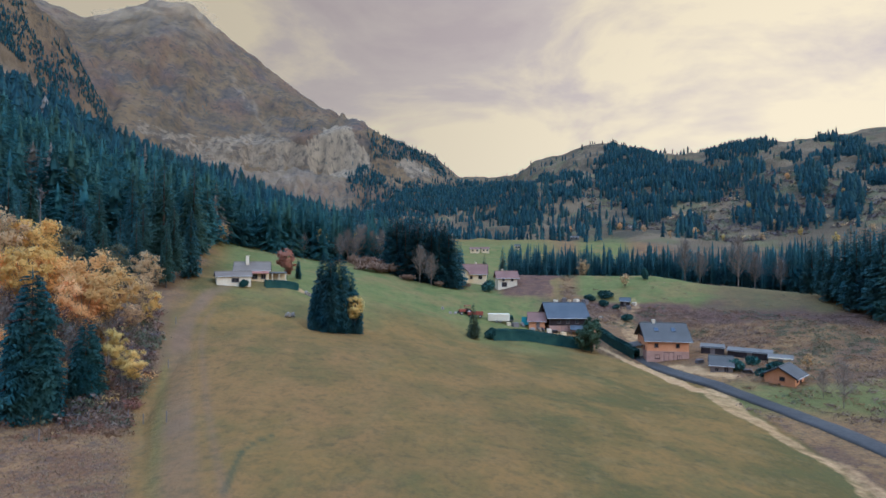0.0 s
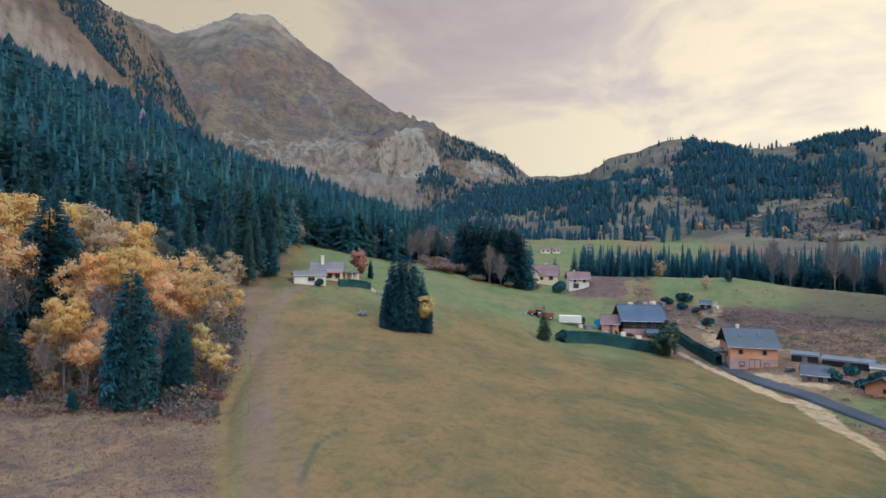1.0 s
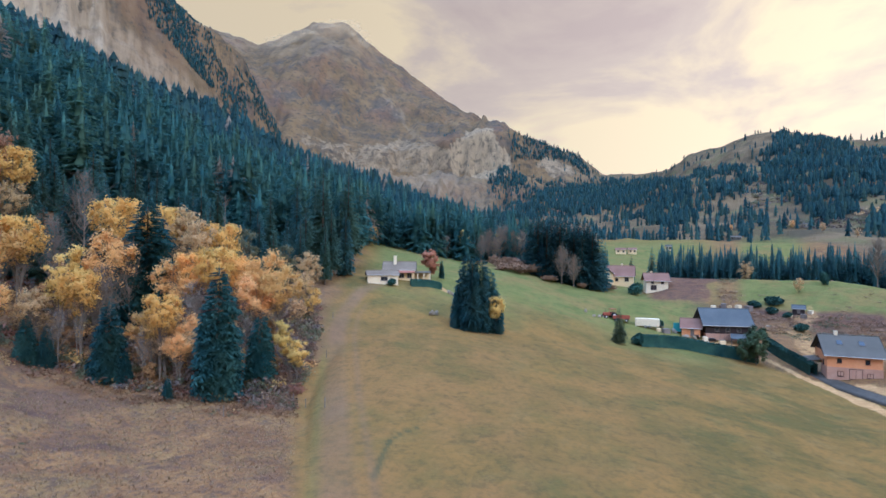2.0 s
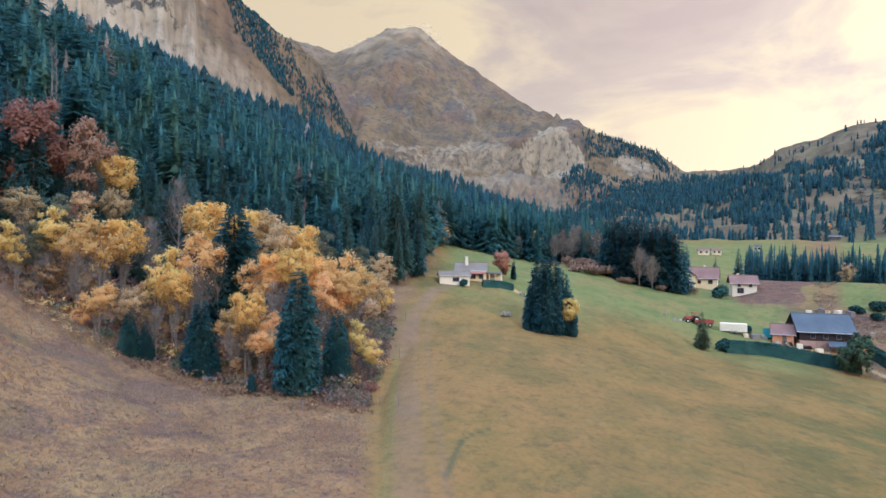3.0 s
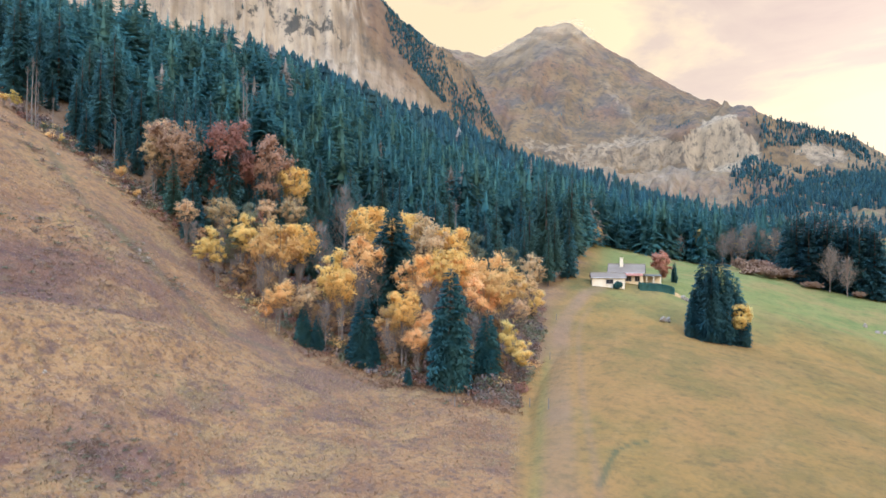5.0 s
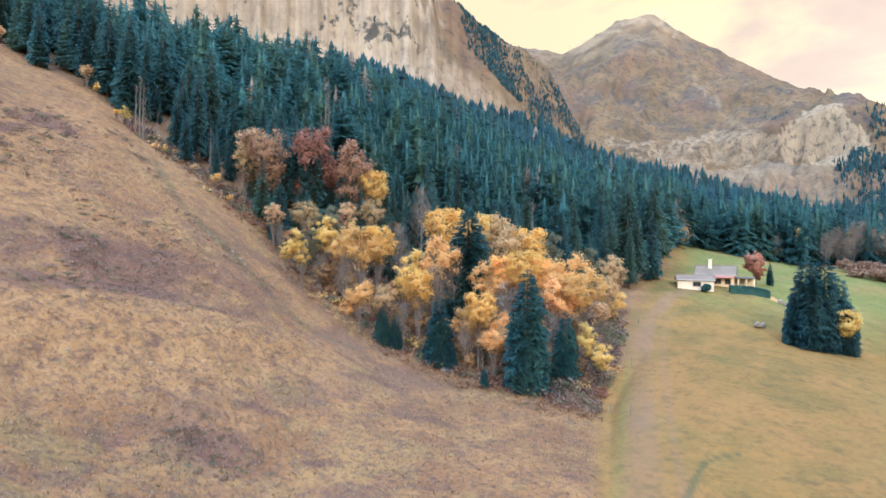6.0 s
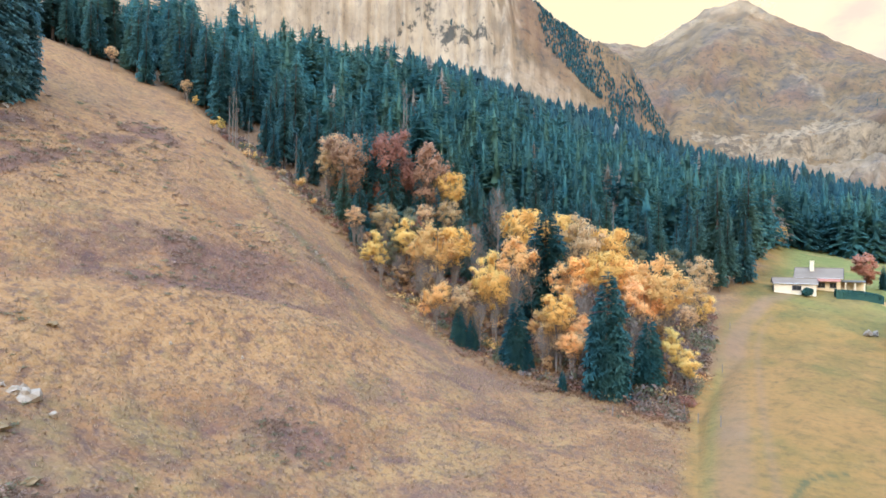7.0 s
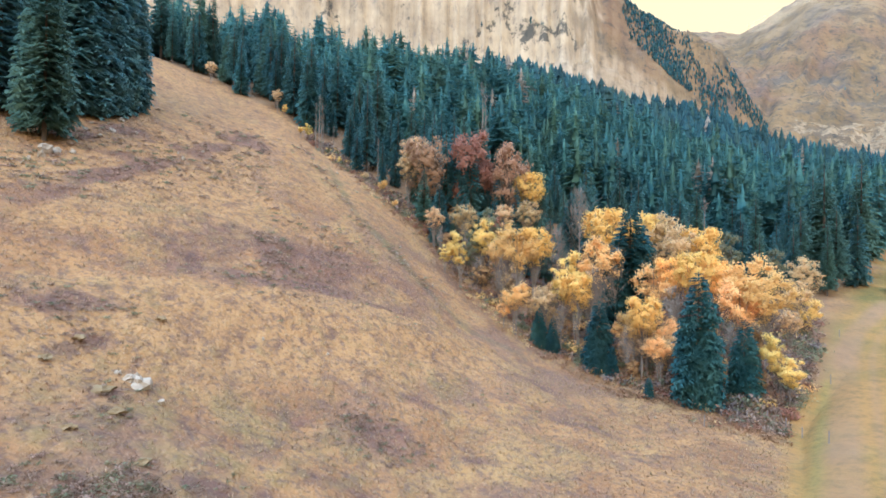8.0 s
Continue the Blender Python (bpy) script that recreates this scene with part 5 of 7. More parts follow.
# autumn trees at the foot of the wood: azimuth, distance, height, kind
A_GOLD = leaf_tree(101, 14, 3.5, 6600, 0.145, GOLD, PALE_BARK, 0.46, 10, stems=3, cap=0.75)
A_AMBER = leaf_tree(102, 14, 3.9, 7000, 0.145, AMBER, PALE_BARK, 0.44, 11, stems=3, cap=0.75)
A_LIME = leaf_tree(103, 14, 3.2, 6400, 0.15, LIME, PALE_BARK, 0.3, 9, cap=0.4)
A_TAN = leaf_tree(104, 14, 3.5, 4600, 0.14, TAN, PALE_BARK, 0.42, 10, stems=4, cap=0.85)
A_CAP = leaf_tree(111, 14, 3.8, 5200, 0.15, AMBER, PALE_BARK, 0.4, 12, stems=4, cap=0.97)
A_RUST = leaf_tree(105, 14, 4.6, 9000, 0.19, RUST, BARK, 0.16, 12, stems=3, cap=0.25)
A_ROSE = leaf_tree(109, 14, 3.7, 6400, 0.17, ROSE, BARK, 0.16, 10, cap=0.25)
A_FADE = leaf_tree(112, 14, 4.2, 5600, 0.17, ROSE, PALE_BARK, 0.14, 11, stems=3, cap=0.2)
A_OLIVE = leaf_tree(106, 14, 3.0, 5600, 0.16, OLIVE, PALE_BARK, 0.25)
A_ROUND = leaf_tree(108, 14, 4.6, 4600, 0.2, LIME, BARK, 0.12, 8)
A_SMALL = leaf_tree(113, 14, 3.6, 5200, 0.24, LIME, BARK, 0.3, 8, cap=0.1)
A_BARE = bare_tree(107, 14, 4.2, 70, PALE_BARK)
for a, dd, h, kind in (
    (59.8, 104, 11.6, A_LIME), (61.3, 104, 7.0, A_LIME), (58.5, 112, 10.0, A_OLIVE), (53.8, 103, 17.7, A_AMBER), (52.2, 106, 16.7, A_GOLD), (55.8, 108, 12.5, A_AMBER), (49.1, 97, 16.4, A_LIME), (47.8, 94, 13.4, A_GOLD), (46.0, 99, 17.1, A_CAP),
    (45.1, 112, 20.0, A_GOLD), (41.6, 114, 19.0, A_GOLD), (39.7, 112, 18.8, A_TAN), (38.5, 106, 17.8, A_TAN), (36.4, 108, 17.7, A_GOLD), (39.0, 98, 14.6, A_GOLD), (37.0, 96, 16.1, A_GOLD), (35.2, 97, 14.7, A_GOLD), (40.5, 96, 13.8, A_AMBER),
    (32.6, 95, 16.4, A_AMBER), (31.1, 92, 15.1, A_AMBER), (33.2, 90, 13.8, A_AMBER), (41.6, 86, 12.7, A_GOLD), (40.0, 83, 7.8, A_AMBER), (42.3, 88, 10.2, A_AMBER), (30.2, 84, 9.4, A_LIME), (29.3, 82, 7.3, A_LIME), (62.5, 116, 9.0, A_TAN),
    (59.3, 116, 13.0, A_TAN), (56.8, 117, 13.4, A_OLIVE), (57.6, 112, 13.5, A_LIME), (54.0, 92, 9.2, A_AMBER), (55.2, 92, 4.7, A_AMBER), (51.3, 94, 10.4, A_TAN), (58.8, 134, 25.0, A_RUST), (63.6, 128, 21.0, A_FADE),
    (64.6, 132, 17.2, A_TAN), (65.2, 130, 13.2, A_TAN), (54.8, 134, 24.0, A_ROSE), (55.3, 126, 11.0, A_TAN), (52.6, 134, 18.5, A_GOLD), (52.8, 127, 13.5, A_TAN), (56.6, 124, 9.0, A_RUST), (28.3, 112, 13.4, A_TAN),
    (28.3, 110, 8.0, A_ROUND), (29.0, 106, 10.5, A_TAN), (29.3, 100, 7.0, A_TAN), (34.4, 116, 15.4, A_OLIVE), (30.6, 118, 13.3, A_OLIVE), (49.8, 112, 13.7, A_BARE), (46.4, 95, 13.0, A_BARE), (44.2, 100, 14.2, A_BARE), (51.0, 95, 8.4, A_BARE),
    (55.5, 104, 9.4, A_BARE), (61.8, 112, 6.5, A_BARE), (47.7, 128, 17.8, A_BARE), (39.0, 92, 10.7, A_BARE), (34.0, 86, 7.8, A_BARE), (58.0, 108, 6.7, A_BARE), (49.4, 92, 7.8, A_BARE), (43.0, 87, 7.3, A_BARE),
    (9.15, 114.3, 8.6, A_SMALL), (84.6, 169, 6.5, A_TAN), (77.8, 155, 4.0, A_LIME), (75.4, 144, 5.5, A_LIME), (76.2, 143, 3.2, A_GOLD), (78.5, 158, 6.5, A_TAN), (67.9, 127, 4.5, A_AMBER), (66.6, 122, 3.0, A_AMBER), (69.6, 131, 3.0, A_TAN), (72.4, 134, 3.0, A_LIME),
):
    plant("autumn_tree", kind, place(a, dd) - Vector((0, 0, 0.2)), h / 14.0, rng.uniform(0, 6.28), wide=0.9 if h > 23 else 1.0 if h > 11 else 1.15, label={A_ROUND: "round yellow-green autumn tree", A_SMALL: "small yellow autumn tree before a dark spruce", A_CAP: "vase-shaped pale grey tree with an amber leaf cap", A_GOLD: "golden yellow autumn aspen with pale trunk", A_AMBER: "amber orange autumn tree in full leaf", A_LIME: "yellow-green autumn birch with thin crown",
          A_TAN: "half-bare tan autumn tree", A_RUST: "rust-red autumn beech before the spruces", A_ROSE: "russet tan autumn beech among spruces", A_FADE: "half-bare russet beech at the forest edge", A_OLIVE: "dull olive broadleaf tree", A_BARE: "leafless pale grey tree with rising twigs"}[kind], category="tree", group="autumn trees at the wood's foot")

A_LOW = leaf_tree(114, 7, 2.2, 2000, 0.15, foliage("rusty_sapling_leaves", (0.44, 0.25, 0.11), (0.62, 0.39, 0.18), 0.3, 0.5), BARK, 0.08, 8, stems=3, cap=0.1)
for k in range(56):
    a = rng.uniform(30.5, 62)
    dd = float(line_at(EDGE, a)[0]) + 2 + 24 * rng.rand() ** 1.3
    plant("sapling", A_LOW, place(a, dd) - Vector((0, 0, 0.2)), rng.uniform(2.6, 6.0) / 7.0, rng.uniform(0, 6.28), "low russet sapling between the autumn trees", "tree", "russet saplings of the wood", 1.15)
for k in range(16):
    a = rng.uniform(34, 60)
    dd = float(line_at(EDGE, a)[0]) + rng.uniform(3, 14)
    plant("sapling", (A_TAN, A_AMBER, A_TAN, A_BARE)[k % 4], place(a, dd) - Vector((0, 0, 0.2)), rng.uniform(5, 9) / 14.0, rng.uniform(0, 6.28), "thin half-bare autumn sapling under the taller trees", "tree", "saplings at the wood's foot", 1.1)

# ---- houses ----
PLASTER = plain("cream_plaster", (0.88, 0.66, 0.36), (0.92, 0.73, 0.44), 1.2, 0.9, 0.1)
WHITE = plain("white_plaster", (0.88, 0.72, 0.47), (0.92, 0.79, 0.56), 1.2, 0.85, 0.1)
LARCH = plain("orange_larch_boards", (0.74, 0.31, 0.13), (0.84, 0.42, 0.20), 1.6, 0.8, 0.3, (1, 1, 8))
DARKWOOD = plain("dark_stained_boards", (0.035, 0.028, 0.028), (0.07, 0.05, 0.045), 1.6, 0.8, 0.3, (6, 6, 1))
GREYWOOD = plain("weathered_boards", (0.20, 0.165, 0.14), (0.30, 0.25, 0.21), 1.6, 0.9, 0.3, (6, 6, 1))
STONE = plain("rubble_stone_wall", (0.50, 0.28, 0.19), (0.60, 0.38, 0.27), 2.5, 0.95, 0.6)
SLATE = plain("blue_grey_sheet_roof", (0.096, 0.106, 0.108), (0.14, 0.148, 0.146), 0.8, 0.75, 0.15, (1, 6, 1))
GREYROOF = plain("grey_tile_roof", (0.115, 0.104, 0.084), (0.165, 0.150, 0.120), 0.9, 0.8, 0.3, (1, 8, 1))
FARMROOF = plain("pale_grey_tile_roof", (0.20, 0.150, 0.100), (0.28, 0.215, 0.145), 0.9, 0.8, 0.3, (1, 8, 1))
BROWNROOF = plain("brown_tile_roof", (0.24, 0.125, 0.085), (0.33, 0.185, 0.13), 0.9, 0.85, 0.3, (1, 8, 1))
REDROOF = plain("red_brown_roof", (0.36, 0.14, 0.085), (0.44, 0.20, 0.13), 0.9, 0.85, 0.3, (1, 8, 1))
TRIM = plain("pale_trim", (0.60, 0.54, 0.46), (0.68, 0.62, 0.54), 2, 0.7, 0.1)
ASPHALT = plain("asphalt", (0.070, 0.062, 0.050), (0.125, 0.110, 0.088), 0.35, 0.9, 0.3)
ROCK = plain("pale_limestone", (0.27, 0.215, 0.145), (0.43, 0.35, 0.25), 1.5, 0.95, 0.8)
RUSTY = plain("rust_red_paint", (0.34, 0.075, 0.045), (0.42, 0.13, 0.075), 2, 0.7, 0.2)
TYRE = plain("tyre_rubber", (0.02, 0.02, 0.02), (0.035, 0.035, 0.035), 3, 0.9, 0.2)
TARP = plain("teal_tarpaulin", (0.03, 0.19, 0.16), (0.06, 0.26, 0.22), 2, 0.6, 0.2)
GREENHOUSE = plain("milky_roof_sheet", (0.12, 0.115, 0.095), (0.24, 0.22, 0.18), 2, 0.4, 0.1)
GLASS, _, gb = material("window_glass", 0.08)
gb.inputs["Base Color"].default_value = (0.02, 0.025, 0.03, 1)
gb.inputs["Specular IOR Level"].default_value = 0.6


def poly_mesh(name, verts, faces, mat):
    me = bpy.data.meshes.new(name)
    me.from_pydata([tuple(v) for v in verts], [], faces)
    me.materials.append(mat)
    me.update()
    return me


def box(x0, x1, y0, y1, z0, z1):
    v = np.array([(x, y, z) for z in (z0, z1) for x, y in ((x0, y0), (x1, y0), (x1, y1), (x0, y1))], float)
    return v, np.array([(3, 2, 1, 0), (4, 5, 6, 7), (0, 1, 5, 4), (1, 2, 6, 5), (2, 3, 7, 6), (3, 0, 4, 7)])


def softbox(name, dims, mat, width=0.05, segments=2):
    """A box with rounded edges, as a mesh. dims: x0, x1, y0, y1, z0, z1."""
    v, f = box(*dims)
    bm = bmesh.new()
    vs = [bm.verts.new(p) for p in v]
    for q in f:
        bm.faces.new([vs[i] for i in q])
    bmesh.ops.bevel(bm, geom=bm.edges[:], offset=width, segments=segments, affect="EDGES")
    me = bpy.data.meshes.new(name)
    bm.to_mesh(me)
    bm.free()
    me.materials.append(mat)
    return me


def thing(name, where, turn, label, category, group=""):
    ob = new(name)
    ob.matrix_world = Matrix.LocRotScale(Vector(where), Euler((0, 0, radians(turn))), None)
    return tagged(ob, label, category, group)


def slab(p0, p1, p2, p3, thick):
    """A sloping plate between four corners, given thickness downwards."""
    top = np.array([p0, p1, p2, p3], float)
    return np.concatenate([top - (0, 0, thick), top]), np.array([(3, 2, 1, 0), (4, 5, 6, 7), (0, 1, 5, 4), (1, 2, 6, 5), (2, 3, 7, 6), (3, 0, 4, 7)])


def opening(house, side, L, W, u, z, w, h, frame_mat, door=None):
    """A window or a door on the side "front", "back", "left" or "right", u metres from its middle."""
    m = {"front": pose(u, -W / 2, z), "back": pose(-u, W / 2, z, 0, 0, 180), "left": pose(-L / 2, -u, z, 0, 0, -90), "right": pose(L / 2, u, z, 0, 0, 90)}[side]
    bar = 0.09
    name = "door" if door else "window"
    ob = new(name, np_mesh("frame", *joined([box(-w / 2, -w / 2 + bar, -0.07, 0.06, 0, h), box(w / 2 - bar, w / 2, -0.07, 0.06, 0, h), box(-w / 2 + bar, w / 2 - bar, -0.07, 0.06, h - bar, h), box(-w / 2 + bar, w / 2 - bar, -0.09, 0.06, 0, bar), box(-0.03, 0.03, -0.05, 0.04, bar, h - bar)]), [frame_mat]))
    ob.parent = house
    ob.matrix_local = m
    if door:
        part("leaf", np_mesh("leaf", *box(-w / 2 + bar, w / 2 - bar, -0.03, 0.03, bar, h - bar), [door]), ob)
    else:
        part("pane", np_mesh("pane", *box(-w / 2 + bar, w / 2 - bar, -0.022, -0.012, bar, h - bar), [GLASS]), ob, "dark glass pane")
        part("sill", np_mesh("sill", *box(-w / 2 - 0.08, w / 2 + 0.08, -0.16, -0.072, -0.06, 0), [frame_mat]), ob)
    return ob


def gable_house(name, where, turn, L, W, eave, ridge, wall, roof, gable, label, over=0.7, base=0.0, base_mat=None, openings=(), frame_mat=TRIM, chimney=None, chimney_mat=WHITE, lift=0.0):
    """A house with its ridge along x and its front towards -y."""
    house = thing(name, where, turn, label, "house")
    z0 = -2.0
    lo = base if base_mat else z0
    x, y = L / 2, W / 2
    part("wall", np_mesh("wall", *box(-x, x, -y, y, lo, eave), [wall]), house)
    if base_mat:
        part("base_wall", np_mesh("base_wall", *box(-x - 0.04, x + 0.04, -y - 0.04, y + 0.04, z0, base - 0.002), [base_mat]), house, "rubble stone base")
    for s in (-1, 1):
        t = 0.1
        v = [(s * x, -y, eave + 0.003), (s * x, y, eave + 0.003), (s * x, 0, ridge - 0.12), (s * (x - t), -y, eave + 0.003), (s * (x - t), y, eave + 0.003), (s * (x - t), 0, ridge - 0.12)]
        part("gable", poly_mesh("gable", v, [(0, 1, 2), (5, 4, 3), (0, 3, 4, 1), (1, 4, 5, 2), (2, 5, 3, 0)], gable), house)
    k = (ridge - eave) / y
    ye, ze = y + over, eave - k * over
    part("roof", np_mesh("roof", *joined([slab((-x - over, -ye, ze + 0.2), (x + over, -ye, ze + 0.2), (x + over, 0, ridge + 0.2), (-x - over, 0, ridge + 0.2), 0.2),
                                          slab((x + over, ye, ze + 0.2), (-x - over, ye, ze + 0.2), (-x - over, 0, ridge + 0.2), (x + over, 0, ridge + 0.2), 0.2)]), [roof]), house)
    part("ridge_cap", np_mesh("ridge_cap", *tube([(-x - over, 0, ridge + 0.2), (x + over, 0, ridge + 0.2)], [0.13, 0.13], 6), [roof], smooth=True), house)
    for s in (-1, 1):
        xe = s * (x + over)
        part("barge_board", np_mesh("barge_board", *joined([slab((xe - 0.03, -ye, ze + 0.22), (xe + 0.05, -ye, ze + 0.22), (xe + 0.05, 0, ridge + 0.22), (xe - 0.03, 0, ridge + 0.22), 0.3),
                                                            slab((xe + 0.05, ye, ze + 0.22), (xe - 0.03, ye, ze + 0.22), (xe - 0.03, 0, ridge + 0.22), (xe + 0.05, 0, ridge + 0.22), 0.3)]), [DARKWOOD]), house)
        part("gutter", np_mesh("gutter", *tube([(-x - over, s * (ye + 0.06), ze + 0.08), (x + over, s * (ye + 0.06), ze + 0.08)], [0.08, 0.08], 6), [TRIM], smooth=True), house)
    for side, u, z, w, h, *door in openings:
        opening(house, side, L + 0.01, W + 0.01, u, z, w, h, frame_mat, door[0] if door else None)
    if chimney:
        cx, cy, top = chimney
        stack = part("chimney", softbox("chimney", (cx - 0.4, cx + 0.4, cy - 0.35, cy + 0.35, ridge - 1.6, ridge + top), chimney_mat, 0.04), house)
        part("cap", np_mesh("cap", *box(cx - 0.5, cx + 0.5, cy - 0.45, cy + 0.45, ridge + top + 0.003, ridge + top + 0.12), [chimney_mat]), stack)
    return house


def roof_light(house, x, y, z, tilt, roof):
    ob = part("roof_window", np_mesh("roof_window", *box(-0.55, 0.55, -0.75, 0.75, 0.0, 0.09), [roof]), house)
    ob.matrix_local = pose(x, y, z, tilt)
    part("pane", np_mesh("pane", *box(-0.47, 0.47, -0.67, 0.67, 0.094, 0.11), [GLASS]), ob, "dark glass pane")


# dark chalet with a blue-grey roof
p = spot(35.0, 160.0)
gable_house("chalet", (35.0, 160.0, p.z - 0.4), 3, 10.6, 9.6, 4.0, 7.3, DARKWOOD, SLATE, DARKWOOD, "dark timber chalet with a blue-grey sheet roof behind the hedge", 0.9, 1.4, STONE,
                     [("front", -2.6, 2.0, 1.0, 1.1), ("front", 0.0, 2.0, 1.0, 1.1), ("front", 2.6, 2.0, 1.0, 1.1), ("front", -0.8, -0.4, 2.2, 1.6, TRIM), ("left", 0.0, 2.2, 1.0, 1.1), ("left", 1.8, 0.0, 1.0, 2.0, GREYWOOD)], GREYWOOD)
p = spot(27.3, 158.0)
gable_house("annex", (27.0, 158.6, p.z - 0.2), -8, 4.4, 6.0, 2.4, 4.3, LARCH, BROWNROOF, DARKWOOD, "low annex with a brown tiled roof and tan board wall", 0.5, 0, None, [("front", 0.3, 0.2, 0.9, 1.9, GREYWOOD), ("left", 0.0, 0.9, 0.9, 0.8)], GREYWOOD)
porch = thing("porch_roof", (37.6, 152.9, spot(37.6, 152.9).z - 0.3), -10, "lean-to with a blue-grey sheet roof beside the chalet", "lean-to")
part("roof", np_mesh("roof", *slab((-2.2, -1.6, 1.9), (2.2, -1.6, 1.9), (2.2, 1.6, 2.8), (-2.2, 1.6, 2.8), 0.12), [SLATE]), porch)
for px in (-2.0, 2.0):
    for py, h in ((-1.4, 1.85), (1.4, 2.6)):
        part("post", np_mesh("post", *box(px - 0.07, px + 0.07, py - 0.07, py + 0.07, -1.0, h), [GREYWOOD]), porch)

# brick-orange chalet beside the road
p = spot(54.4, 134.6)
house = gable_house("chalet", (53.7, 134.9, p.z + 0.2), -8, 9.4, 10.4, 4.1, 7.3, LARCH, GREYROOF, DARKWOOD, "orange timber chalet with a grey roof beside the road", 0.75, 1.4, STONE,
                    [("front", -2.6, 2.3, 0.8, 0.9), ("front", 2.2, 2.3, 0.8, 0.9), ("front", 0.2, -0.9, 2.3, 2.1, REDROOF), ("front", -2.4, -0.4, 1.1, 1.0), ("front", 2.6, -0.5, 1.1, 1.0), ("left", -2.2, 1.3, 1.0, 1.1), ("left", 2.2, 1.3, 1.0, 1.1)], DARKWOOD)
tilt = math.degrees(math.atan2(3.2, 5.2))
for x, u in ((-2.0, 0.45), (1.9, 0.45)):
    roof_light(house, x, -5.2 * u, 7.3 + 0.2 - 3.2 * u + 0.01, tilt, GREYROOF)
part("chimney", np_mesh("chimney", *joined([box(-2.4, -1.8, -0.3, 0.3, 6.8, 8.1), box(-2.5, -1.7, -0.4, 0.4, 8.103, 8.2)]), [WHITE]), house, "white chimney")
side = thing("annex", (48.0, 138.0, spot(48.0, 138.0).z - 0.3), -8, "low cream annex under a lean-to roof", "annex")
part("wall", np_mesh("wall", *box(-1.4, 1.4, -2.6, 2.6, -2.0, 2.3), [PLASTER]), side)
part("roof", np_mesh("roof", *slab((-1.9, -3.0, 2.35), (1.4, -3.0, 2.9), (1.4, 3.0, 2.9), (-1.9, 3.0, 2.35), 0.14), [GREYROOF]), side)

# plank shed and orange cabin
p = spot(59.3, 117.6)
gable_house("garden_shed", (59.3, 117.6, p.z - 0.3), -24, 4.2, 4.6, 1.5, 3.0, GREYWOOD, GREYROOF, GREYWOOD, "small grey plank shed by the gravel yard", 0.35, 0, None, [("front", -0.9, 0.2, 0.8, 0.8), ("front", 0.9, 0.0, 0.9, 1.4, DARKWOOD)], GREYWOOD)
p = spot(66.0, 106.5)
gable_house("cabin", (66.2, 107.0, p.z - 0.2), 43, 6.0, 5.2, 1.9, 3.4, LARCH, GREYROOF, LARCH, "small orange timber cabin with a grey roof", 0.6, 0, None, [("left", 0.5, 1.0, 0.9, 0.7), ("front", 0.6, 0.0, 0.9, 1.8, DARKWOOD), ("front", -1.4, 0.8, 0.8, 0.8)], DARKWOOD)
# dark boards on two sheds stand for the shade inside their open fronts
for x, y, w, tn, wall in ((71.5, 128.5, 9.0, -32, DARKWOOD), (64.8, 132.5, 5.0, -26, DARKWOOD), (75.0, 122.5, 4.6, -32, PLASTER)):
    p = spot(x, y)
    ob = thing("low_shed", (x, y, p.z), tn, "long low outbuilding with a pale sheet roof", "shed", "low outbuildings")
    part("wall", np_mesh("wall", *box(-w / 2, w / 2, -1.4, 1.4, -1.5, 1.5), [wall]), ob)
    part("roof", np_mesh("roof", *slab((-w / 2 - 0.2, -1.7, 1.35), (w / 2 + 0.2, -1.7, 1.35), (w / 2 + 0.2, 1.6, 1.95), (-w / 2 - 0.2, 1.6, 1.95), 0.1), [GREENHOUSE]), ob, "pale sheet roof")
    part("door", np_mesh("door", *box(-0.5, 0.5, -1.46, -1.403, -0.6, 1.2), [GREYWOOD]), ob, "weathered plank door")
p = spot(60.8, 184.0)
gable_house("garden_hut", (60.8, 184.0, p.z), -20, 3.0, 2.6, 1.5, 2.3, DARKWOOD, SLATE, DARKWOOD, "tiny dark hut with a blue-grey roof in the garden", 0.3, 0, None, [("front", 0, 0.1, 0.8, 1.3, GREYWOOD)], GREYWOOD)

# white farmhouse above the field
p = spot(-47.0, 138.5)
farm = gable_house("farmhouse", (-48.6, 140.8, 12.9), 17, 8.0, 7.4, 3.1, 4.9, PLASTER, FARMROOF, PLASTER, "cream farmhouse with a grey roof and a tall white chimney", 0.5, 0, None,
                   [("front", 0.6, 0.9, 1.4, 1.2), ("front", -1.4, 0.0, 1.1, 2.0, GREYWOOD), ("front", 2.7, 0.9, 1.2, 1.2)], GREYWOOD, (-1.2, -1.2, 1.7))
part("awning", np_mesh("awning", *slab((-1.6, -5.3, 2.4), (4.0, -5.3, 2.4), (4.0, -4.1, 2.95), (-1.6, -4.1, 2.95), 0.12), [REDROOF]), farm, "red-brown tiled canopy")
p = spot(-50.6, 132.6)
gable_house("farmhouse_wing", (-50.4, 132.4, 12.75), 26, 7.6, 4.8, 2.0, 2.9, WHITE, FARMROOF, WHITE, "low white wing with a shallow grey roof", 0.35, 0, None, [("front", 0.3, 0.6, 1.7, 1.0), ("left", 0, 0.6, 0.8, 0.9)], GREYWOOD)
ver = thing("veranda", (-42.6, 140.6, spot(-42.6, 140.6).z), 17, "white veranda with posts and a flat grey roof", "veranda")
part("roof", np_mesh("roof", *slab((-2.6, -1.6, 2.2), (2.6, -1.6, 2.2), (2.6, 1.6, 2.45), (-2.6, 1.6, 2.45), 0.12), [GREYROOF]), ver)
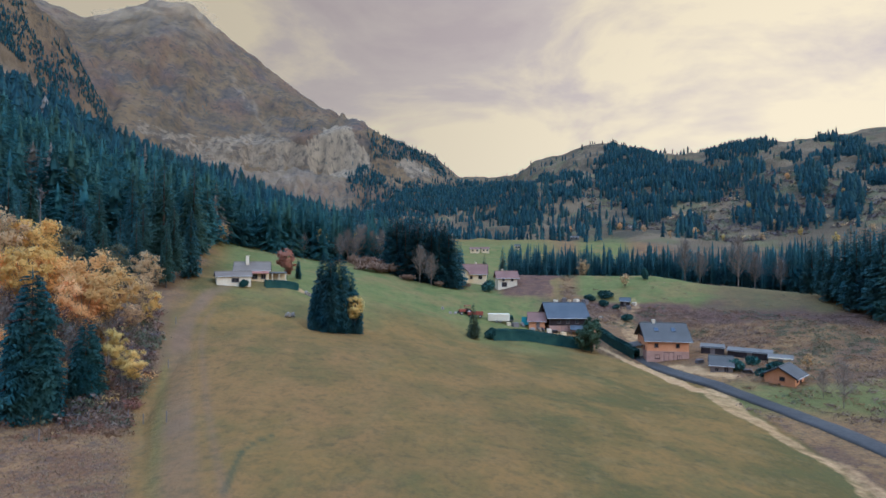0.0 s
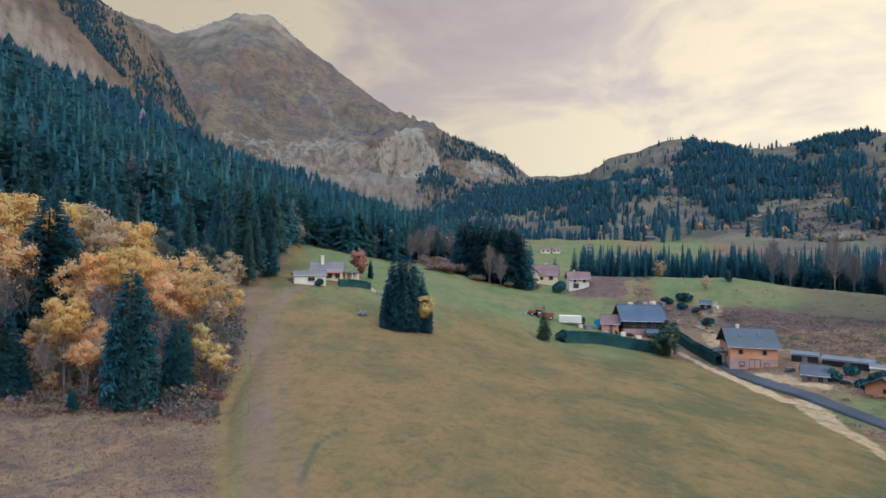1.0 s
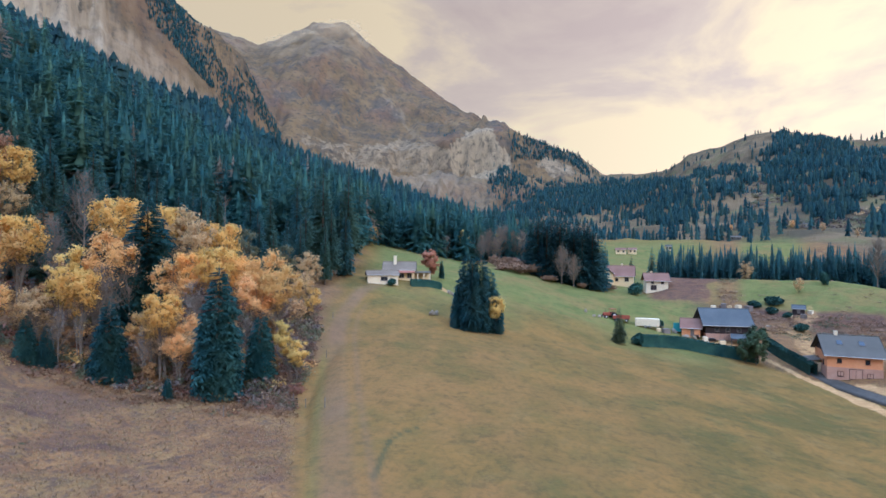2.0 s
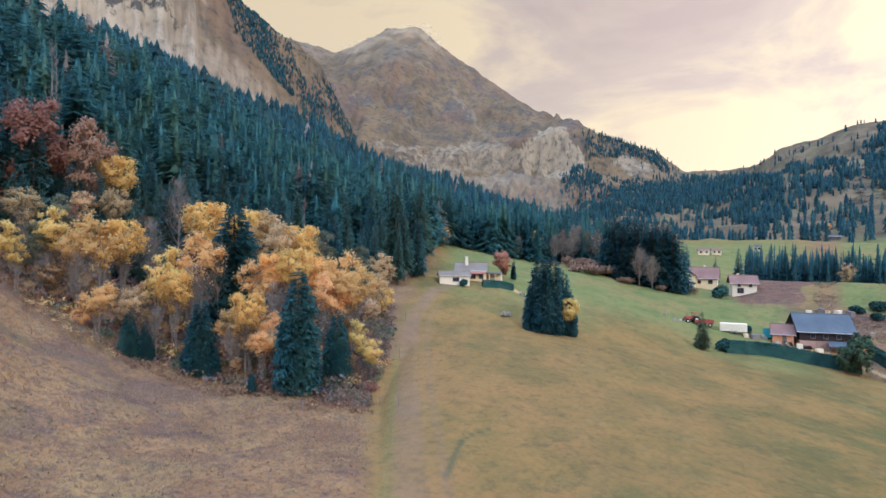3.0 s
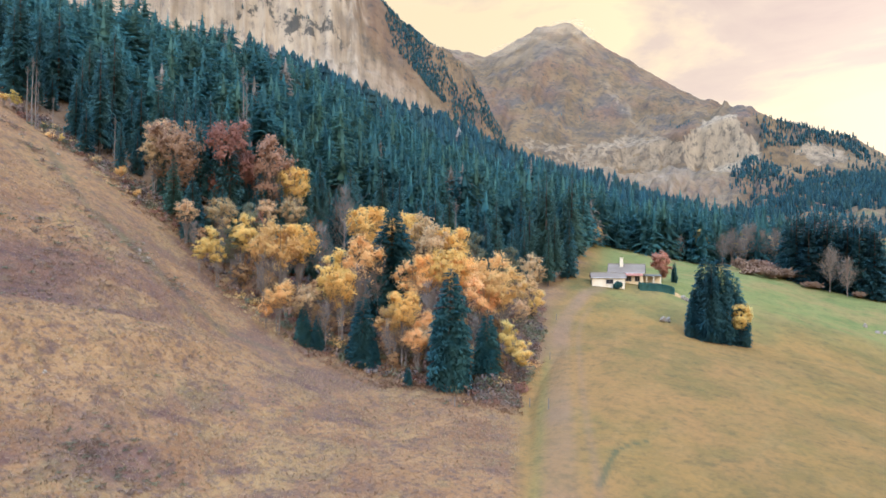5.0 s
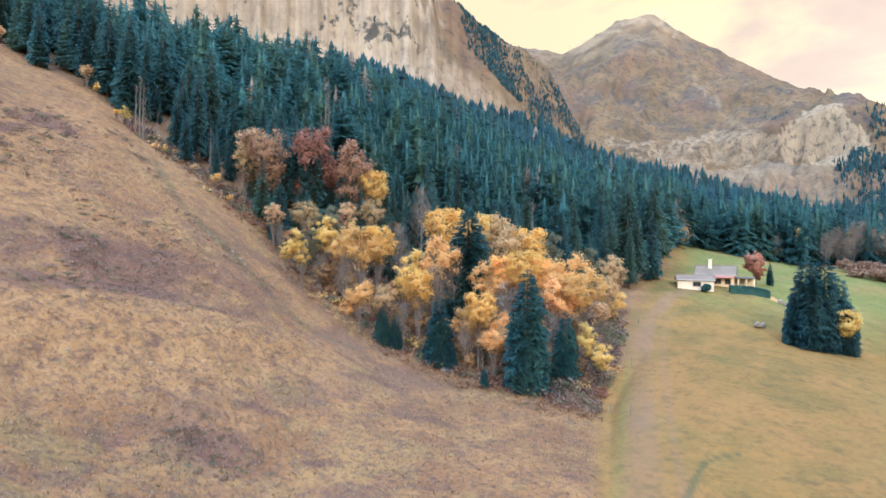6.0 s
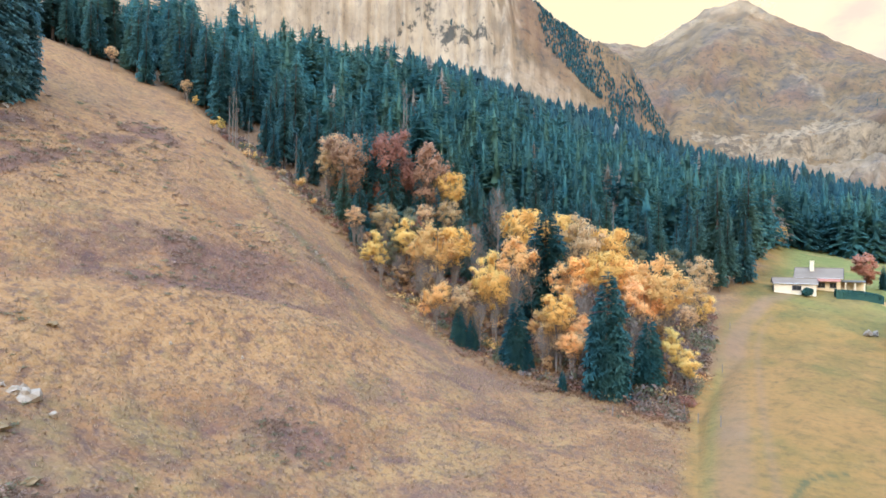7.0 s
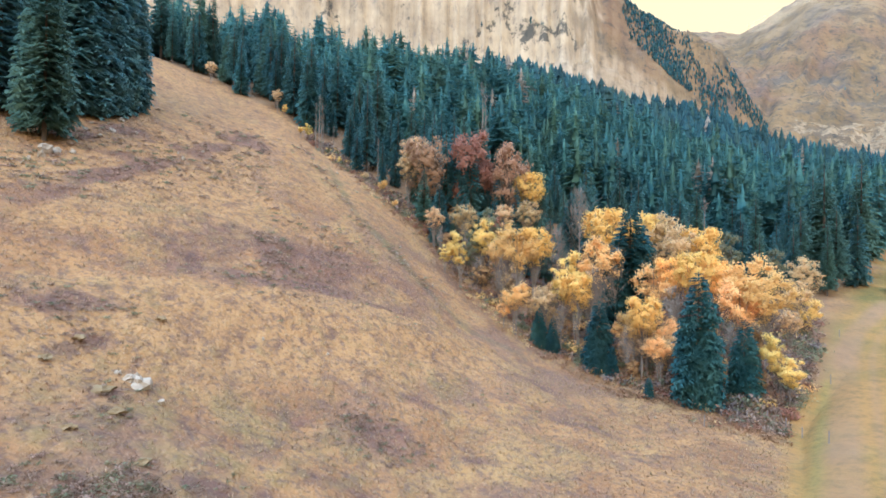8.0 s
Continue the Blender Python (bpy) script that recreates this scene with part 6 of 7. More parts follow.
for px in (-2.4, -0.8, 0.8, 2.4):
    part("post", np_mesh("post", *box(px - 0.12, px + 0.12, -1.5, -1.26, -0.8, 2.1), [WHITE]), ver)
part("back_wall", np_mesh("back_wall", *box(-2.5, 2.5, 1.2, 1.4, -0.8, 2.2), [PLASTER]), ver)

# houses beyond the field and the far hamlet
p = spot(13.0, 236.0)
gable_house("house", (13.6, 236.0, p.z + 0.6), -6, 10.0, 9.0, 3.4, 7.0, PLASTER, BROWNROOF, PLASTER, "cream house with a brown tiled roof beyond the field", 0.7, 0, None, [("front", 2.6, 1.0, 1.6, 1.6), ("front", -1.2, 1.0, 1.2, 1.3), ("left", 0, 1, 1.0, 1.2)], GREYWOOD, (0.5, 0.4, 0.9))
p = spot(7.6, 232.0)
gable_house("house_wing", (8.0, 231.0, p.z + 0.4), 84, 7.0, 5.0, 4.2, 6.2, PLASTER, BROWNROOF, PLASTER, "cream gabled wing with a brown roof", 0.5, 0, None, [("left", 0.0, 1.2, 1.0, 1.2)], GREYWOOD)
p = spot(24.8, 214.0)
gable_house("house", (24.6, 214.6, p.z + 0.2), 2, 7.4, 7.6, 3.6, 5.8, WHITE, BROWNROOF, DARKWOOD, "white house with a brown roof and dark gable", 0.8, 0, None, [("front", -1.2, 0.0, 2.0, 1.8, DARKWOOD), ("front", 1.8, 2.2, 1.0, 1.0), ("front", -1.6, 2.2, 1.0, 1.0)], GREYWOOD, (-1.5, 0.3, 0.8))
for a, d, l, tn, mat, roof in ((-3.3, 452, 7.5, 4, PLASTER, BROWNROOF), (-4.35, 455, 6, 10, PLASTER, BROWNROOF), (-7.7, 478, 4.5, 0, PLASTER, GREYROOF), (-13.3, 637, 11, 12, GREYROOF, GREYROOF), (-18.9, 722, 7, -20, PLASTER, GREYROOF)):
    p = place(a, d)
    gable_house("far_house", (p.x, p.y, p.z), a + tn, l, 6, 3.0, 4.2, mat, roof, mat, "small pale house on the far slope", 0.5, 0, None, [("front", -l / 4, 1.0, 1.4, 1.4), ("front", l / 4, 1.0, 1.4, 1.4)], GREYWOOD)


# ---- road, hedges and yard ----
def smooth_line(points, count):
    points = np.array(points, float)
    t = np.linspace(0, 1, len(points))
    u = np.linspace(0, 1, count)
    out = np.stack([np.interp(u, t, points[:, k]) for k in range(2)], -1)
    for _ in range(count // 8):
        out[1:-1] = (out[:-2] + 2 * out[1:-1] + out[2:]) / 4
    return out


def ribbon(name, points, half, lift, mat, label, category, thick=0.5):
    """A road laid on the land: a crowned strip with edges that go into the ground."""
    line = smooth_line(points, 90)
    way = np.gradient(line, axis=0)
    way /= np.linalg.norm(way, axis=1)[:, None]
    side = np.stack([-way[:, 1], way[:, 0]], -1)
    rows = []
    for u, drop in ((-1, -thick), (-1, 0), (-0.5, 0.05), (0, 0.07), (0.5, 0.05), (1, 0), (1, -thick)):
        xy = line + side * half * u
        z = land(np.degrees(np.arctan2(-line[:, 0], line[:, 1])), np.hypot(line[:, 0], line[:, 1]))
        zz = land(np.degrees(np.arctan2(-xy[:, 0], xy[:, 1])), np.hypot(xy[:, 0], xy[:, 1]))
        rows.append(np.concatenate([xy, (np.maximum(z, zz) + lift + drop)[:, None]], 1))
    n = len(line)
    v = np.concatenate(rows)
    f = [(k * n + i, k * n + i + 1, (k + 1) * n + i + 1, (k + 1) * n + i) for k in range(len(rows) - 1) for i in range(n - 1)]
    return tagged(new(name, np_mesh(name, v, f, [mat], smooth=True)), label, category, kind="structure")


ribbon("road", [(57.5, 20), (57.6, 45), (57.2, 71.3), (57.3, 85.6), (55.6, 97.4), (53.2, 109), (50.6, 119), (48.6, 128.9), (47.2, 137), (46.4, 146), (45.0, 156)], 1.75, 0.06, ASPHALT, "narrow dark asphalt road through the hamlet", "road")

HEDGE = foliage("hedge_leaves", (0.022, 0.062, 0.055), (0.05, 0.105, 0.075))


def hedge(points, height, half, label):
    """A clipped hedge: a body of many small leaves with a slightly uneven top."""
    r = np.random.RandomState(len(points) + int(height * 10))
    line = smooth_line(points, 40)
    count = int(np.linalg.norm(np.diff(line, axis=0), axis=1).sum() * 420)
    k = r.uniform(0, len(line) - 1.001, count)
    i = k.astype(int)
    xy = line[i] + (line[i + 1] - line[i]) * (k - i)[:, None]
    way = line[i + 1] - line[i]
    way /= np.linalg.norm(way, axis=1)[:, None]
    off = half * np.sign(r.uniform(-1, 1, count)) * r.rand(count) ** 0.25
    h = height * r.rand(count) ** 0.6 * (1 + 0.06 * np.sin(k * 1.3))
    top = r.rand(count) < 0.3
    h = np.where(top, height * (0.96 + 0.08 * r.rand(count)), h)
    off = np.where(top, half * r.uniform(-1, 1, count), off)
    xy = xy + np.stack([-way[:, 1], way[:, 0]], -1) * off[:, None]
    z = land(np.degrees(np.arctan2(-xy[:, 0], xy[:, 1])), np.hypot(xy[:, 0], xy[:, 1])) + h
    pts = np.concatenate([xy, z[:, None]], 1)
    u = r.normal(size=(count, 3))
    u /= np.linalg.norm(u, axis=1)[:, None]
    w = np.cross(u, r.normal(size=(count, 3)))
    w /= np.linalg.norm(w, axis=1)[:, None]
    s = 0.13 * r.uniform(0.7, 1.4, (count, 1))
    quad = np.stack([pts - u * s, pts + w * s * 0.7, pts + u * s, pts - w * s * 0.7], 1).reshape(-1, 3)
    way = np.gradient(line, axis=0)
    way /= np.linalg.norm(way, axis=1)[:, None]
    rows = []
    for off, h in ((-0.95, -0.3), (-0.95, 0.95), (0.95, 0.95), (0.95, -0.3)):
        q = line + np.stack([-way[:, 1], way[:, 0]], -1) * half * off
        rows.append(np.concatenate([q, (land(np.degrees(np.arctan2(-line[:, 0], line[:, 1])), np.hypot(line[:, 0], line[:, 1])) + height * h)[:, None]], 1))
    m = len(line)
    core = (np.concatenate(rows), np.array([(k * m + i, k * m + i + 1, (k + 1) * m + i + 1, (k + 1) * m + i) for k in range(3) for i in range(m - 1)]))
    tagged(new("hedge", np_mesh("hedge", *joined([(quad, np.arange(4 * count).reshape(-1, 4)), core]), [HEDGE])), label, "hedge")


hedge([(12.5, 139.2), (20, 142.5), (31.5, 143.2), (38.5, 141.2)], 2.6, 0.8, "long clipped dark green hedge along the field")
hedge([(43.3, 153), (44.6, 146), (46.0, 138), (46.6, 132.5)], 2.4, 0.8, "clipped dark green hedge beside the gravel drive")
hedge([(-43.2, 133.8), (-39, 136.6), (-36.5, 138.6)], 1.5, 0.7, "low clipped hedge in front of the farmhouse")

YARD_TREE = leaf_tree(120, 9, 2.8, 6400, 0.17, foliage("dull_green_leaves", (0.028, 0.055, 0.03), (0.075, 0.105, 0.05)), BARK, 0.02, 11)
LARCH_TREE = spruce_meshes(121, 9.0, 2.0, 420, 6, 0.05, foliage("pale_larch_needles", (0.06, 0.085, 0.045), (0.12, 0.14, 0.07)))
R_GOLD = leaf_tree(123, 14, 5.0, 3000, 0.24, TAN, BARK, 0.04, 8)
RED_TREE = leaf_tree(122, 7, 2.4, 4600, 0.17, SCARLET, BARK, 0.06, 9, cap=0.2)
ROUND = bush_mesh(130, 1500, 0.07, HEDGE, 0.9)
RUSSET = bush_mesh(131, 900, 0.055, foliage("russet_scrub", (0.26, 0.155, 0.095), (0.38, 0.245, 0.155), 0.3, 0.3))
plant("garden_tree", YARD_TREE, place(-15.1, 144) - Vector((0, 0, 0.2)), 1.15, 0.4, "bushy dull green tree at the end of the hedge", "tree")
plant("garden_tree", YARD_TREE, place(-14.2, 143.6) - Vector((0, 0, 0.2)), 0.75, 2.4, "bushy dull green tree at the end of the hedge", "tree")
plant("larch_tree", LARCH_TREE, place(-3.2, 136), 1.0, 0, "pale green young larch beside the field", "tree")
plant("garden_tree", R_GOLD, place(-33.5, 138) - Vector((0, 0, 0.2)), 0.3, 0.4, "small round golden tree beside the cabin", "tree")
plant("garden_tree", R_GOLD, place(-18.3, 212) - Vector((0, 0, 0.2)), 0.42, 1.4, "small round golden tree on the green bank", "tree")
plant("red_tree", RED_TREE, place(15.8, 153), 1.25, 0, "scarlet autumn tree beside the white farmhouse", "tree")
plant("garden_spruce", BIG2, place(14.7, 155) - Vector((0, 0, 0.2)), 0.38, 0, "small dark spruce behind the farmhouse garden", "tree", wide=0.8)
for a, d, h in ((-1.85, 240, 17), (-4.3, 255, 12.5), (-6.2, 246, 16)):
    plant("spruce_tree", FIRS[1], place(a, d) - Vector((0, 0, 0.3)), h / 25, a, "slim dark spruce behind the houses", "tree", wide=1.15)
BIG_BARE = bare_tree(140, 12, 4.4, 90, plain("grey_twigs", (0.25, 0.19, 0.135), (0.35, 0.275, 0.20), 2, 0.95, 0.2))
for a, d, h in ((9.8, 226, 13), (8.7, 228, 14.5), (7.4, 230, 13), (6.4, 229, 14), (10.6, 224, 11), (9.1, 224, 10), (8.1, 232, 15), (5.6, 232, 12), (2.4, 198, 13), (1.2, 196, 11), (2.0, 202, 12), (14.2, 228, 9), (15.2, 228, 8), (-28.2, 238, 20), (-29.5, 242, 14), (-23.7, 244, 17), (-36.0, 111, 7.5), (-34.6, 117, 5), (-25.0, 246, 13), (-31.5, 240, 12)):
    plant("bare_tree", BIG_BARE, place(a, d) - Vector((0, 0, 0.3)), h / 12, a * 3, "leafless grey-brown tree with fine twigs", "tree")
R_AMBER = leaf_tree(109, 14, 5.0, 3600, 0.24, AMBER, BARK, 0.08, 8)
R_TAN = leaf_tree(110, 14, 5.0, 3000, 0.22, TAN, BARK, 0.08, 8)
for a, d, h, kind in ((-14.2, 246, 9, R_TAN), (21.9, 212, 8, R_AMBER), (12.6, 234, 13, A_ROUND), (9.0, 240, 12, A_ROUND), (6.4, 242, 13, R_TAN), (-24.6, 640, 11, R_AMBER), (-17.8, 700, 10, R_AMBER), (-22.4, 600, 9, R_TAN), (-27, 620, 9, A_ROUND), (-30, 610, 10, R_TAN), (-33, 640, 10, A_ROUND), (-32, 900, 12, R_AMBER), (-20.0, 640, 10, R_TAN), (-13.0, 705, 9, R_AMBER), (-35.5, 590, 11, A_ROUND), (-38, 640, 10, R_TAN), (-26, 760, 11, R_TAN), (-29, 800, 12, A_ROUND), (-36, 820, 12, R_AMBER), (-31, 700, 10, R_AMBER)):
    plant("autumn_tree", kind, place(a, d) - Vector((0, 0, 0.2)), h / 14, a * 2, "rounded autumn tree standing among dark spruces", "tree", wide=1.0)
for a, d, w, h in ((-4.9, 140, 3.6, 3.4), (-4.6, 207, 6.0, 5.0), (-15.0, 196, 4.4, 2.6), (-16.3, 200, 6.5, 3.2), (-18.4, 180, 4, 2.6), (-20.2, 221, 3, 5), (-28.0, 131, 4.5, 2.8), (19.9, 139, 2.4, 2.2), (-26.6, 136, 3.0, 2.4), (-16.2, 192, 4.0, 2.4), (-17.4, 190, 3.0, 1.8), (-31.0, 134, 4.0, 2.6), (-30.0, 128, 3.4, 2.0), (-29.2, 138, 3.6, 2.2), (-7.0, 163, 3, 2.4)):
    ob = new("round_bush", ROUND)
    ob.matrix_world = Matrix.LocRotScale(place(a, d) - Vector((0, 0, 0.1)), Euler((0, 0, a)), (w, w, h / 0.75))
    tagged(ob, "rounded dark green evergreen bush", "bush", "evergreen bushes")
scrub = [(7.8, 199, 8, 3.0), (6.9, 203, 7, 3.4), (6.1, 201, 8, 3.4), (5.2, 207, 8, 3.6), (4.2, 206, 7, 3.0), (7.2, 212, 8, 4), (8.6, 212, 7, 4), (3.6, 200, 6, 2.0), (2.0, 205, 7, 2.6), (0.2, 198, 6, 2.2), (5.5, 214, 8, 4), (-2.2, 208, 5, 1.8), (-1.4, 206, 5, 2)]
for a, d, w, h in scrub:
    ob = new("russet_shrub", RUSSET)
    ob.matrix_world = Matrix.LocRotScale(place(a, d) - Vector((0, 0, 0.1)), Euler((0, 0, a)), (w * 1.25, w, h / 0.45))
    tagged(ob, "russet leafless scrub on the bank beyond the field", "bush", "russet scrub")


# ---- loose things of the hamlet ----
def wheel(parent, x, y, z, r, w):
    ob = part("wheel", np_mesh("wheel", *joined([tube([(x, y - w / 2, z), (x, y - w / 2 + 0.001, z), (x, y + w / 2 - 0.001, z), (x, y + w / 2, z)], [0.01, r, r, 0.01], 14)]), [TYRE]), parent, "black rubber tyre")
    part("rim", np_mesh("rim", *tube([(x, y - w / 2 - 0.02, z), (x, y - w / 2 - 0.019, z), (x, y + w / 2 + 0.019, z), (x, y + w / 2 + 0.02, z)], [0.01, r * 0.5, r * 0.5, 0.01], 10), [TRIM]), ob)


tent = thing("garden_tent", spot(24.4, 160.0), -8, "small teal tarpaulin tent beside the annex", "tent")
part("canopy", np_mesh("canopy", *joined([slab((-1.5, -1.3, 0.3), (1.5, -1.3, 0.3), (1.5, 0, 2.5), (-1.5, 0, 2.4), 0.05), slab((1.5, 1.3, 0.3), (-1.5, 1.3, 0.3), (-1.5, 0, 2.4), (1.5, 0, 2.5), 0.05)]), [TARP]), tent)
for px in (-1.45, 1.45):
    part("pole", np_mesh("pole", *tube([(px, 0, -0.4), (px, 0, 2.42)], [0.04, 0.04], 6), [GREYWOOD]), tent)
van = thing("site_trailer", place(-5.8, 160) + Vector((0, 0, 0.0)), -3, "long white site trailer parked in the grass", "trailer")
part("body", softbox("body", (-3.1, 3.1, -1.1, 1.1, 0.45, 2.5), WHITE, 0.12), van)
for wx in (-0.5, 0.5):
    for wy in (-1.0, 1.0):
        wheel(van, wx, wy, 0.35, 0.36, 0.22)
part("drawbar", np_mesh("drawbar", *tube([(3.0, 0, 0.55), (4.1, 0, 0.5)], [0.06, 0.05], 6), [GREYWOOD]), van)
tr = thing("tractor", place(-2.3, 160), 25, "old rust-red tractor among farm clutter", "tractor")
part("bonnet", softbox("bonnet", (-1.9, 0.1, -0.45, 0.45, 0.8, 1.6), RUSTY, 0.12), tr)
part("cab", np_mesh("cab", *joined([box(0.2, 0.3, -0.7, -0.6, 0.8, 2.5), box(0.2, 0.3, 0.6, 0.7, 0.8, 2.5), box(1.4, 1.5, -0.7, -0.6, 0.8, 2.5), box(1.4, 1.5, 0.6, 0.7, 0.8, 2.5), box(0.1, 1.6, -0.8, 0.8, 2.503, 2.62), box(0.2, 1.5, -0.6, 0.6, 0.6, 1.2)]), [RUSTY]), tr)
part("exhaust", np_mesh("exhaust", *tube([(-1.2, 0.2, 1.5), (-1.2, 0.2, 2.5)], [0.05, 0.05], 6), [DARKWOOD]), tr)
for wx, r in ((-1.5, 0.5), (0.9, 0.85)):
    for wy in (-0.8, 0.8):
        wheel(tr, wx, wy, r - 0.05, r, 0.4)
wagon = thing("hay_wagon", place(-3.4, 159), -5, "low rust-red hay wagon with board sides", "wagon")
part("bed", softbox("bed", (-2.2, 2.2, -1.0, 1.0, 0.8, 1.0), RUSTY, 0.04), wagon)
for y in (-1.0, 1.0):
    part("side_board", np_mesh("side_board", *box(-2.2, 2.2, y - 0.04, y + 0.04, 1.003, 1.7), [RUSTY]), wagon)
for wx in (-1.4, 1.4):
    for wy in (-1.15, 1.15):
        wheel(wagon, wx, wy, 0.45, 0.47, 0.22)


def boulder(seed):
    bm = bmesh.new()
    bmesh.ops.create_icosphere(bm, subdivisions=2, radius=0.5)
    for v in bm.verts:
        v.co *= 0.78 + 0.75 * noise.noise(v.co * 2.6 + Vector((seed * 3.7, 0, 0)))
        v.co.z *= 0.7
    me = bpy.data.meshes.new("boulder")
    bm.to_mesh(me)
    bm.free()
    me.materials.append(ROCK)
    return me


BOULDERS = [boulder(s) for s in range(5)]
for k, (a, d, w) in enumerate(((90.2, 43.5, 1.7), (91.1, 44, 1.0), (90.6, 44.6, 0.9), (91.9, 44.8, 0.7), (88.4, 42, 0.8), (97.5, 86, 2.2), (96.7, 87, 1.8), (95.6, 88, 1.2), (92.0, 106, 1.4), (86.9, 97, 1.0), (45.3, 86, 1.1), (44.4, 85.6, 1.2), (43.8, 86, 0.9), (42.5, 86, 1.1), (33.9, 81, 0.8),
                           (40.4, 71, 0.5), (73.2, 57, 0.5), (79.5, 55, 0.5), (63.1, 52, 0.4), (15.7, 119, 2.0), (15.2, 120, 1.6), (13.9, 141, 1.8), (13.5, 140, 1.5), (13.0, 141, 1.3), (0.0, 160, 1.6), (-0.8, 157, 1.2), (-1.3, 158, 1.4), (-8.2, 160, 2.0), (-7.6, 158, 1.6), (-10.0, 157, 1.8), (-9.2, 156, 2.2), (-12.2, 186, 2.0), (-13.2, 188, 1.6), (-14.3, 189, 1.8), (-16.0, 181, 1.6), (47.0, 90, 0.8), (35.0, 79, 0.7), (31.9, 79, 0.6), (98.6, 82, 1.0), (70.5, 118, 0.8), (72.5, 126, 0.9), (66.0, 99, 0.7))):
    ob = new("boulder", BOULDERS[k % 5])
    ob.matrix_world = Matrix.LocRotScale(place(a, d) + Vector((0, 0, 0.12 * w)), Euler((0.2 * k, 0.1 * k, k)), (w, w * 0.85, w))
    tagged(ob, "pale weathered limestone boulder in the grass", "boulder", "boulders")
for k in range(26):
    a = rng.uniform(60, 77)
    d = np.interp(a, [60, 66.5, 70.3, 72.9, 75.7, 77], [86, 94, 100, 115, 129, 134]) + rng.uniform(-1.5, 1.5)
    w = rng.uniform(0.3, 0.95)
    ob = new("stone", BOULDERS[k % 5])
    ob.matrix_world = Matrix.LocRotScale(place(a, d) + Vector((0, 0, 0.1 * w)), Euler((0.3 * k, 0.2 * k, k)), (w, w * 0.8, w * 0.8))
    tagged(ob, "small grey stone in the overgrown ditch beside the forest", "stone", "stones of the ditch")
for k, (a, d, w) in enumerate(((93.6, 97, 1.6), (94.6, 99, 1.2), (92.6, 100, 1.5), (91.9, 103, 1.1), (95.4, 95, 1.3), (90.8, 101, 0.9), (97.8, 84, 1.4), (99.0, 80, 1.0), (93.0, 103, 0.8), (94.2, 102, 1.0), (87.4, 99, 0.8), (85.2, 104, 0.9))):
    ob = new("stone", BOULDERS[(k + 2) % 5])
    ob.matrix_world = Matrix.LocRotScale(place(a, d) + Vector((0, 0, 0.1 * w)), Euler((0.4 * k, 0.3 * k, k)), (w, w * 0.7, w * 0.6))
    tagged(ob, "broken pale stone in rubble under the upper spruces", "stone", "rubble on the upper bench")
MOSSY = plain("yellow_moss", (0.17, 0.118, 0.055), (0.27, 0.185, 0.09), 3.0, 0.95, 0.6)
HUMMOCK = boulder(9)
HUMMOCK.materials[0] = MOSSY
for a, d, w in ((93.1, 41.6, 2.0), (92.1, 39.2, 1.6), (94.9, 47.2, 1.5), (97.4, 44, 1.4), (90.0, 34.5, 1.3), (95.6, 36.5, 1.2), (88.6, 52, 1.4)):
    ob = new("hummock", HUMMOCK)
    ob.matrix_world = Matrix.LocRotScale(place(a, d) + Vector((0, 0, 0.02)), Euler((0, 0, a)), (w, w * 0.7, w * 0.5))
    tagged(ob, "rounded yellow mossy hummock in the rough meadow", "hummock", "mossy hummocks")
# odds and ends round the chalets
CRATES = [softbox("crate", (-0.6, 0.6, -0.45, 0.45, -0.3, 0.8), m, 0.04) for m in (WHITE, GREYWOOD, PLASTER)]
for k, (x, y, w) in enumerate(((38.7, 188.8, 1.2), (41.8, 189.5, 1.6), (43.4, 189.2, 0.9), (45.7, 188.4, 1.5), (48.3, 187.2, 1.7), (33.2, 158.0 - 6.2, 1.2), (29.6, 153.4, 1.3), (60.9, 180.5, 1.3), (57.8, 181.5, 1.0), (63.7, 183.5, 1.1), (20.6, 156.4, 1.5), (18.8, 157.0, 1.1))):
    ob = new("storage_crate", CRATES[k % 3])
    ob.matrix_world = Matrix.LocRotScale(spot(x, y), Euler((0, 0, 1.3 * k)), (w, w, w))
    tagged(ob, ("white painted", "weathered grey wooden", "cream painted")[k % 3] + " storage crate in the garden", "crate", "garden crates")
STACK = np_mesh("log", *tube([(0, -0.5, 0), (0, 0.5, 0)], [0.11, 0.11], 7), [GREYWOOD])
for x, y, tn in ((31.2, 153.6, 10), (27.6, 155.0, -15), (62.8, 113.5, -30), (58.2, 124.8, 20), (49.8, 143.2, 5)):
    ob = thing("firewood_stack", spot(x, y) + Vector((0, 0, 0.1)), tn, "low stack of weathered split firewood logs", "firewood", "firewood stacks")
    for r in range(4):
        for c in range(9 - r):
            part("log", STACK, ob).location = (-0.95 + 0.235 * c + 0.118 * r, 0.03 * ((c * 7 + r) % 3), 0.205 * r)
POST = np_mesh("post", *tube([(0, 0, -0.3), (0, 0, 1.25), (0, 0, 1.3)], [0.07, 0.065, 0.03], 6), [GREYWOOD])
for a, d in ((28.4, 75.5), (26.5, 70), (32.6, 77), (33.4, 76), (29.6, 77), (36.1, 71), (31.0, 78), (26.4, 92), (25.8, 112), (38.6, 80), (41.4, 82)):
    ob = new("fence_post", POST)
    ob.matrix_world = Matrix.Translation(place(a, d))
    tagged(ob, "weathered grey wooden fence post beside the track", "fence post", "fence posts")

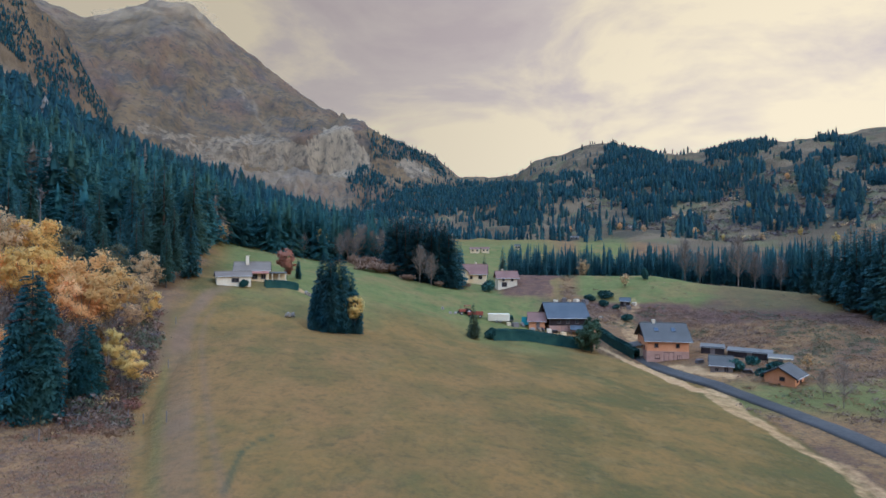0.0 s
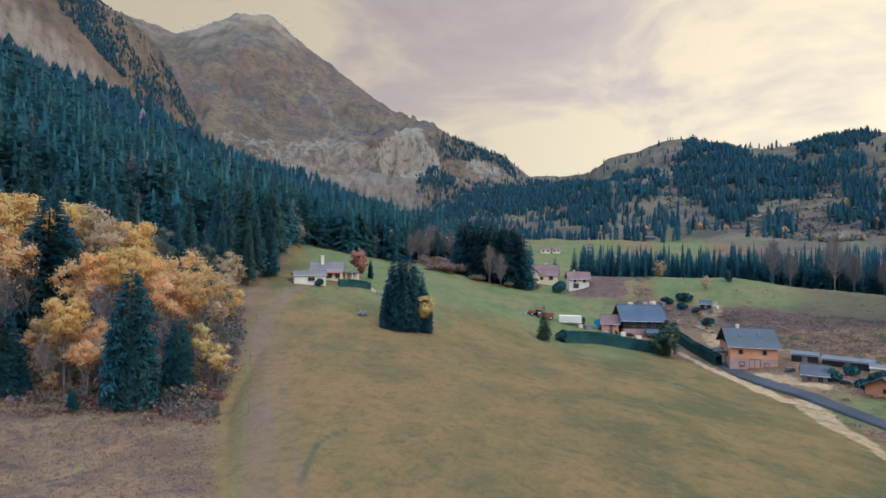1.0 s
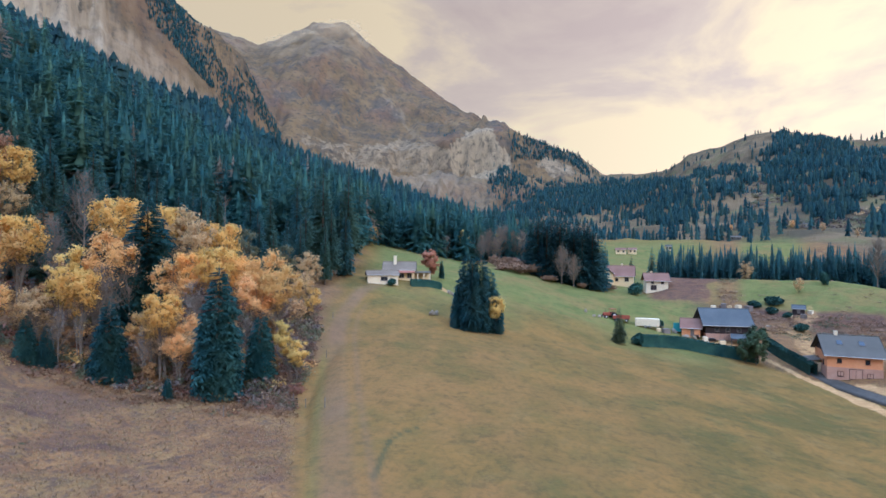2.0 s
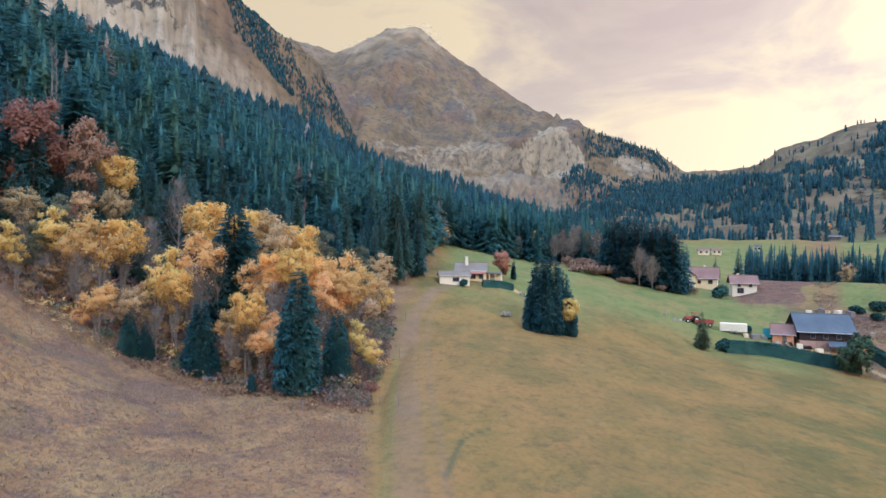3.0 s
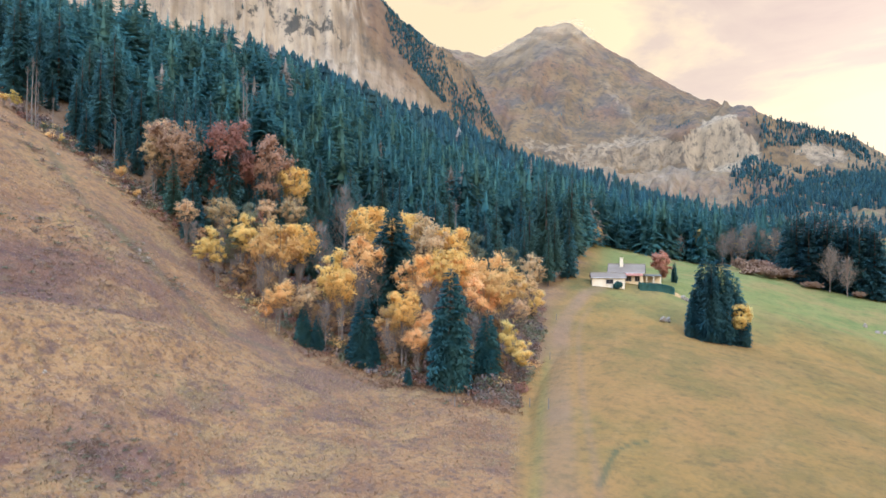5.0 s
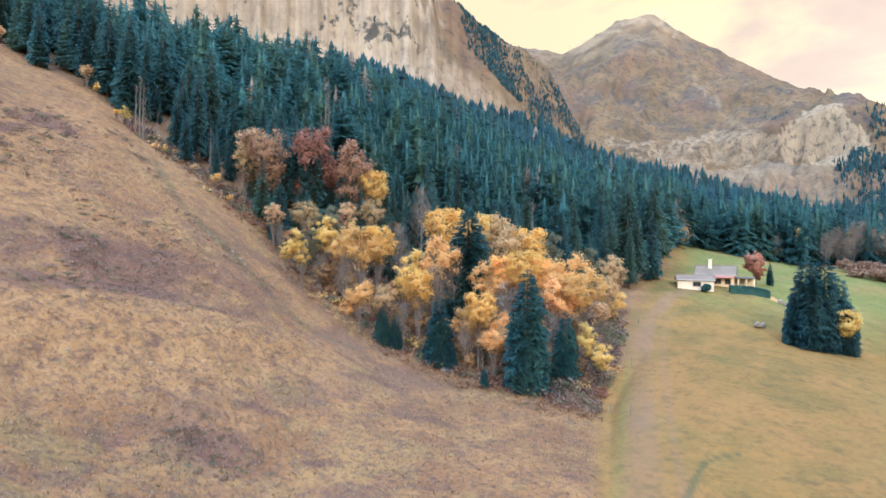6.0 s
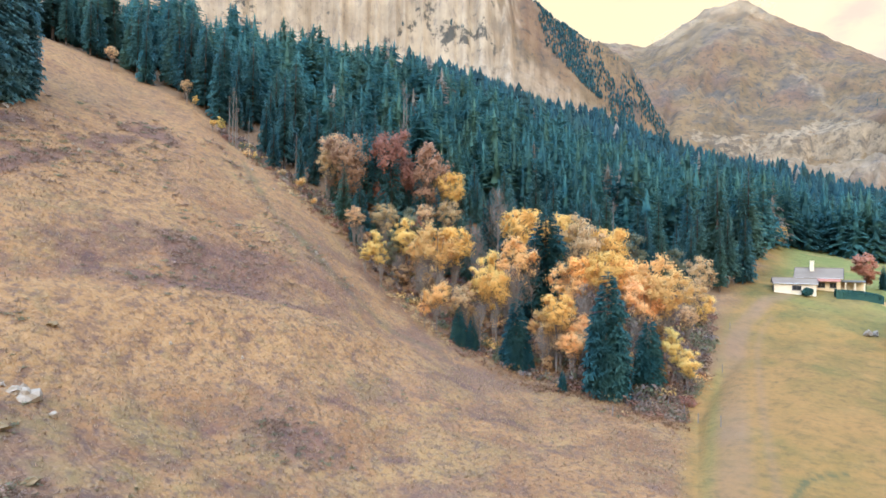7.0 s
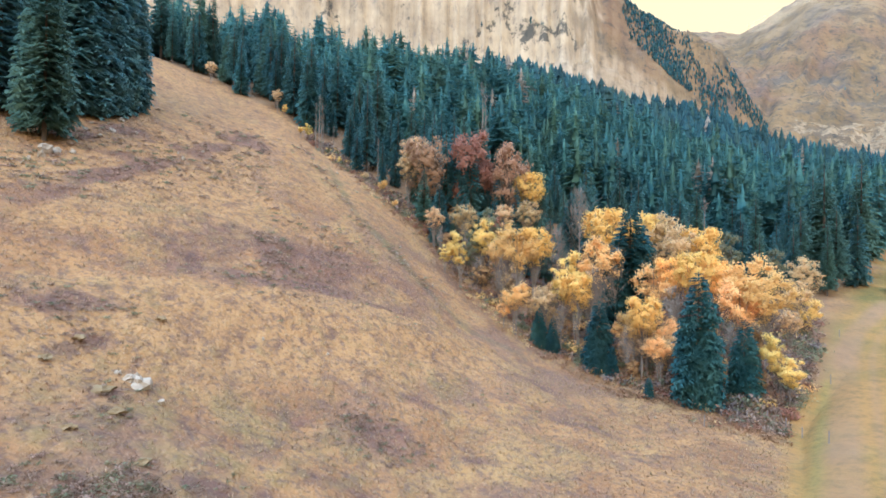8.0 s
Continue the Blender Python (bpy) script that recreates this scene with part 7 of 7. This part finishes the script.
# ---- the steep spruces beside the upper meadow ----
for a, d, h in ((91.2, 114, 31), (92.2, 111, 32), (93.3, 109, 33), (94.3, 107, 33), (95.3, 106, 33), (92.7, 117, 33), (94.0, 116, 34), (95.6, 114, 34), (96.6, 108, 34), (98.8, 106, 34), (100.6, 101, 34), (97.4, 116, 34), (99.4, 116, 35), (102.0, 106, 35), (103.6, 101, 34), (92.0, 121, 32), (96.2, 122, 35), (101, 115, 35)):
    plant("spruce_tree", TALL, place(a, d) - Vector((0, 0, 0.3)), h / 25, a * 5, "tall dark spruce on the steep upper meadow", "tree", "spruces of the upper meadow", 1.0 + 0.1 * math.sin(a * 7))
plant("spruce_tree", SHAGGY, place(97.6, 91) - Vector((0, 0, 0.3)), 1.0, 0.6, "shaggy paler spruce standing before the upper spruces", "tree")
# bare trunks at the edge of the wood
SNAG = bare_tree(150, 14, 0.7, 14, PALE_BARK)
for a, d, h in ((74.7, 141, 12), (74.35, 140, 14.5), (74.1, 139, 13), (72.9, 137, 9), (70.8, 136, 7), (57.6, 165, 30), (57.3, 166, 27), (73.95, 140, 10.5), (36.2, 128, 20), (68.4, 134, 12)):
    plant("dead_tree", SNAG, place(a, d) - Vector((0, 0, 0.3)), h / 14, a, "bare pale dead trunk at the forest edge", "tree", "dead trunks")


# ---- scrub, undergrowth and grass ----
def tuft_arrays(seed, blades):
    r = np.random.RandomState(seed)
    v = []
    for _ in range(blades):
        b, lean = r.uniform(0, 6.28), r.uniform(0.15, 0.75)
        c, s = math.cos(b), math.sin(b)
        o = r.uniform(-0.12, 0.12, 2)
        v += [(o[0] - s * 0.07, o[1] + c * 0.07, -0.05), (o[0] + s * 0.07, o[1] - c * 0.07, -0.05), (o[0] + c * lean * 0.6, o[1] + s * lean * 0.6, r.uniform(0.5, 1.0))]
    v, away = facing(np.array(v), np.tile((0.0, 0.0, 1.0), (3 * blades, 1)) + 0.25 * r.normal(size=(3 * blades, 3)))
    return v, np.arange(3 * blades).reshape(-1, 3), unit(away)


def strewn(count, az0, az1, d0, d1, test):
    """Places spread evenly over a ring of the plan, kept where test(az, dist, x, y) is true."""
    a, d = rng.uniform(az0, az1, count), np.sqrt(rng.uniform(d0**2, d1**2, count))
    x, y = -d * np.sin(np.radians(a)), d * np.cos(np.radians(a))
    keep = test(a, d, x, y)
    a, d, x, y = a[keep], d[keep], x[keep], y[keep]
    return a, d, x, y, land(a, d)


def on_meadow(a, d, x, y):
    return (a > track_azimuth(d) + 1.2) & (d < line_at(EDGE, a)[0])


TUFTS = [tuft_arrays(s, 5) for s in range(6)]
a, d, x, y, z = strewn(60000, 27, 106, 28, 112, lambda a, d, x, y: on_meadow(a, d, x, y) & (fractal(x, y, 11, 3, 21) + rng.uniform(-1.2, 1.2, len(a)) > -0.1))
tone = (fractal(x, y, 14, 3, 23) + rng.uniform(-0.5, 0.5, len(a)) > 0.35).astype(int)
scatter("meadow_tussocks", TUFTS, np.stack([x, y, z, rng.uniform(0.12, 0.34, len(x)), rng.uniform(0, 6.28, len(x)), rng.uniform(1.0, 1.9, len(x))], -1), [STRAW, FERN], "dry straw and russet tussocks on the hill meadow", "grass", tone)
SCRUB = [bush_arrays(s, 60, 0.10) for s in range(5)]
rows = []
for az, dist, spread, n, size in ((79.4, 76, 1.6, 22, 1.3), (77.8, 73, 1.4, 14, 1.0), (81.5, 65, 3.0, 24, 1.0), (75.6, 70, 3.0, 22, 0.9), (78.8, 68, 2.5, 20, 0.9), (69.2, 49, 1.4, 20, 0.9), (69.7, 46, 1.6, 22, 0.8), (66.3, 46, 1.8, 24, 0.8), (71.1, 86, 3.5, 26, 1.1), (67.6, 93, 4, 24, 1.2), (74.5, 85, 4, 26, 1.2),
                                (72.2, 76, 3, 20, 1.0), (86.6, 101, 5, 34, 1.4), (83.2, 121, 5, 34, 1.6), (81.1, 122, 4, 24, 1.4), (90.3, 89, 4, 30, 1.3), (94.7, 83, 4, 30, 1.3), (98.2, 77, 4, 30, 1.2), (87.6, 92, 3, 18, 1.1), (95.3, 51, 2, 20, 0.8), (96.9, 49, 2, 18, 0.8), (94.4, 46, 1.4, 12, 0.7), (91.9, 53, 1.4, 10, 0.7),
                                (59.3, 62, 1.6, 12, 0.6), (66.4, 61, 1.4, 8, 0.6), (54.7, 64, 1.8, 10, 0.6), (82.1, 99, 3, 18, 1.1), (80, 111, 3, 20, 1.3), (71, 70, 3, 16, 0.8), (64, 68, 2.4, 10, 0.7), (97.8, 32, 1.3, 16, 0.7), (93.9, 32, 1.4, 18, 0.7), (95.4, 31, 1.0, 24, 1.1), (91.6, 31.6, 1.0, 20, 1.0), (89.0, 32.5, 0.9, 14, 0.9), (92.4, 41.4, 0.8, 10, 0.7), (91.6, 38.9, 0.8, 10, 0.7), (63.2, 90, 2, 16, 0.9), (66.5, 94, 1.2, 14, 0.9), (70.3, 100, 1.2, 14, 1.0), (71.8, 108, 1.2, 14, 1.0), (72.9, 115, 1.2, 14, 1.0), (74.4, 122, 1.2, 16, 1.2), (75.7, 129, 1.4, 16, 1.2), (92.8, 98, 3, 24, 1.2), (95.6, 96, 3, 20, 1.2), (90.8, 32, 1.2, 12, 0.6), (84.7, 34, 1.6, 16, 0.55), (95.1, 36, 1.2, 10, 0.5), (93.1, 42, 0.6, 6, 0.7)):
    c = place(az, dist)
    for _ in range(2 * n):
        q = c + Vector((rng.normal() * spread, rng.normal() * spread, 0))
        rows.append((q.x, q.y, size * rng.uniform(0.35, 1.05)))
rows = np.array(rows)
z = land(np.degrees(np.arctan2(-rows[:, 0], rows[:, 1])), np.hypot(rows[:, 0], rows[:, 1]))
n = len(rows)
scatter("heather_scrub", SCRUB, np.stack([rows[:, 0], rows[:, 1], z, rows[:, 2] * 0.8, rng.uniform(0, 6.28, n), rng.uniform(1.0, 1.7, n)], -1), [HEATH, OLIVE], "low russet and dull green scrub on the hill meadow", "shrub", (rng.rand(n) < 0.22).astype(int))
a, d, x, y, z = strewn(5200, 29, 74, 70, 145, lambda a, d, x, y: (d > line_at(EDGE, a)[0] - 7 - 3 * fractal(x, y, 12, 2, 29)) & (d < line_at(EDGE, a)[0] + 9) & (a > track_azimuth(d) + 1.6))
n = len(x)
scatter("fern_fringe", [bush_arrays(s, 26, 0.13) for s in range(5)], np.stack([x, y, z - 0.05, rng.uniform(0.4, 1.6, n), rng.uniform(0, 6.28, n), rng.uniform(0.9, 1.6, n)], -1), [FERN, RUST, OLIVE, TAN], "rusty dry ferns and brambles along the foot of the wood", "shrub", np.digitize(fractal(x, y, 9, 3, 61) + rng.uniform(-0.5, 0.5, n), [0.25, 0.55, 0.72]))
# undergrowth along the foot of the wood and beside the track
a, d, x, y, z = strewn(5200, 26, 76, 76, 150, lambda a, d, x, y: (d > line_at(EDGE, a)[0] - 1.5) & (d < np.where(a < 32, 112, wood_start(a) + 4)) & (a > track_azimuth(d) + 1.0))
n = len(x)
kind = np.digitize(rng.rand(n), [0.16, 0.36, 0.62, 0.68])
scatter("wood_undergrowth", SCRUB, np.stack([x, y, z, rng.uniform(0.8, 3.6, n), rng.uniform(0, 6.28, n), rng.uniform(0.7, 1.2, n)], -1), [RUST, THICKET, OLIVE, AMBER, HEATH], "tangled russet and olive undergrowth at the foot of the wood", "shrub", kind)
a, d, x, y, z = strewn(2600, 25.5, 34, 74, 120, lambda a, d, x, y: a > track_azimuth(d) + 1.3)
n = len(x)
scatter("trackside_scrub", SCRUB, np.stack([x, y, z, rng.uniform(0.5, 1.9, n), rng.uniform(0, 6.28, n), rng.uniform(0.9, 1.4, n)], -1), [HEATH, RUST, OLIVE, TAN], "purple-brown scrub and brambles between the wood and the track", "shrub", np.digitize(rng.rand(n), [0.7, 0.85, 0.97]))
# rough slope beyond the road
a, d, x, y, z = strewn(9000, -44, -12, 100, 232, lambda a, d, x, y: (((d > np.interp(a, [-44, -36, -28, -23, -18, -12], [120, 135, 150, 160, 172, 178])) & ((d < 192) | (a > -13.5) | (rng.rand(len(a)) < 0.03))) | ((near_line(x, y, [(58, 60), (57, 90), (53, 110)]) > 3.2) & (d < line_at(RISE, a)[0]) & (d > line_at(VERGE, a)[0] - 1) & (a < -28) & (rng.rand(len(a)) < 0.5))) & (fractal(x, y, 26, 3, 51) > -1.1))
n = len(x)
scatter("bracken_slope", [bush_arrays(s, 30, 0.10) for s in range(6)], np.stack([x, y, z - 0.1, rng.uniform(0.5, 1.7, n), rng.uniform(0, 6.28, n), rng.uniform(1.1, 2.0, n)], -1), [HEATH, FERN, OLIVE], "brown bracken and brambles on the slope behind the houses", "shrub", np.digitize(fractal(x, y, 16, 3, 57) + rng.uniform(-0.35, 0.35, n), [0.1, 0.5]))
